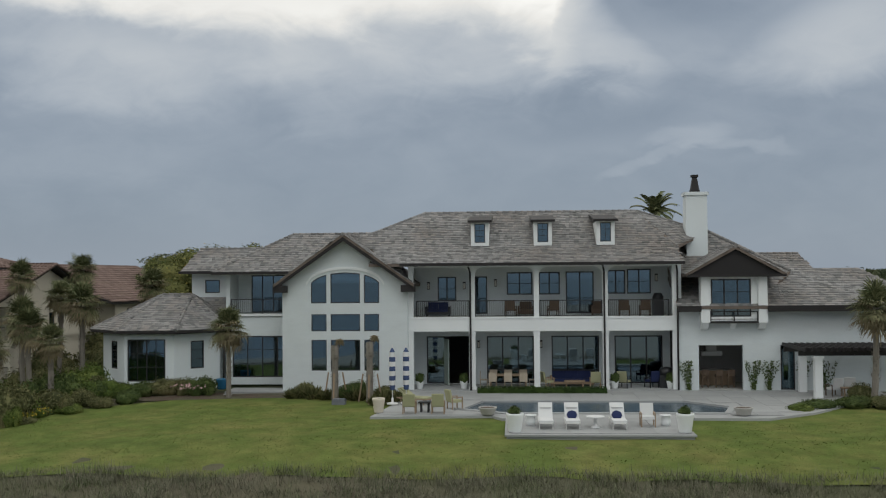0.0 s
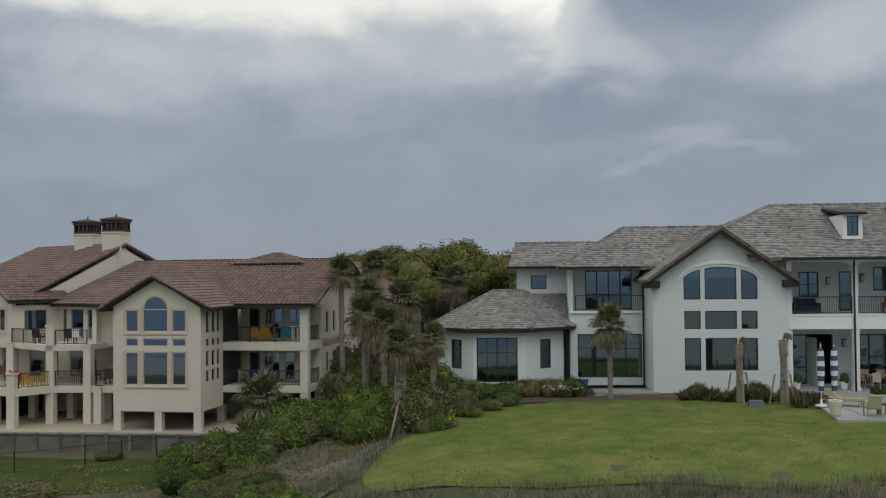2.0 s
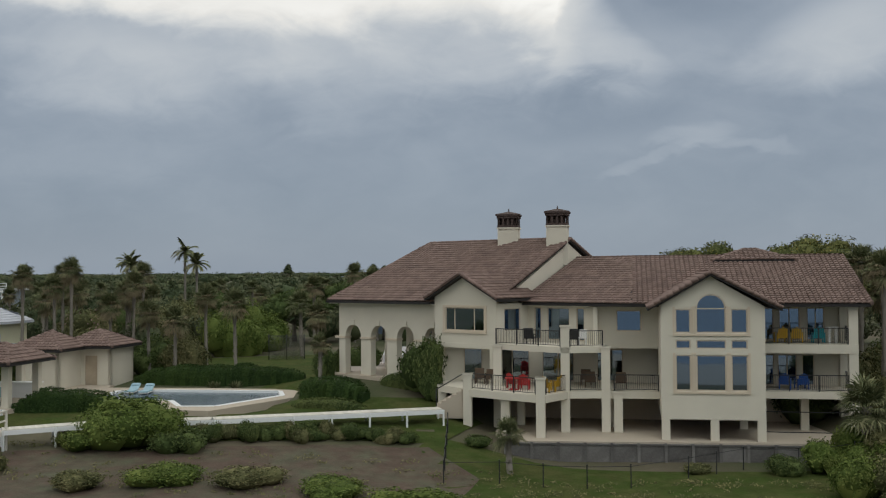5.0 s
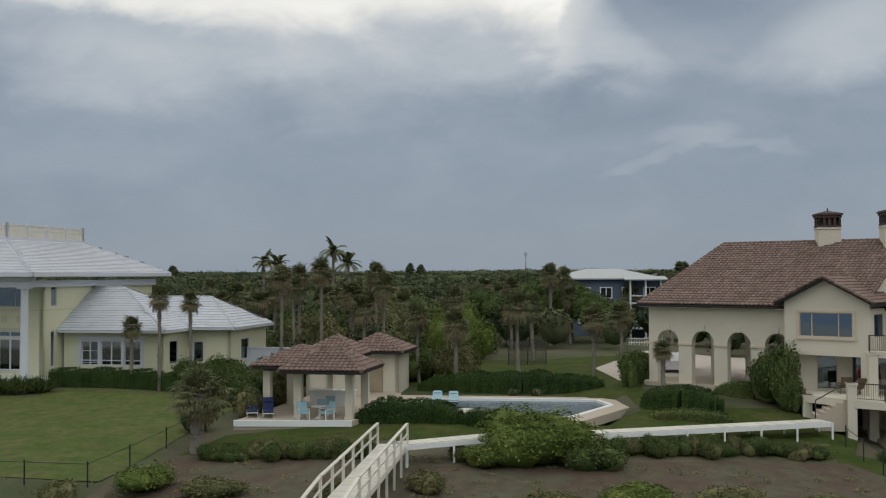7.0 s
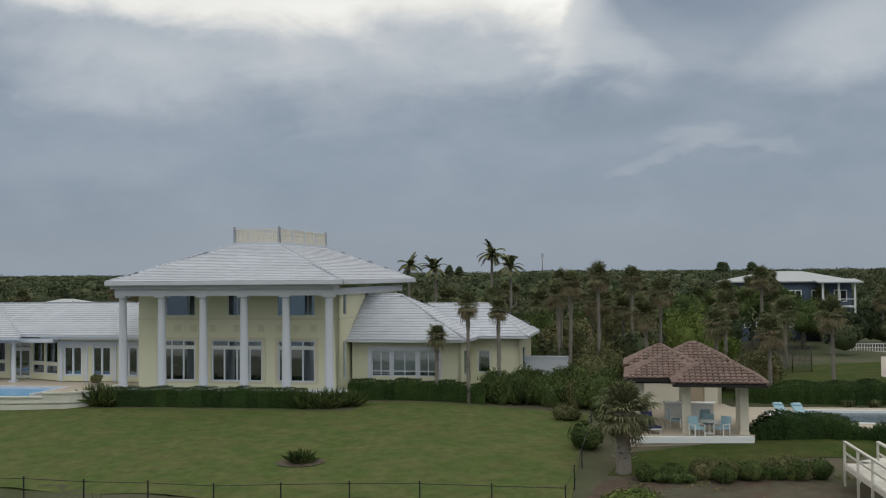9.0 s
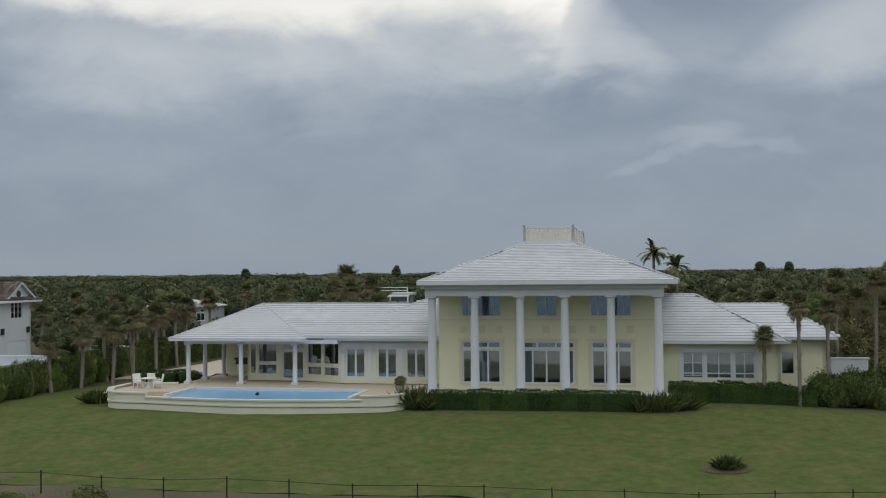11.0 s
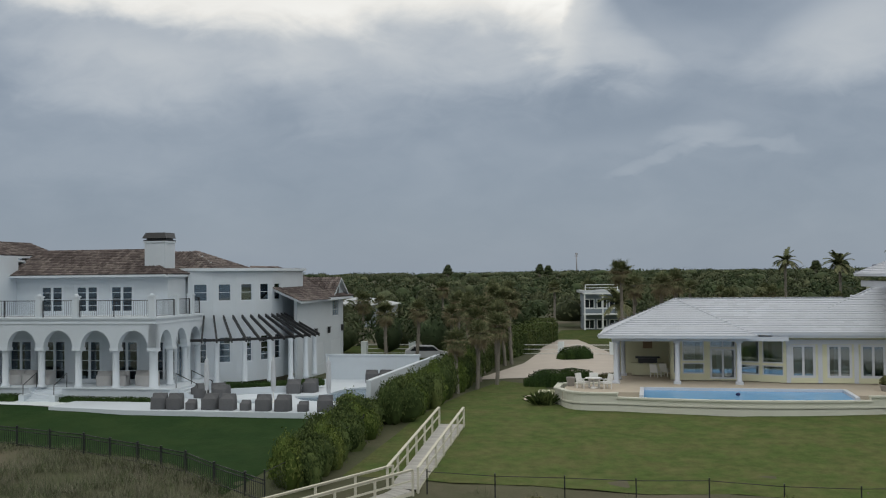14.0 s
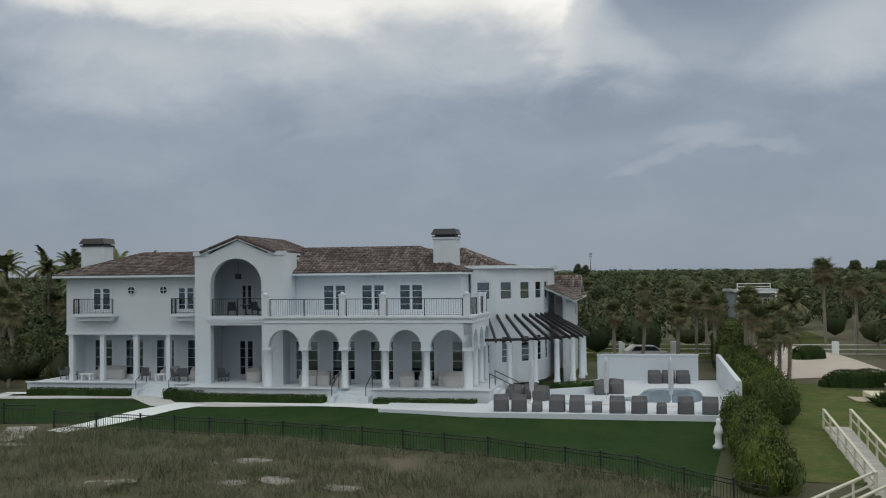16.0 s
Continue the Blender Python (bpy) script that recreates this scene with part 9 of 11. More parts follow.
def hedge(H, pts, w, h, material, label, z=None, size=0.07, dens=260, group="hedges", wob=0.06, name="hedge", dome=0.0):
    """A clipped hedge along plan points; dome: how far its back and ends are rounded."""
    rng = random.Random(int(abs(pts[0][0]) * 10) + 5)
    S = Shape()
    total, run = sum(length(p, q) for p, q in zip(pts, pts[1:])), 0.0
    for p, q in zip(pts, pts[1:]):
        m, L = seg(p, q), length(p, q)
        mm = m.to_3x3()
        k = max(1, round(L / (0.4 if dome else 0.8)))
        for i in range(k):
            a, b = L * i / k, L * (i + 1) / k
            c = m @ Vector(((a + b) / 2, 0, 0))
            g = (land(H, c.x, c.y) if z is None else z) - 0.1
            e = abs((run + (a + b) / 2) / total - 0.5) * 2
            end = 1 - dome * 0.75 * e ** 4
            hh = h * end * (1 + wob * noise.noise(Vector((c.x * 0.7, c.y * 0.7, 1))))
            ww = w * end * (1 + wob * noise.noise(Vector((c.x * 0.9, c.y * 0.9, 5))))
            power = 1.0 - 0.45 * dome if dome else 0.18

            def rim(t, f=1.0):
                cs, sn = math.cos(t), math.sin(t)
                return math.copysign(abs(cs) ** power, cs) * ww / 2 * f, g + hh * f * sn ** power
            ring = [rim(math.pi * j / 8, 0.86) for j in range(9)]
            S.prism([(a - 0.02, y, zz) for y, zz in ring], (b - a + 0.04, 0, 0), m)
            for _ in range(int(1.9 * dens * (b - a) * (ww + 2 * hh) / 2.6)):
                if not dome:
                    w_ = rng.random() * (2 * hh + ww)
                    if w_ < ww:
                        pt_, n3 = Vector((rng.uniform(a, b), w_ - ww / 2, g + hh)), Vector((0, 0, 1))
                    else:
                        side = 1 if w_ < ww + hh else -1
                        pt_, n3 = Vector((rng.uniform(a, b), side * ww / 2, g + (w_ - ww) % hh)), Vector((0, side, 0.25))
                    leaf(S, m @ (pt_ + n3 * rng.uniform(-0.10, 0.05)), mm @ n3, size, rng)
                    continue
                t = rng.random() * math.pi
                y, zz = rim(t)
                y2, z2 = rim(min(math.pi, t + 0.05))
                y0, z0 = rim(max(0.0, t - 0.05))
                n3 = Vector((0, z2 - z0, y0 - y2))
                n3 = n3.normalized() if n3.length > 1e-6 else Vector((0, 0, 1))
                if n3.z < 0:
                    n3 = -n3
                leaf(S, m @ (Vector((rng.uniform(a, b), y, zz)) + n3 * rng.uniform(-0.09, 0.07)), mm @ n3, size, rng)
        run += L
    return solo(name, S, material, H, label, "hedge", group)


def frond(S, o, d, reach, rng, leaves=11, droop=0.5, wide=0.05):
    """A fan frond: a stalk and a half circle of leaflets."""
    d = d.normalized()
    side = d.cross(Vector((0, 0, 1)))
    side = side.normalized() if side.length > 0.05 else Vector((1, 0, 0))
    upv = side.cross(d).normalized()
    tip = o + d * reach * 0.55 - Vector((0, 0, droop * 0.12 * reach))
    S.add([o + side * 0.02, tip + side * 0.015, tip - side * 0.015, o - side * 0.02], [(0, 1, 2, 3)])
    for i in range(leaves):
        a = math.radians(-105 + 210 * i / (leaves - 1)) + rng.uniform(-0.06, 0.06)
        w = (d * math.cos(a) + side * math.sin(a)).normalized()
        L = reach * (0.55 + 0.12 * math.cos(a)) * rng.uniform(0.85, 1.1)
        mid = tip + w * L * 0.6 + upv * 0.05
        end = tip + w * L - Vector((0, 0, droop * L * rng.uniform(0.4, 0.9)))
        b = w.cross(upv).normalized() * wide
        S.add([tip, mid + b, end, mid - b], [(0, 1, 2, 3)])


PALMS = {}


def palm_proto(kind):
    """Meshes of a cabbage palm: trunk of unit height, crown, dry skirt."""
    rng = random.Random(kind * 13 + 2)
    T, C, D = Shape(), Shape(), Shape()
    n = 14
    lean = [(0, 0), (0.05, 0.02), (-0.04, 0.05), (0.10, -0.02)][kind % 4]
    ring = 9
    vs, fs = [], []
    for j in range(n + 1):
        t = j / n
        r = (0.17 - 0.04 * t + 0.04 * (t > 0.72)) * (1 + 0.07 * (j % 2))
        x, y = lean[0] * math.sin(t * 2.2) * 3, lean[1] * math.sin(t * 2.4) * 3
        vs += [(x + r * math.cos(6.283 * i / ring + j * 0.3), y + r * math.sin(6.283 * i / ring + j * 0.3), t) for i in range(ring)]
    for j in range(n):
        fs += [(j * ring + i, j * ring + (i + 1) % ring, (j + 1) * ring + (i + 1) % ring, (j + 1) * ring + i) for i in range(ring)]
    T.add(vs, fs, None, True)
    for _ in range(60):  # old leaf bases
        a, t = rng.uniform(0, 6.283), rng.uniform(0.25, 0.97)
        x, y = lean[0] * math.sin(t * 2.2) * 3, lean[1] * math.sin(t * 2.4) * 3
        p = Vector((x + 0.19 * math.cos(a), y + 0.19 * math.sin(a), t))
        q = Vector((math.cos(a) * 0.12, math.sin(a) * 0.12, 0.035))
        s = Vector((-math.sin(a), math.cos(a), 0)) * 0.05
        T.add([p - s, p + s, p + q], [(0, 1, 2)])
    top = Vector((lean[0] * math.sin(2.2) * 3, lean[1] * math.sin(2.4) * 3, 0))
    for i in range(62):
        a = i * 2.399 + rng.uniform(-0.2, 0.2)
        el = math.radians(rng.choice((80, 62, 45, 30, 15, 0, -15, -28, -40)) + rng.uniform(-8, 8))
        d = Vector((math.cos(a) * math.cos(el), math.sin(a) * math.cos(el), math.sin(el)))
        frond(C, top + Vector((0, 0, 0.05)), d, rng.uniform(0.6, 1.08), rng, 17, 0.06 + 0.30 * rng.random(), 0.026)
    for i in range(32):
        a = i * 2.399
        el = math.radians(rng.uniform(-70, 30))
        d = Vector((math.cos(a) * math.cos(el), math.sin(a) * math.cos(el), math.sin(el)))
        frond(D, top + Vector((0, 0, -0.1)), d, rng.uniform(0.65, 1.0), rng, 13, 0.4, 0.028)
    return T.mesh("trunk", BARK), C.mesh("crown", PALM), D.mesh("dry_skirt", PALM_DEAD)


def shaggy_crown(seed):
    rng = random.Random(seed)
    C = Shape()
    for i in range(130):
        a = i * 2.399
        el = math.radians(rng.uniform(-40, 88))
        d = Vector((math.cos(a) * math.cos(el), math.sin(a) * math.cos(el), math.sin(el)))
        frond(C, d * rng.uniform(0.1, 0.35), d, rng.uniform(0.6, 0.9), rng, 14, 0.3, 0.024)
    return C.mesh("crown", PALM)


def star_crown(seed):
    """An open crown of arching feather fronds with gaps between."""
    rng = random.Random(seed)
    C = Shape()
    for i in range(30):
        a = i * 2.399
        el = math.radians(rng.choice((70, 45, 25, 8, -15)) + rng.uniform(-8, 8))
        p, d, L = Vector((0, 0, 0)), Vector((math.cos(a) * math.cos(el), math.sin(a) * math.cos(el), math.sin(el))), rng.uniform(1.0, 1.3)
        side = Vector((-math.sin(a), math.cos(a), 0))
        for s in range(10):
            q = p + d * L / 10
            for k in (-1, 1):
                e = q + (side * k + d * 0.8).normalized() * (0.42 - 0.022 * s) - Vector((0, 0, 0.10))
                C.add([p, q + d * 0.04, e], [(0, 1, 2)])
            p, d = q, (d - Vector((0, 0, 0.13))).normalized()
    return C.mesh("crown", PALM)


STAR = []


def palm(x, y, h, s=1.0, kind=0, label="cabbage palm with a shaggy round crown", z=None, dead=True, group="palms", wide=1.0):
    if kind not in PALMS:
        PALMS[kind] = palm_proto(kind)
    g = height(x, y) if z is None else z
    t = thing("palm_tree", pose(x, y, g - 0.1, 0, 0, (x * 77 + y * 31) % 360), label, "palm tree", group)
    tr_, cr, sk = PALMS[kind]
    if "tall" in label and not dead:
        if not STAR:
            STAR.extend((star_crown(3), star_crown(8)))
        cr = STAR[kind % 2]
    part("trunk", tr_, BARK, t, m=Matrix.Diagonal((wide, wide, h + 0.1, 1)))
    part("crown", cr, PALM, t, m=Matrix.Translation((0, 0, h)) @ Matrix.Diagonal((s, s, s, 1)))
    if dead:
        part("dry_skirt", sk, PALM_DEAD, t, "dry brown fronds", Matrix.Translation((0, 0, h)) @ Matrix.Diagonal((s, s, s, 1)))
    return t


def spiky(x, y, r, label, seed=1, z=None, name="yucca", n=70, col=None):
    """A clump of sword leaves."""
    rng = random.Random(seed)
    S = Shape()
    for i in range(n):
        a, el = rng.uniform(0, 6.283), math.radians(rng.uniform(28, 88))
        d = Vector((math.cos(a) * math.cos(el), math.sin(a) * math.cos(el), math.sin(el)))
        o = Vector((rng.uniform(-0.4, 0.4) * r, rng.uniform(-0.25, 0.25) * r, 0))
        s = d.cross(Vector((0, 0, 1))).normalized() * 0.045
        L = r * rng.uniform(0.7, 1.1)
        S.add([o - s, o + s, o + d * L * 0.6 + s, o + d * L - Vector((0, 0, 0.15 * L)), o + d * L * 0.6 - s], [(0, 1, 2, 3, 4)])
    return solo(name, S, col or LEAF, Matrix.Translation((x, y, (height(x, y) if z is None else z) - 0.02)), label, "yucca", "sword-leaved plants")


def oak(x, y, h, r, seed, label, material=None, blossom=None):
    """A broad tree: trunk, limbs and many leaf masses."""
    rng = random.Random(seed)
    g = height(x, y)
    t = thing("tree", Matrix.Translation((x, y, g)), label, "tree", "broad trees")
    T, C, B = Shape(), Shape(), Shape()
    T.tube((0, 0, -0.2), (0, 0, h * 0.4), 0.28, 0.2, 9)
    for i in range(int(9 + r * 1.6)):
        a = i * 2.399
        q = math.sqrt((i + 0.5) / (9 + r * 1.6))
        c = Vector((math.cos(a) * q * r, math.sin(a) * q * r, h * (0.80 - 0.30 * q * q) + rng.uniform(-0.5, 0.4)))
        T.tube((0, 0, h * 0.3), c, 0.12, 0.04, 6)
        rr = (rng.uniform(1.3, 1.9), rng.uniform(1.3, 1.9), rng.uniform(1.0, 1.5))
        core(C, c, rr, 0.78, 8, 5)
        blob(C, c, rr, 420, 0.16, rng, -0.6)
        if blossom:
            blob(B, c, [k * 1.03 for k in rr], 26, 0.10, rng, 0.1)
    part("trunk", T, BARK, t)
    part("crown", C, material or LEAF_OAK, t)
    if blossom:
        part("blossom", B, blossom, t)
    return t


# ---- white house
P = lambda H, u, v: tuple((H @ Vector((u, v, 0)))[:2])
x, y = P(H1, -2.6, -2.2)
palm(x, y, 4.1, 1.25, 0, "cabbage palm with a round crown before the white house", wide=0.85)
for u, v, h in ((3.83, -4.1, 3.1), (5.85, -4.9, 3.35)):
    x, y = P(H1, u, v)
    t = thing("palm_tree", pose(x, y, height(x, y) - 0.05), "newly planted palm trunk with its fronds cut back", "palm tree", "palms")
    part("trunk", PALMS[0][0], BARK, t, m=Matrix.Diagonal((1.15, 1.15, h, 1)))
    S, rng = Shape(), random.Random(int(u * 10))
    for i in range(9):
        a = i * 0.7
        frond(S, Vector((0.25, 0.1, h - 0.1)), Vector((math.cos(a) * 0.35, math.sin(a) * 0.35, 1)), 0.5, rng, 7, 0.6)
    part("cut_fronds", S, PALM_DEAD, t, "short brown cut fronds")
    for a in (0.5, 2.6, 4.7):
        part("brace", Shape().box(-0.04, 0.04, -0.02, 0.02, 0, 1.7), TEAK, t, m=Matrix.Translation((0.75 * math.cos(a), 0.75 * math.sin(a), 0)) @ Matrix(((1, 0, -0.36 * math.cos(a), 0), (0, 1, -0.36 * math.sin(a), 0), (0, 0, 0.9, 0), (0, 0, 0, 1))))
x, y = P(H1, 31.9, -5.6)
palm(x, y, 5.0, 1.5, 1, "cabbage palm beside the dark pergola")
hedge(H1, [(11.5, -1.0), (18.75, -1.0)], 0.9, 0.5, LEAF_HEDGE, "low clipped hedge before the loggia")
k = 0
for u, v, r, h, kd in [(1.9, -2.8, 0.8, 0.8, "olive"), (4.6, -3.0, 1.1, 0.85, "dark"), (6.4, -3.4, 0.9, 0.7, "olive"),
                        (-4.6, -0.6, 1.0, 1.1, "dark"), (-5.8, -0.2, 1.0, 0.9, "olive"), (-7.0, 0.0, 1.2, 0.9, "olive"), (-8.4, -0.4, 1.2, 0.8, "dark"), (-9.6, -1.0, 1.2, 1.0, "bright"), (-10.8, -1.4, 1.3, 1.0, "dark"), (-12.0, -2.0, 1.3, 1.2, "dark"),
                        (30.6, -6.4, 1.3, 0.55, "dark"), (32.4, -7.0, 1.4, 0.6, "olive"), (28.6, -7.2, 1.2, 0.5, "dark"), (34.6, -7.4, 1.4, 0.6, "dark"), (36.6, -7.8, 1.3, 0.6, "dark"), (27.4, -8.2, 0.9, 0.4, "bright"), (31.6, -4.6, 0.8, 0.9, "olive")]:
    x, y = P(H1, u, v)
    shrub(x, y, (r, r * 0.85, h), kd, "rounded garden shrub in the mulch border", k)
    k += 1
for i, (u, v, r) in enumerate([(1.4, -3.0, 0.8), (2.5, -3.3, 0.95), (3.3, -3.6, 0.8), (5.0, -3.9, 0.9), (6.9, -5.0, 0.95), (7.6, -4.4, 0.8), (6.4, -5.9, 0.75)]):
    x, y = P(H1, u, v)
    spiky(x, y, r, "tuft of fine olive grass in the border", 40 + i, name="grass_tuft", n=150, col=LEAF_OLIVE)
for u, v in ((13.6, -15.7), (20.75, -15.7)):
    x, y = P(H1, u, v)
    shrub(x, y, (0.34, 0.34, 0.34), "dark", "small plant in a white pot", 2, PZ + 0.76, size=0.2, dense=0.25, name="potted_plant")
for u, v, z in ((-2.4, 0.6, -0.62),):
    x, y = P(H3, u, v)
    shrub(x, y, (0.45, 0.45, 0.6), "olive", "round shrub in a grey pot", 1, z, size=0.2, dense=0.25, name="potted_plant")
for u in (10.6, 19.4, 22.6, 8.0):
    x, y = P(H1, u, 0.9)
    pot(on(H1, u, 0.9, FZ + 0.02), 0.22, 0.45, WHITE_TRIM, "white pot on the loggia floor")
    shrub(x, y, (0.3, 0.3, 0.5), "dark", "leafy plant in a white pot", 3, FZ + 0.42, size=0.2, dense=0.25, name="potted_plant")
# climbers trained on the white wall
for u in (23.55, 27.15, 28.05, 29.9, 31.2):
    S, rng = Shape(), random.Random(int(u * 7))
    for b in range(7):
        zz, a = 0.0, rng.uniform(-0.5, 0.5)
        pnt = Vector((0, 0, 0))
        for s in range(9):
            pnt = pnt + Vector((a * 0.12 + rng.uniform(-0.05, 0.05), rng.uniform(-0.02, 0.02), 0.18))
            for _ in range(5):
                leaf(S, pnt + Vector((rng.uniform(-0.1, 0.1), rng.uniform(-0.05, 0.02), rng.uniform(-0.1, 0.1))), Vector((0, -1, 0.2)), 0.07, rng)
    solo("climbing_plant", S, LEAF, on(H1, u, 0.2, FZ - 0.05), "green climber trained up the white wall", "climbing plant", "climbers")

# ---- between the white house and the villa
rng = random.Random(31)
for i, (x, y, h, s) in enumerate([(-21.6, 52.8, 3.9, 1.0), (-27.3, 63.05, 8.3, 1.15), (-26.0, 70.1, 8.6, 1.2), (-26.3, 66.1, 6.8, 1.3), (-23.6, 63.5, 6.0, 1.45), (-25.6, 59.0, 5.8, 1.3), (-20.6, 68.5, 6.6, 1.3), (-24.3, 57.0, 5.0, 1.3)]):
    palm(x, y, h, s, i % 4, "cabbage palm with a shaggy crown between the houses")
for i, (x, y, r, h) in enumerate([(-30.5, 66, 2.2, 3.0), (-27.6, 68.5, 2.4, 3.4), (-24.6, 70, 2.4, 3.2), (-22, 73, 2.4, 3.4), (-29.4, 72, 2.6, 3.8), (-26, 75, 2.6, 4.0), (-19.6, 76, 2.4, 3.6), (-27.2, 63.5, 1.8, 2.4), (-24.4, 65.2, 1.8, 2.3)]):
    shrub(x, y, (r, r, h * 0.8), "olive" if i % 3 else "dark", "tall dense shrub between the white house and the villa", i, size=0.10)
palm(-23.1, 48.2, 4.25, 1.2, 1, "stout cabbage palm held by timber props on the bank", wide=2.0)
PALE_PROP = mat("grey_weathered_timber", (0.30, 0.27, 0.23), 0.85, 0.2, 1, 10, 0.3)
tt = thing("tree_brace", Matrix.Translation((-23.1, 48.2, height(-23.1, 48.2))), "timber props round a palm trunk", "tree prop")
for a in (0.3, 2.4, 4.4):
    part("prop", Shape().tube((1.5 * math.cos(a), 1.5 * math.sin(a), 0), (0.28 * math.cos(a), 0.28 * math.sin(a), 1.6), 0.055, n=6), PALE_PROP, tt)
x, y = -31.0, 56.4
palm(x, y, 2.5, 1.65, 2, "low cabbage palm with a wide silvery crown beside the villa", dead=False, wide=1.5)
palm(-49.3, 55.8, 2.0, 0.95, 1, "low cabbage palm on the slope below the villa", dead=False)
for i in range(84):
    u = rng.random()
    x = -33.5 + 16.5 * u + rng.uniform(-1.0, 1.0)
    y = 47.5 + rng.uniform(0, 13) + (u - 0.5) * 4
    if x < -29 and y > 58:
        continue
    hx, hy = (H1.inverted() @ Vector((x, y, 0)))[:2]
    if hx > -10.5 + (hy + 8) * 0.15 and hy < -0.5 or (hx > -13.6 and hy > 1.5):
        continue
    r = rng.uniform(0.9, 1.7)
    kd = rng.choice(("bright", "bright", "bright", "olive", "dark"))
    shrub(x, y, (r, r * 0.9, r * rng.uniform(0.75, 1.15)), kd, {"bright": "fresh green wild shrub on the slope", "dark": "dark green wild shrub on the slope", "olive": "olive-green wild shrub on the slope"}[kd], i)
for i in range(11):  # uneven low growth along the inner end of the lawn edge
    t = 0.52 + 0.48 * rng.random()
    u, v = -13.9 + 6.4 * t ** 1.5, -19.5 + 17.4 * t
    x, y = P(H1, u + rng.uniform(-1.3, 0.1), v)
    r = rng.uniform(0.45, 1.0)
    shrub(x, y, (r, r * rng.uniform(0.7, 1.0), rng.uniform(0.45, 0.95)), rng.choice(("olive", "bright", "dark")), "low loose shrub along the lawn edge", i)
solo("gravel_bed", sheet(curve_pts(local(H1, (-10.2, -3.4), (-11.9, -7), (-13.75, -13), (-14.3, -17.5), (-15.2, -20.6), (-18.2, -21), (-16.6, -16), (-14.9, -12.5), (-13.1, -7.4), (-11.6, -3.6))), 0.7, 0.05), GRAVEL, Matrix(), "grey gravel and bark along the lawn edge", "gravel bed", kind="structure")
S, r2 = Shape(), random.Random(5)
x, y = -21.7, 49.4
for i in range(9):
    kx, ky = r2.gauss(0, 0.75), r2.gauss(0, 1.1)
    shrub(x + kx, y + ky, (0.6, 0.55, 0.55), "bright", "low green mound under the yellow blossom", i)
    for _ in range(70):
        leaf(S, Vector((kx + r2.gauss(0, 0.35), ky + r2.gauss(0, 0.3), 0.38 + 0.28 * r2.random())), Vector((0, -0.5, 1)), 0.06, r2)
solo("flowering_shrub", S, BLOOM, Matrix.Translation((x, y, height(x, y))), "low shrub covered in yellow blossom", "shrub")
x, y = P(H1, -5.2, -1.2)
S = Shape()
for _ in range(90):
    leaf(S, Vector((r2.gauss(0, 0.5), r2.gauss(0, 0.4), 0.5 + 0.3 * r2.random())), Vector((0, -0.6, 1)), 0.07, r2)
solo("flowering_shrub", S, PINK, Matrix.Translation((x, y, height(x, y))), "pale pink flowers in the border", "shrub")
for i, (x, y, h, r) in enumerate([(-21.5, 88, 10.9, 6.5), (-14, 84, 10.2, 6), (-20, 99, 11.2, 6), (-8, 90, 10.0, 5), (-27, 104, 11.6, 6)]):
    oak(x, y, h, r, 60 + i, "broad evergreen tree dotted with pale yellow bloom", LEAF_OAK, mat("pale_yellow_bloom", (0.34, 0.27, 0.06), 0.8, 0.1, rnd=0.3))

for i in range(34):
    t = (i * 0.618) % 1
    u, v = -25 + 11 * t + (i % 3) * 0.5, -23 + 15 * ((i * 0.377) % 1)
    if u < -13.4 and not (u < -20 and v > -13):
        x, y = P(H1, u, v)
        r = 0.5 + 0.35 * ((i * 0.73) % 1)
        shrub(x, y, (r, r, r * 0.8), ("olive", "dark", "olive", "bright")[i % 4], "low scrubby bush on the sandy bank", i)

x, y = P(H3, 29.0, 20.6)
oak(x, y, 4.4, 1.8, 95, "oleander covered in pale pink bloom beside the garden wall", LEAF_OLIVE, PINK)

# ---- villa and pool lot
for pts, w, h, lab in [([(-41.2, -0.6), (-39.5, 0.4), (-37.0, 0.9), (-34.9, 0.6)], 1.9, 1.25, "clipped dark hedge before the pool"), ([(-34.9, 0.5), (-33.0, -0.4), (-31.6, -0.7)], 1.7, 0.95, "clipped dark hedge before the pool"),
                        ([(-40.5, 14.2), (-33, 13.8), (-27.5, 14.3)], 1.8, 1.3, "dark hedge behind the pool"), ([(-24.8, 6.4), (-22.6, 5.0), (-20.4, 4.6)], 2.3, 1.35, "rounded hedge beside the villa arcade"), ([(-24.6, 3.4), (-20.0, 2.6)], 1.6, 0.5, "low hedge beside the villa arcade"), ([(-20.4, 9.2), (-17.8, 7.6)], 1.0, 0.8, "low hedge before the arcade columns")]:
    hedge(H2, pts, w * 1.15, h * 1.12, LEAF_HEDGE if h > 0.9 else LEAF, lab, wob=0.25, size=0.07, dome=0.9)
for a, b, n in (((-46.4, -8.6), (-38.8, -7.9), 17), ((-27.2, -4.9), (-16.6, -2.4), 22)):
    for i in range(n):
        t = i / (n - 1)
        x, y = P(H2, a[0] + (b[0] - a[0]) * t + rng.uniform(-0.4, 0.4), a[1] + (b[1] - a[1]) * t + rng.uniform(-0.4, 0.4))
        shrub(x, y, (rng.uniform(0.5, 1.0), 0.65, rng.uniform(0.45, 0.95)), rng.choice(("dark", "dark", "olive")), "low rough bush in a row along the slope", i)
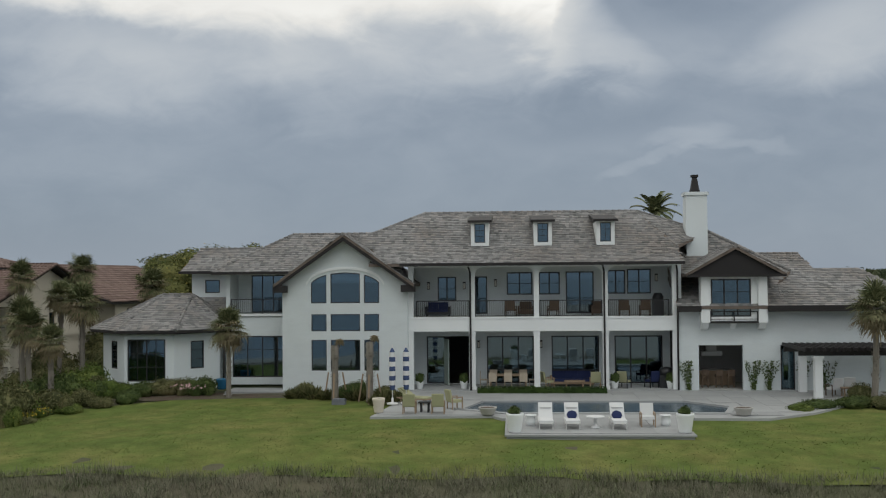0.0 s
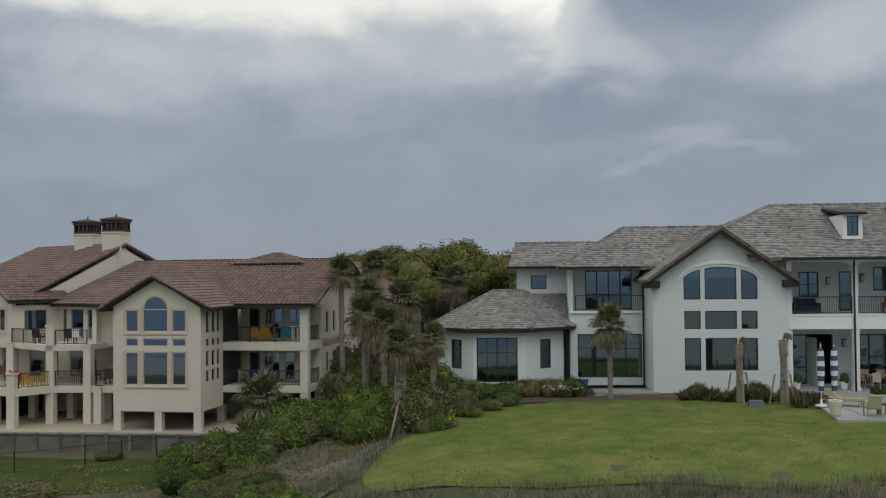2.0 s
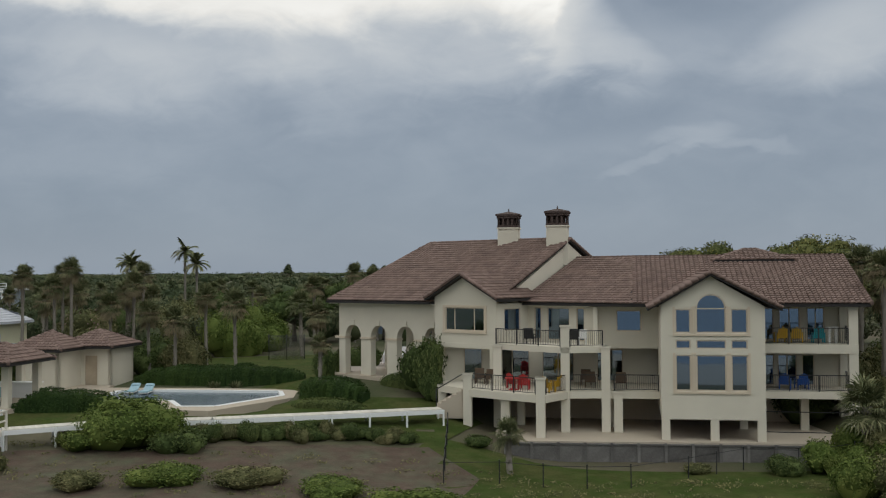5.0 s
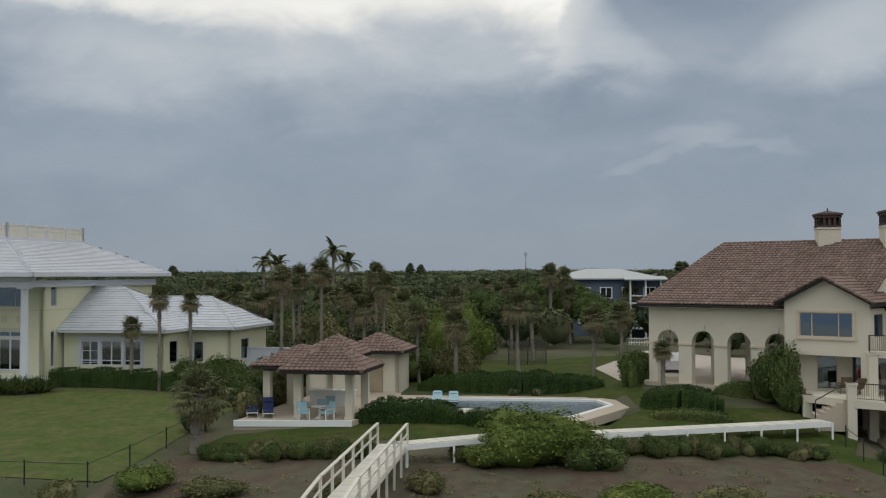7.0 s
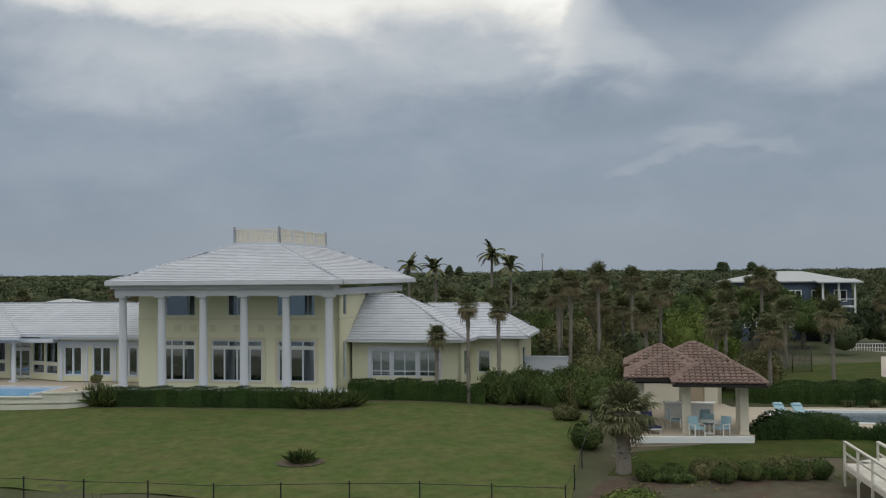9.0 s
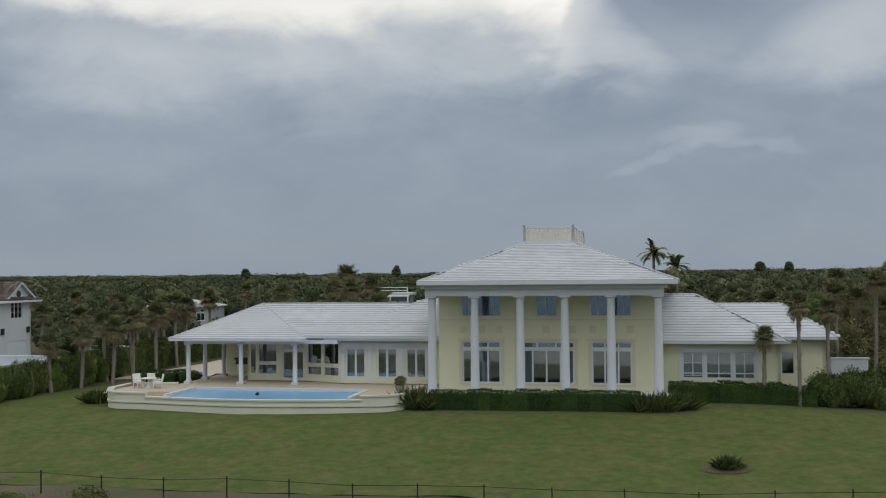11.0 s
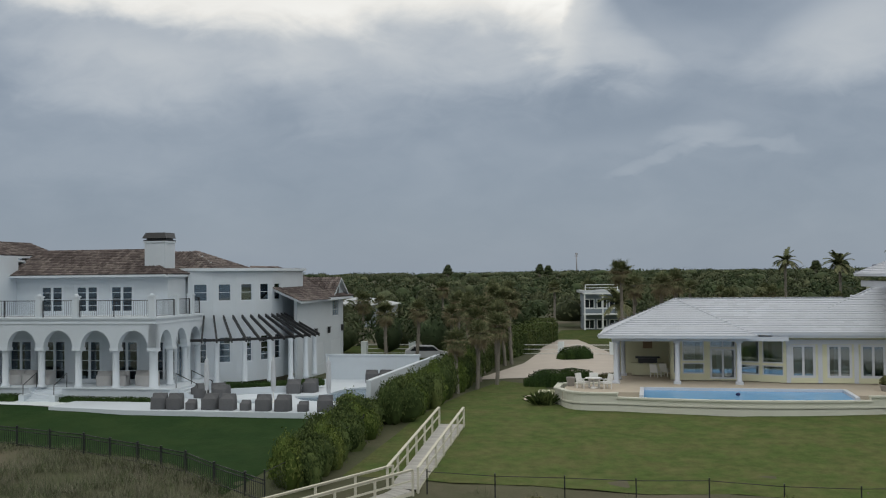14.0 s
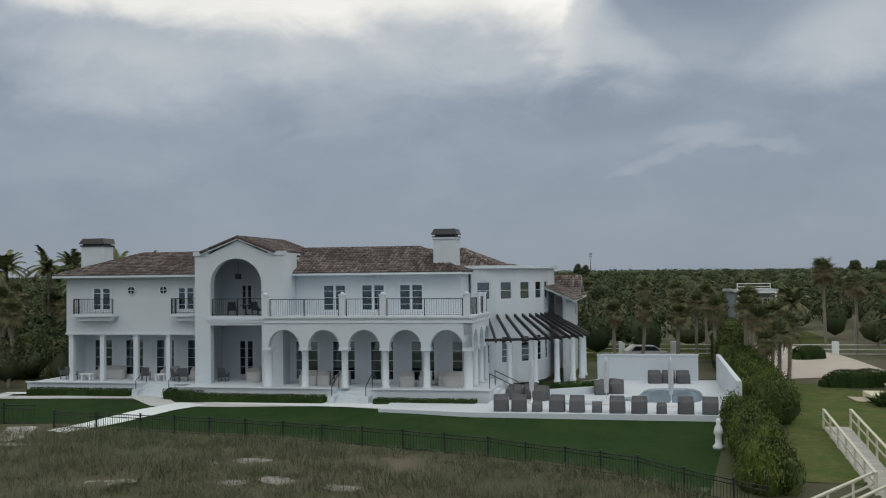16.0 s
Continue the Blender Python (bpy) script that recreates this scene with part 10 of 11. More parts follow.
shr = [(-30.9, -6.3, 3.6, 2.5, 2.35, "bright"), (-27.4, -7.0, 1.7, 1.5, 1.25, "dark"), (-32.6, -7.6, 1.5, 1.3, 0.95, "bright"), (-17.3, 6.6, 1.5, 1.3, 3.1, "dark"), (-16.6, 5.6, 1.0, 0.9, 1.9, "dark"), (-25.65, 12.8, 0.9, 0.9, 2.1, "dark"), (-24.9, 15.0, 0.8, 0.8, 1.6, "dark"),
       (-34.5, -12.6, 1.2, 1.0, 0.9, "olive"), (-37.8, -14.6, 1.5, 1.2, 0.9, "olive"), (-47.2, -14.4, 2.2, 1.5, 1.0, "bright"), (-43.8, -15.0, 1.9, 1.4, 0.8, "olive"), (-25.5, -13.2, 2.2, 1.6, 0.9, "bright"), (-28.8, -14.6, 1.6, 1.3, 0.8, "olive"), (-21.5, -12.4, 1.9, 1.4, 0.8, "olive"),
       (-17.4, -13.6, 2.2, 1.6, 0.8, "bright"), (-13.2, -15.4, 2.4, 1.7, 0.9, "bright"), (-8.5, -16.2, 2.4, 1.6, 0.8, "olive"), (-4.0, -15.0, 2.2, 1.6, 0.8, "bright"), (0.6, -14.0, 2.0, 1.5, 0.8, "olive"), (-34.2, -6.8, 0.8, 0.7, 0.7, "olive"), (-49.6, -3.2, 1.1, 1.0, 1.3, "dark"), (-48.0, 0.6, 1.2, 1.0, 1.6, "olive"), (-48.6, 3.0, 1.3, 1.2, 1.9, "dark"), (-47.9, 5.6, 1.4, 1.2, 2.0, "olive"),
       (-12.6, -1.4, 0.9, 0.8, 0.6, "dark"), (-1.0, -3.6, 0.9, 0.7, 0.5, "olive"), (3.2, -3.8, 1.2, 1.0, 0.9, "dark")]
for i, (u, v, a, b, h, kd) in enumerate(shr):
    x, y = P(H2, u, v)
    shrub(x, y, (a, b, h), kd, "wild shrub on the slope before the houses" if v < -6 else "dense shrub beside the terrace", i + 2)
x, y = P(H2, -47.7, -7.4)
st = thing("palm_tree", pose(x, y, height(x, y) - 0.1), "stout low cabbage palm with a wide shaggy crown", "palm tree", "palms")
part("trunk", PALMS[0][0], BARK, st, m=Matrix.Diagonal((2.3, 2.3, 3.0, 1)))
part("crown", shaggy_crown(5), PALM, st, m=Matrix.Translation((0.1, 0, 3.0)) @ Matrix.Diagonal((1.55, 1.55, 1.4, 1)))
part("dry_skirt", PALMS[1][2], PALM_DEAD, st, "dry brown fronds", Matrix.Translation((0, 0, 2.7)) @ Matrix.Diagonal((1.3, 1.3, 1.1, 1)))
for i, (u, v, h, s) in enumerate([(-38.0, 15.4, 4.6, 1.25), (-33.6, 16.6, 5.6, 1.3), (-41.2, 17.8, 5.0, 1.2), (-46, 21, 5.6, 1.2), (-28.4, 20.5, 4.4, 1.2), (-26.4, 27, 4.4, 1.2), (-40, 26, 5.8, 1.3), (-52.8, 24, 7.2, 1.2), (-48, 30, 5.6, 1.2), (-23.85, 5.9, 3.4, 0.75), (-50.5, 33, 6.2, 1.3)]):
    x, y = P(H2, u, v)
    palm(x, y, h, s, i, "cabbage palm with a shaggy crown behind the pool", wide=0.8)
for i in range(30):
    u, v = -57 + (i * 7.3) % 29, 34 + (i * 5.1) % 13
    if u > -37.5 and u < -24:
        u -= 14
    x, y = P(H2, u, v)
    shrub(x, y, (2.3 + (i % 3) * 0.5, 2.3 + (i % 4) * 0.3, 2.6 + (i % 5) * 0.45), ("dark", "olive", "bright", "olive")[i % 4], "broad wild shrub in the woods behind the pool", i)
for i, (u, v, r, h) in enumerate([(-38.4, 18.5, 2.4, 2.6), (-42, 19.5, 2.4, 2.6), (-45.5, 17, 2.2, 2.4), (-25, 22, 1.6, 1.6), (-50, 17, 2.4, 2.6), (-49.6, 11, 2.2, 2.2), (-49.8, 22, 2.8, 3)]):
    x, y = P(H2, u, v)
    shrub(x, y, (r, r, h), "dark" if i % 2 else "olive", "tall dense shrub behind the pool", i, size=0.10)
for u, v in ((-33.6, 12.3), (-32.0, 12.4)):
    x, y = P(H2, u, v)
    spiky(x, y, 0.7, "grey-green agave before the hedge", int(-u * 3), name="agave", n=40, col=PALM)

# ---- yellow house
for pts, w, h, lab in [([(0.2, -1.35), (13.6, -1.35)], 1.05, 1.3, "low clipped hedge before the columns"), ([(15.4, 2.6), (22.6, 3.0), (24.6, 3.2)], 1.6, 1.35, "clipped hedge below the wing windows"), ([(-26.4, 8.8), (-23, 9.6), (-21.2, 11.2)], 2.2, 1.35, "domed clipped hedge beside the drive"), ([(-25.6, 30), (-22.8, 32)], 2.2, 1.3, "domed hedge beside the drive")]:
    hedge(H3, pts, w, h, LEAF_HEDGE, lab, wob=0.12, dome=0.9 if "domed" in lab else 0.0)
for i, (u, v, r, h, kd) in enumerate([(25.4, 3.4, 1.4, 2.0, "dark"), (26.8, 3.8, 1.3, 2.2, "dark"), (28.0, 4.4, 1.5, 2.1, "dark"), (29.4, 4.0, 1.3, 1.8, "dark"), (30.6, 3.6, 1.2, 1.6, "olive"), (29.6, 8, 1.6, 2.2, "dark"), (-20.4, 11.6, 1.2, 0.7, "olive"), (30.4, -2.2, 0.9, 0.9, "olive")]):
    x, y = P(H3, u, v)
    shrub(x, y, (r, r * 0.9, h), kd, "dense green shrub beside the yellow house", i)
for i, (u, v, r) in enumerate([(-23.9, -1.2, 1.3), (-1.2, -1.2, 1.8), (-0.2, -1.6, 1.6), (13.9, -1.6, 1.5), (15.2, -1.4, 1.6), (16.4, -0.8, 1.4), (17.9, -14.6, 0.95)]):
    x, y = P(H3, u, v)
    spiky(x, y, r, "clump of sword-leaved green plants", i + 3, name="sword_plant", n=190)
x, y = P(H3, 17.9, -14.6)
solo("mulch_bed", sheet([(x + 1.3 * math.cos(a * 0.5), y + 0.9 * math.sin(a * 0.5)) for a in range(12)], 0.4, 0.06), MULCH, Matrix(), "small mulch ring round a plant", "mulch bed", kind="structure")
for i, (u, v, h, s) in enumerate([(23.6, 2.4, 6.6, 0.95), (25.6, 3.2, 6.4, 0.85), (21.4, 2.6, 4.4, 0.85), (29.6, 10, 8.2, 1.1), (31.6, 14, 8.6, 1.15), (28.4, 18, 8.2, 1.1), (34, 22, 8, 1.2), (36, 16, 7.2, 1.2)]):
    x, y = P(H3, u, v)
    palm(x, y, h, s, i, "slender cabbage palm beside the yellow house", wide=0.75)
for i, (x, y, h) in enumerate([(-89.2, 149, 11.4), (-87.0, 146, 9.6), (-100.6, 160, 9.8), (-97, 150, 9.2)]):
    palm(x, y, h, 1.7, i, "tall palm standing above the far woods", dead=False, group="far palms")
palm(-127.9, 131.6, 8.4, 1.6, 2, "cabbage palm standing beside the drive of the yellow house")
palm(-125.4, 150.0, 4.4, 2.3, 1, "tall feathery palm before the grey-blue house", dead=False)
palm(17.6, 80.9, 11.9, 1.8, 1, "tall palm rising behind the white house roof", dead=False)
for i, (x, y, h) in enumerate([(62, 610, 14.2), (72, 640, 14.6), (84, 625, 14.2), (92, 650, 14.4), (-150, 640, 15.0), (-96, 620, 14.6), (-90, 632, 14.0), (-240, 630, 14.4)]):
    oak(x, y, h, 2.0, 120 + i, "dark distant pine above the woods", WOODS)
# tall hedge between yellow and arcaded house, palms along it
hedge(H3, [(-29.6, 60), (-30.4, 42), (-31.8, 28), (-32.0, 18)], 2.4, 2.6, LEAF, "tall leafy hedge along the drive", wob=0.3, size=0.13, dens=110)
hr = random.Random(17)
for i in range(26):
    v = 14.5 - 37.0 * i / 25
    uc, half, top = (-31.6, 0.45, 2.2) if v > -9.5 else (-33.3, 0.35, 1.9)
    for k in (-1, 1):
        x, y = P(H3, uc + k * half + hr.uniform(-0.15, 0.15), v + hr.uniform(-0.5, 0.5))
        shrub(x, y, (1.0, 1.1, top + hr.uniform(-0.25, 0.25)), "dark" if (i + k) % 4 else "bright", "leafy dark green bush in the hedge between lots", i + k + 1, group="boundary hedge")
for i, (u, v, h, s) in enumerate([(-29.6, 6.5, 4.2, 1.1), (-28.6, 9.5, 4.6, 1.2), (-30.2, 11.5, 5.0, 1.2), (-29.2, 14, 5.2, 1.25), (-30.6, 4.0, 3.8, 1.05), (-30.8, 17, 5.6, 1.2), (-33, 22, 5.4, 1.2), (-34.4, 30, 5.6, 1.2), (-36, 33, 5.8, 1.2), (-30, 24, 6.0, 1.3), (-33, 38, 6.2, 1.3)]):
    x, y = P(H3, u, v)
    palm(x, y, h, s, i + 1, "cabbage palm in the row along the hedge", wide=0.9)
# ---- arcaded house
for pts, w, h, lab in [([(-33.4, 1.3), (-25.3, 1.3)], 0.9, 0.75, "clipped hedge below the terrace"), ([(-21.8, 0.6), (-19.0, -0.9)], 1.5, 0.95, "rounded hedge below the terrace"), ([(-19.2, -1.0), (-9.9, -1.0)], 1.0, 0.75, "clipped hedge below the terrace"), ([(-6.4, -1.0), (0.4, -1.0)], 1.0, 0.6, "clipped hedge below the arcade")]:
    hedge(H4, pts, w, h, LEAF_HEDGE, lab, z=-2.0)
hedge(H4, [(2.9, 4.6), (5.2, 5.2), (7.4, 6.6), (9.0, 8.6)], 0.9, 0.5, LEAF_HEDGE, "low curved hedge in the planter", z=-1.4)
hedge(H4, [(7.6, 26), (12, 25.6)], 1.6, 1.0, LEAF_HEDGE, "low hedge beyond the pool wall", wob=0.2)
part("boundary_wall", Shape().box(-60, -40.5, 20.2, 20.5, -2.4, -0.7).box(-60.1, -40.4, 20.15, 20.55, -0.7, -0.6), WHITE4, tr)
x, y = P(H4, 15.05, -11.2)
solo("garden_statue", Shape().lathe([(0.3, 0), (0.3, 0.15), (0.18, 0.25), (0.16, 0.7), (0.26, 0.85), (0.2, 1.1), (0.1, 1.3), (0.14, 1.45), (0.05, 1.6)], 12), WHITE, Matrix.Translation((x, y, height(x, y))), "white stone garden ornament at the hedge", "garden ornament")
for i, (u, v, h, s) in enumerate([(-38, 18, 6.6, 1.3), (-41, 22, 7.4, 1.5), (-36, 26, 8.4, 1.6), (-44, 26, 7.8, 1.6), (-40, 32, 9.6, 1.7), (-34.6, 34, 9.4, 1.7), (-47, 30, 8.4, 1.6), (-50, 22, 6.8, 1.4), (-46, 16, 5.6, 1.3), (-53, 28, 7.2, 1.5), (8.2, 31, 5.0, 1.2), (10.6, 33, 5.2, 1.2), (14, 34, 4.6, 1.2)]):
    x, y = P(H4, u, v)
    palm(x, y, h, s, i, "tall palm behind the arcaded house", dead=i > 5)
for i, (x, y) in enumerate([(-215.6, 127.4), (-212.4, 130.5), (-208.9, 128.8), (-205.2, 132.6), (-219, 131)]):
    palm(x, y, 9.6 + 0.4 * (i % 2), 2.1, i + 1, "tall feathery palm above the roofs", dead=False)
for i, (x, y, h) in enumerate([(-143, 107, 5.2), (-141.4, 112, 5.6), (-144.6, 113, 5.0), (-126.6, 118, 7.2), (-124.3, 121, 7.4), (-128.4, 122, 7.0), (-62.6, 118, 7.6), (-60.4, 121, 7.2), (-66.8, 116, 6.4)]):
    palm(x, y, h, 1.35, i, "cabbage palm beyond the pool wall")
for i in range(14):
    u, v = -36 - i * 1.9, 10 + (i * 7) % 9
    x, y = P(H4, u, v)
    shrub(x, y, (1.8, 1.6, 1.8 + (i % 3) * 0.5), "dark" if i % 2 else "olive", "dense shrub beside the arcaded house", i, size=0.10)

for i, (x, y, h, r) in enumerate([(-64, 125, 7.3, 2.6), (-59.6, 123.5, 6.9, 2.4), (-57.6, 120, 5.4, 2.2), (-70, 123, 6.4, 3.0), (-78, 119, 6.0, 3.0)]):
    oak(x, y, h, r, 80 + i, "dark evergreen tree before the slate blue house", LEAF)

# ---- woods behind, to the horizon
CLEAR = [local(H3, (-36, -6), (-18, -6), (-18, 64), (-33, 64)), local(H2, (-46, 10), (-19, 10), (-14, 36), (-45, 33)), [(-131, 168), (-119, 168), (-130, 92), (-145, 92)], local(H2, (-37, 12), (-19, 12), (-14, 44), (-29, 40)), local(H3, (-33, 12), (-19, 12), (-19, 62), (-31, 62)), local(H3, (-20, -2), (28, -2), (28, 20), (-20, 20)), local(H4, (-34, -2), (22, -2), (22, 40), (-34, 36)), local(H2, (-27, -2), (12, -2), (12, 24), (-27, 24)), local(H1, (-16, -5), (45, -5), (45, 20), (-16, 20))]


def woods(name, rows, label, seed):
    """Crowns of several kinds, each kind one mass of leaves."""
    rng = random.Random(seed)
    kinds = [(WOODS, Shape()), (WOODS_OLIVE, Shape()), (WOODS_DARK, Shape())]
    for y0, y1, x0, x1, n, r0, r1, h0, h1, leaves, size in rows:
        for _ in range(n):
            x, y = rng.uniform(x0, x1), rng.uniform(y0, y1)
            if any(inside((x, y), c) for c in CLEAR):
                continue
            S = kinds[rng.choice((0, 0, 1, 1, 2))][1]
            r, h = rng.uniform(r0, r1), rng.uniform(h0, h1)
            g = height(x, y)
            top = min(r * 0.85, h * 0.5)
            core(S, (x, y, g + h * 0.42), (r * 0.9, r * 0.9, h * 0.5), 0.66, 6, 4)
            for k in range(3):
                a, o = rng.uniform(0, 6.283), r * rng.uniform(0.2, 0.5)
                q = rng.uniform(0.55, 0.8)
                blob(S, (x + o * math.cos(a), y + o * math.sin(a), g + h - top * rng.uniform(0.8, 1.25)), (r * q, r * q, top * q), leaves // 3, size, rng, -0.6)
    for material, S in kinds:
        solo(name, S, material, Matrix(), label, "woods", kind="stuff")


woods("woodland", [(92, 112, -250, 70, 150, 1.6, 2.6, 2.6, 4.8, 420, 0.22), (112, 150, -270, 80, 280, 2.2, 3.4, 3.4, 5.6, 330, 0.30), (150, 230, -330, 130, 420, 2.6, 4.0, 4.0, 6.2, 200, 0.42)], "dense coastal woodland of palms and evergreen oaks", 71)
woods("far_woodland", [(230, 420, -480, 260, 900, 3, 5, 5.2, 7.4, 90, 0.55), (420, 900, -800, 520, 1000, 4.5, 8, 6.0, 8.4, 60, 0.8), (900, 2200, -1500, 1100, 700, 10, 22, 7.6, 11, 54, 1.4), (2200, 4200, -2400, 2000, 320, 30, 60, 10, 13, 45, 3)], "flat woods reaching to the horizon", 72)
pr = random.Random(91)
spots = []
while len(spots) < 125:
    x, y = pr.uniform(-235, 40), pr.uniform(96, 175)
    if not any(inside((x, y), c) for c in CLEAR) and all((x - a) ** 2 + (y - b) ** 2 > 9 for a, b in spots):
        spots.append((x, y))
        palm(x, y, pr.uniform(4.4, 6.6), pr.uniform(1.15, 1.5), len(spots), "cabbage palm in the woods", group="far palms", dead=len(spots) % 3 > 0)

# ---- blades that stand up from the mown lawns
def turf(H, poly, dens, material, label, seed, skip=None):
    rng = random.Random(seed)
    S = Shape()
    us, vs = [p[0] for p in poly], [p[1] for p in poly]
    for _ in range(int((max(us) - min(us)) * (max(vs) - min(vs)) * dens)):
        u, v = rng.uniform(min(us), max(us)), rng.uniform(min(vs), max(vs))
        if not inside((u, v), poly) or skip and skip[0] < u < skip[1] and skip[2] < v < skip[3]:
            continue
        x, y = P(H, u, v)
        if noise.noise(Vector((x * 0.8, y * 0.8, seed))) + rng.uniform(-0.5, 0.5) < -0.15:
            continue
        o = Vector((x, y, height(x, y) + 0.03))
        for _ in range(2):
            a = rng.uniform(0, 6.283)
            s = Vector((math.cos(a), math.sin(a), 0)) * rng.uniform(0.012, 0.03)
            S.add([o - s, o + s, o + Vector((rng.uniform(-0.06, 0.06), rng.uniform(-0.06, 0.06), rng.uniform(0.03, 0.06)))], [(0, 1, 2)])
    solo("grass", S, material, Matrix(), label, "grass", kind="stuff")


turf(H1, [(-12, -20.5), (-12.5, -14), (-10, -8), (-4, -4.5), (5, -6.5), (6.2, -11.6), (45, -11.8), (45, -22.5), (10, -22)], 26, leaf_mat("lawn_blade", (0.098, 0.132, 0.032), (0.15, 0.158, 0.050), 0.15), "short green blades of the mown lawn", 51, (12.2, 21.9, -17.2, -10))
turf(H2, [(-47, -7.6), (-40, -6.6), (-38, -3.9), (-34, -2.4), (-26, -4.4), (-15.5, -1.6), (-15, -1), (-26, -1.6), (-33, -1.6), (-41, -3), (-47, -3.6)], 18, LEAF_BRIGHT, "short green blades round the pool terrace", 53)

# low weeds and litter on the mulch slope and the sandy bank
wr = random.Random(77)
for H, box_, n in ((H2, (-48, -13, -16, -6), 120), (H2, (-12, 9, -15, -6), 150), (H1, (-23, -14.6, -22, -8), 260)):
    S = Shape()
    for i in range(n):
        x, y = P(H, wr.uniform(box_[0], box_[1]), wr.uniform(box_[2], box_[3]))
        g, r = height(x, y), wr.uniform(0.12, 0.5)
        for _ in range(int(90 * r)):
            a, k = wr.uniform(0, 6.283), r * math.sqrt(wr.random())
            leaf(S, Vector((x + 1.4 * k * math.cos(a), y + k * math.sin(a), g + wr.uniform(0.02, 0.12 + 0.5 * r) * (1 - 0.5 * k / r))), Vector((0, -0.4, 1)), 0.07, wr)
    solo("weeds", S, LEAF_OLIVE, Matrix(), "low weeds scattered over the bare slope", "weeds", kind="stuff")

# ---- dune grass in front
def dune_grass(name, poly, dens, label, seed, green=0.25, hh=(0.45, 1.0), bare=None):
    rng = random.Random(seed)
    for material, share, lab in ((REED, 1 - green, label), (SPROUT, green, label.replace("dry", "green"))):
        S = Shape()
        xs, ys = [p[0] for p in poly], [p[1] for p in poly]
        area = (max(xs) - min(xs)) * (max(ys) - min(ys))
        for _ in range(int(area * dens * share)):
            x, y = rng.uniform(min(xs), max(xs)), rng.uniform(min(ys), max(ys))
            if not inside((x, y), poly) or noise.noise(Vector((x * 0.22, y * 0.3, seed))) + rng.uniform(-0.3, 0.3) < -0.28:
                continue
            if bare and any(((x - a) / c) ** 2 + ((y - b) / d) ** 2 < 1.0 + rng.uniform(-0.3, 0.4) for a, b, c, d in bare):
                continue
            g = height(x, y)
            tall = 0.75 + 0.5 * noise.noise(Vector((x * 0.5, y * 0.5, seed + 4)))
            for _ in range(20):
                a, el = rng.uniform(0, 6.283), rng.uniform(0.25, 1.35)
                L = rng.uniform(*hh) * tall
                d = Vector((math.cos(a) * math.cos(el), math.sin(a) * math.cos(el), math.sin(el)))
                s = Vector((-math.sin(a), math.cos(a), 0)) * rng.uniform(0.006, 0.013)
                o = Vector((x + rng.gauss(0, 0.2), y + rng.gauss(0, 0.2), g - 0.03))
                S.add([o - s, o + s, o + d * L], [(0, 1, 2)])
        if S.v:
            solo(name, S, material, Matrix(), lab, "dune grass", kind="stuff")


SPOTS = [(-8.7, -16.9, 1.3, 0.7), (-7.6, -21.6, 1.0, 0.6), (-5.7, -20.9, 1.1, 0.8), (-10.6, -17.9, 0.8, 0.5), (-2.4, -21.7, 1.4, 0.6), (-13.5, -22.4, 1.6, 0.7), (-24.5, -14.5, 1.4, 0.6)]
dune_grass("dune_grass", local(H4, (-50, -11), (-24, -10.0), (-18.2, -10.7), (-11.2, -11.6), (-3.8, -13.1), (3.4, -14.9), (7.5, -16.7), (11.0, -18.5), (15.1, -21.0), (17, -23), (16, -36), (-44, -36)), 11.0, "dry beige dune grass before the fence", 4, 0.5, bare=[(*P(H4, u, v), a * 0.55, b * 0.6) for u, v, a, b in SPOTS])
dune_grass("dune_grass", local(H1, (-15, -20.4), (-8, -20.9), (4, -21.3), (20, -21.8), (44, -22.6), (44, -28), (-22, -28)), 13.0, "dry beige dune grass at the lawn's edge", 5, 0.3, (0.3, 0.75))
dune_grass("dune_grass", local(H1, (-26, -24), (-13.6, -20), (-13.6, -14), (-13.2, -8.5), (-19, -12), (-27, -19)), 4.2, "dry beige dune grass on the slope", 6, 0.5, (0.4, 0.85))
dune_grass("dune_grass", local(H1, (-13.9, -19), (-13.4, -14.5), (-12.3, -10), (-11.4, -7), (-12.6, -7.4), (-13.6, -11), (-14.8, -15), (-16.4, -19.4)), 9.0, "dry beige grass tufts fringing the lawn", 11, 0.35, (0.4, 0.9))
dune_grass("dune_grass", local(H2, (-52, -20), (-38.5, -18), (-38.5, -30), (-52, -30)), 1.2, "dry beige dune grass on the slope", 7, 0.6)
dune_grass("dune_grass", local(H2, (-35, -18), (-12, -16), (8, -13), (12, -24), (-35, -28)), 1.2, "dry beige dune grass on the slope", 8, 0.65)
dune_grass("dune_grass", local(H3, (-26, -21.8), (32, -20.6), (34, -30), (-26, -30)), 1.0, "dry beige dune grass outside the fence", 9, 0.6, (0.3, 0.6))
for i in range(16):
    u, v = -22 + i * 3.6, -23.6 - (i * 5) % 3
    x, y = P(H3, u, v)
    shrub(x, y, (0.9 + 0.2 * (i % 3), 0.9, 0.45 + 0.14 * (i % 4)), "bright" if i % 3 else "olive", "low wild shrub outside the fence", i)
for u, v, a, b in [(u, v, a * 0.7, b * 0.6) for u, v, a, b in SPOTS]:
    ring = [(u + a * math.cos(q * 0.524) * (1.2 + 0.5 * noise.noise(Vector((u, q, 0)))), v + b * math.sin(q * 0.524) * (1.4 + 0.5 * noise.noise(Vector((q, v, 2))))) for q in range(12)]
    solo("sand_patch", sheet(local(H4, *ring), 0.5, 0.03), SAND, Matrix(), "bare pale sand among the dune grass", "sand", "sand patches", kind="structure")

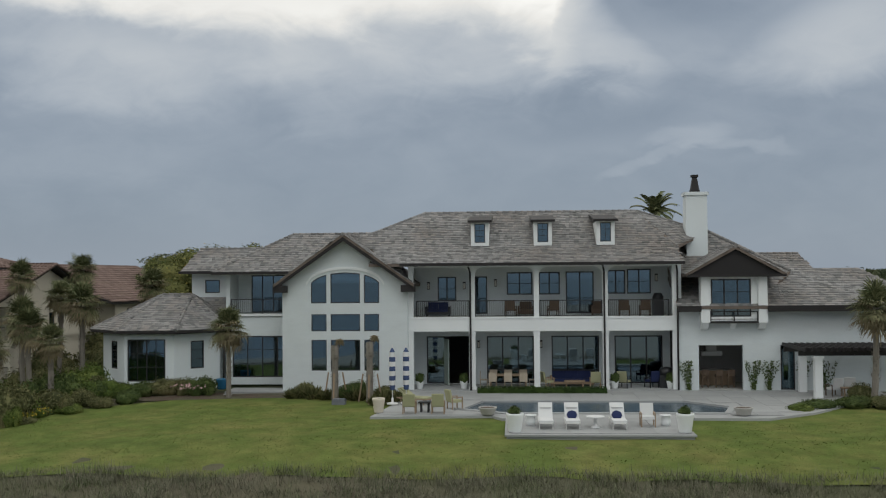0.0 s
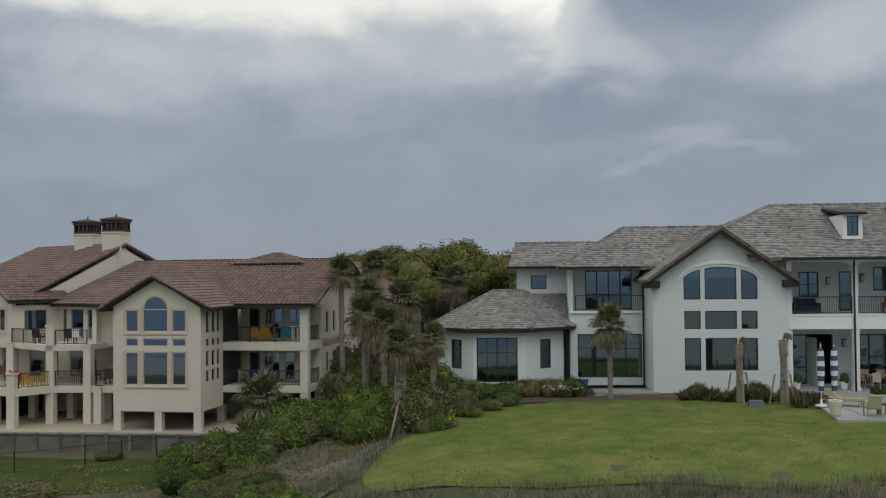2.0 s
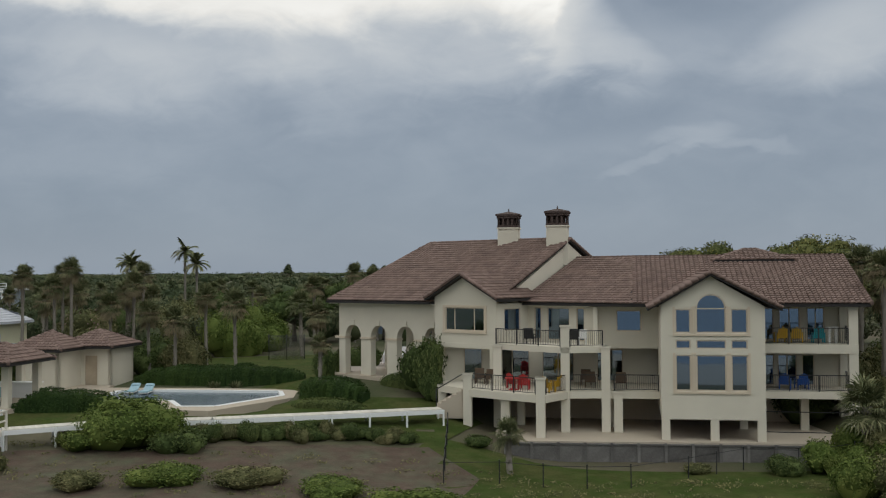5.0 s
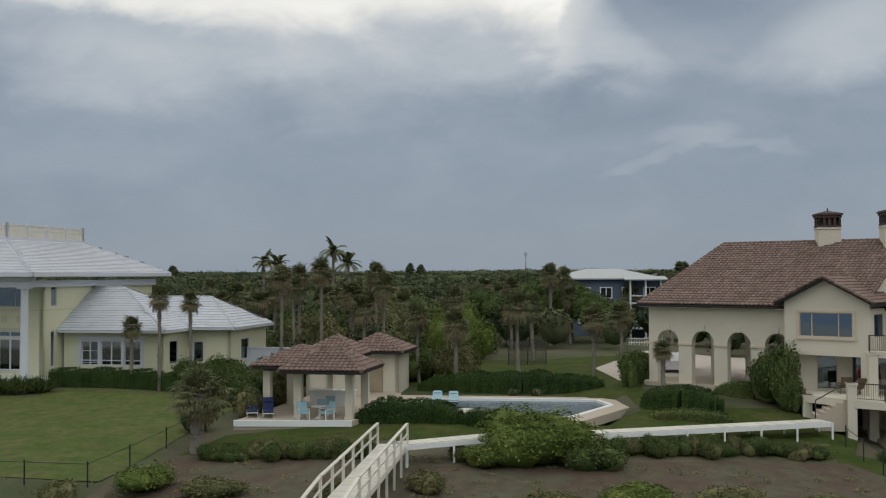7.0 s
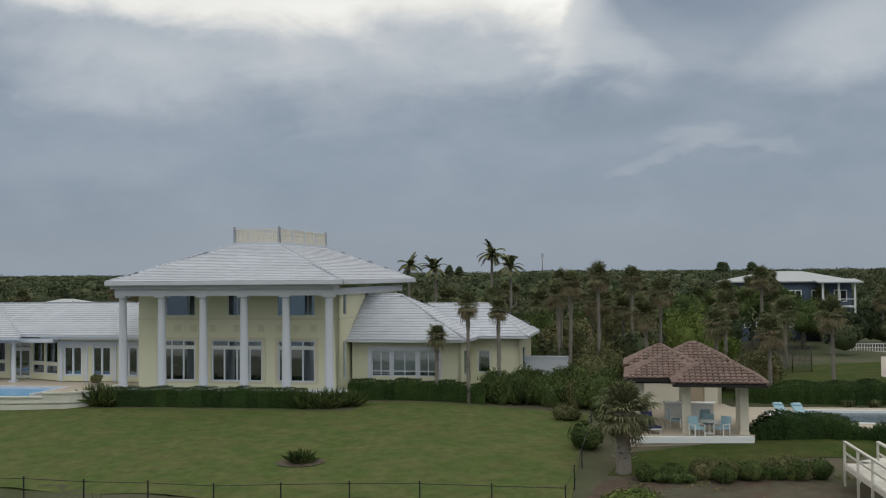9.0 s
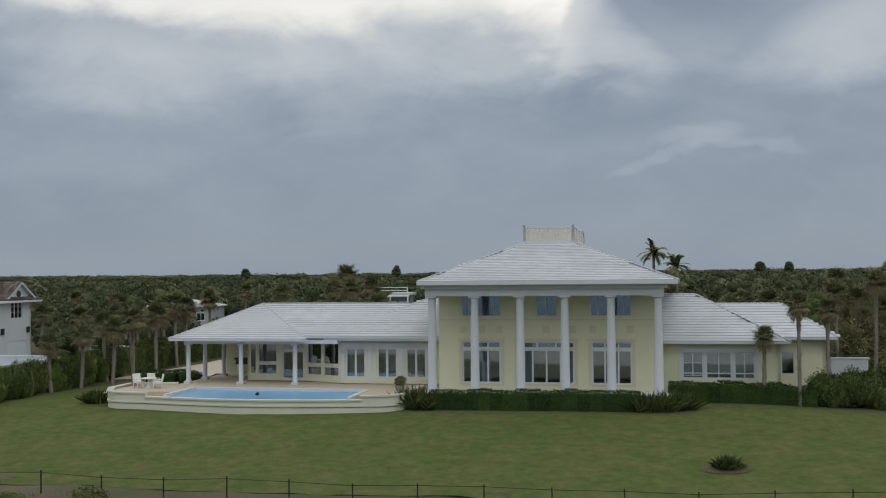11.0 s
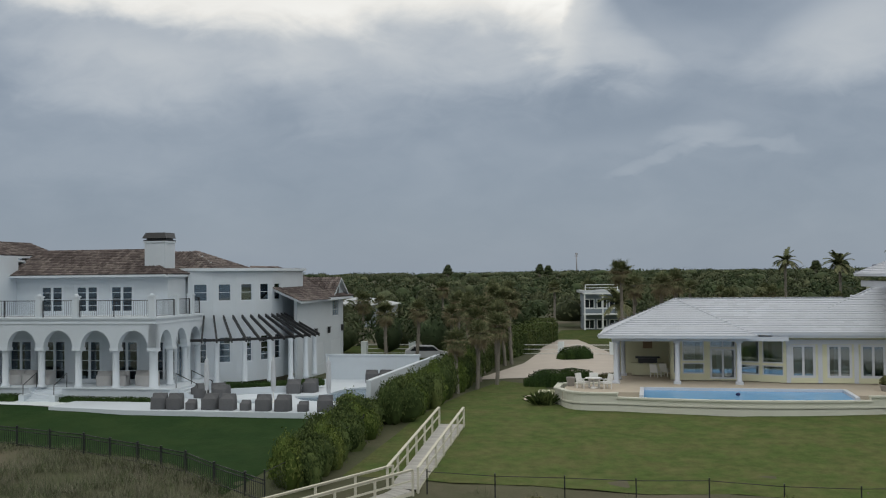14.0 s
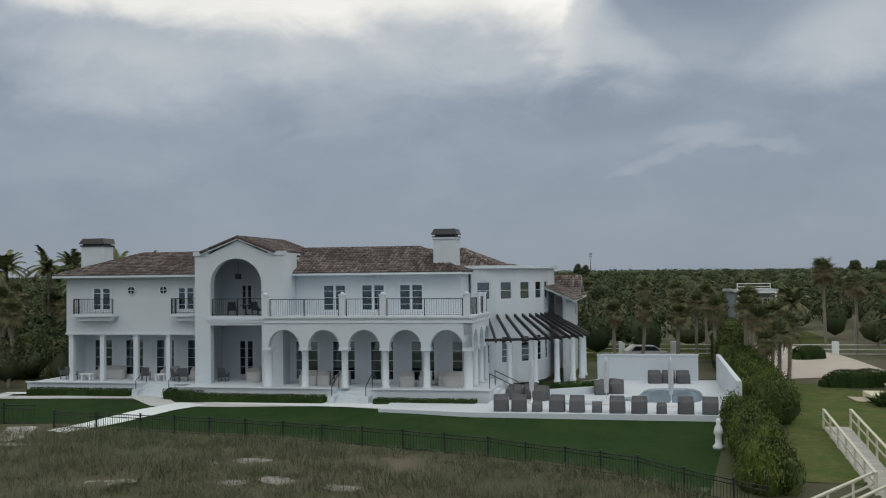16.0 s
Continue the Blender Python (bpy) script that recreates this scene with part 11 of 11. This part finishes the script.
# ---------------------------------------------------------------- houses beyond the woods
def far_house(x, y, turn, w, d, h, z, wall_mat, roof_mat, label, storeys=2, flat=False, wins=4, trim=None):
    t = thing("far_house", pose(x, y, z, 0, 0, turn), label, "house", "far houses")
    part("wall", Shape().box(-w / 2, w / 2, 0, d, -6, h), wall_mat, t)
    if flat:
        part("roof", Shape().box(-w / 2 - 0.5, w / 2 + 0.5, -0.8, d + 0.5, h, h + 0.35), roof_mat, t)
    else:
        f, c = hip_faces(-w / 2 - 0.6, w / 2 + 0.6, -0.6, d + 0.6, h, h + d * 0.13)
        S = Shape()
        for q in f:
            S.prism(q, (0, 0, 0.15))
        part("roof", S, roof_mat, t)
    for s in range(storeys):
        for i in range(wins):
            a = -w / 2 + w * (i + 0.5) / wins
            zz = h - 1.0 - 3.0 * s
            wd_ = part("window", Shape().box(a - 0.75, a + 0.75, -0.06, 0.02, zz - 1.3, zz + 0.1), trim or WHITE_TRIM, t)
            part("pane", Shape().box(a - 0.62, a - 0.05, -0.075, -0.05, zz - 1.18, zz - 0.02).box(a + 0.05, a + 0.62, -0.075, -0.05, zz - 1.18, zz - 0.02), MATS["dark_glass_pane"], wd_)
    return t


BLUE_SIDING = mat("slate_blue_siding", (0.10, 0.135, 0.19), 0.8, 0.08, 1, 12, 0.2, stretch=(0.3, 0.3, 8))
METAL_ROOF = mat("pale_metal_roof", (0.40, 0.425, 0.44), 0.5, 0.05)
b = far_house(-54.4, 132, -3, 13.0, 9, 5.5, 0.0, BLUE_SIDING, METAL_ROOF, "slate blue house with white trim and a wide pale roof", 3, False, 5)
for s in range(2):
    part("balcony", Shape().box(2.6, 6.4, -1.8, 0, 2.6 - 3.0 * s, 2.75 - 3.0 * s).box(2.6, 6.4, -1.8, -1.74, 3.5 - 3 * s, 3.6 - 3 * s), WHITE_TRIM, b)
for x in (2.6, 4.4, 6.2):
    part("porch_post", Shape().box(x, x + 0.2, -1.8, -1.6, -3.4, 5.4), WHITE_TRIM, b)
part("porch_roof", Shape().prism([(2.0, -2.3, 5.4), (7.1, -2.3, 5.4), (7.1, 0.6, 5.75), (2.0, 0.6, 5.75)], (0, 0, 0.14)), METAL_ROOF, b)
gb = far_house(-125.0, 168, -3, 5.4, 6, 5.2, -1.3, mat("grey_blue_siding", (0.22, 0.26, 0.30), 0.8, 0.06), METAL_ROOF, "grey-blue house with white trim and a roof deck", 2, True, 3)
part("balcony", Shape().box(-2.7, 2.7, -1.8, 0, 2.0, 2.15).box(-2.7, 2.7, -1.8, -1.74, 2.85, 2.95).box(-2.7, -2.5, -1.8, -1.6, -2.2, 5.2).box(-0.1, 0.1, -1.8, -1.6, -2.2, 5.2).box(2.5, 2.7, -1.8, -1.6, -2.2, 5.2).box(-2.8, 2.8, -1.9, 0, 5.0, 5.18), WHITE_TRIM, gb)
part("roof_rail", Shape().box(-2.4, 2.4, 0.2, 0.3, 6.3, 6.4).box(-2.4, -2.3, 0.2, 0.3, 5.5, 6.3).box(2.3, 2.4, 0.2, 0.3, 5.5, 6.3).box(-2.4, 2.4, 0.22, 0.26, 5.85, 5.95), WHITE_TRIM, gb)
far_house(-162.5, 187, -4, 11, 9, 2.4, -0.6, mat("pale_blue_grey_siding", (0.36, 0.40, 0.45), 0.8, 0.06), METAL_ROOF, "low pale blue-grey house behind the palms", 1, False, 4)
# white gate on the villa drive
gt = thing("gate", Matrix.Translation((-52.7, 115.6, -0.75)) @ Matrix.Rotation(radians(-8), 4, "Z") @ Matrix.Diagonal((0.66, 1, 1.0, 1)), "white lattice gate across the drive", "gate")
for i in range(15):
    part("slat", Shape().box(-2.8 + i * 0.4, -2.72 + i * 0.4, 0, 0.05, -1.6, 0.2), WHITE_TRIM, gt)
for i in range(5):
    part("rail", Shape().box(-2.8, 2.9, 0.05, 0.09, -1.5 + i * 0.4, -1.44 + i * 0.4), WHITE_TRIM, gt)
# fence of white boards along the far road
wf = thing("fence", on(H4, 0, 0, 0), "long white board fence along the far road", "fence", "fences")
for i in range(8):
    part("pier", Shape().box(3 + i * 5.2, 3.6 + i * 5.2, 40, 40.6, -2.0, -0.3), WHITE, wf)
for z in (-1.5, -1.05, -0.6):
    part("rail", Shape().box(3, 40, 40.2, 40.26, z - 0.03, z + 0.03), ALU, wf)


def car(M, paint, label):
    t = thing("car", M, label, "car", "parked cars")
    S = Shape().prism([(-2.2, -0.88, 0.3), (2.2, -0.88, 0.3), (2.25, -0.88, 0.75), (1.3, -0.88, 0.92), (0.7, -0.88, 1.42), (-1.3, -0.88, 1.48), (-2.1, -0.88, 0.95)], (0, 1.76, 0))
    part("body", S, paint, t)
    part("side_window", Shape().prism([(1.15, -0.895, 0.95), (0.62, -0.895, 1.36), (-1.25, -0.895, 1.4), (-1.7, -0.895, 0.98)], (0, 0.01, 0)), MATS["dark_glass_pane"], t)
    for x in (-1.35, 1.4):
        for y in (-0.9, 0.7):
            w = part("wheel", Shape().tube((x, y, 0.33), (x, y + 0.2, 0.33), 0.33, n=16), BLACK, t)
            part("rim", Shape().tube((x, y - 0.01, 0.33), (x, y, 0.33), 0.2, n=12), ALU, w)
    return t


x, y = P(H2, -22.2, 23)
car(pose(x, y, height(x, y), 0, 0, 75), mat("white_car_paint", (0.7, 0.7, 0.72), 0.25, 0.02, spec=0.5), "white car parked behind the villa arcade")
x, y = P(H4, 11, 36)
car(pose(x, y, height(x, y), 0, 0, 5), mat("silver_car_paint", (0.5, 0.52, 0.55), 0.3, 0.02, spec=0.5), "silver car parked beyond the lawn")
x, y = P(H3, 34, 26)
car(pose(x, y, height(x, y), 0, 0, 15), mat("silver_car_paint", (0.5, 0.52, 0.55)), "silver car parked between the trees")
# radio mast on the horizon
ms = thing("radio_mast", Matrix.Translation((54, 1690, 0)), "slender lattice radio mast on the horizon", "mast")
part("mast", Shape().tube((0, 0, 0), (0, 0, 42), 1.6, 0.6, 6), mat("grey_steel", (0.3, 0.3, 0.32), 0.5), ms)
for i, z in enumerate((36, 38.5, 40.5)):
    part("antenna", Shape().box(-2.2, 2.2, -0.4, 0.4, z, z + 1.4), MATS["grey_steel"], ms)
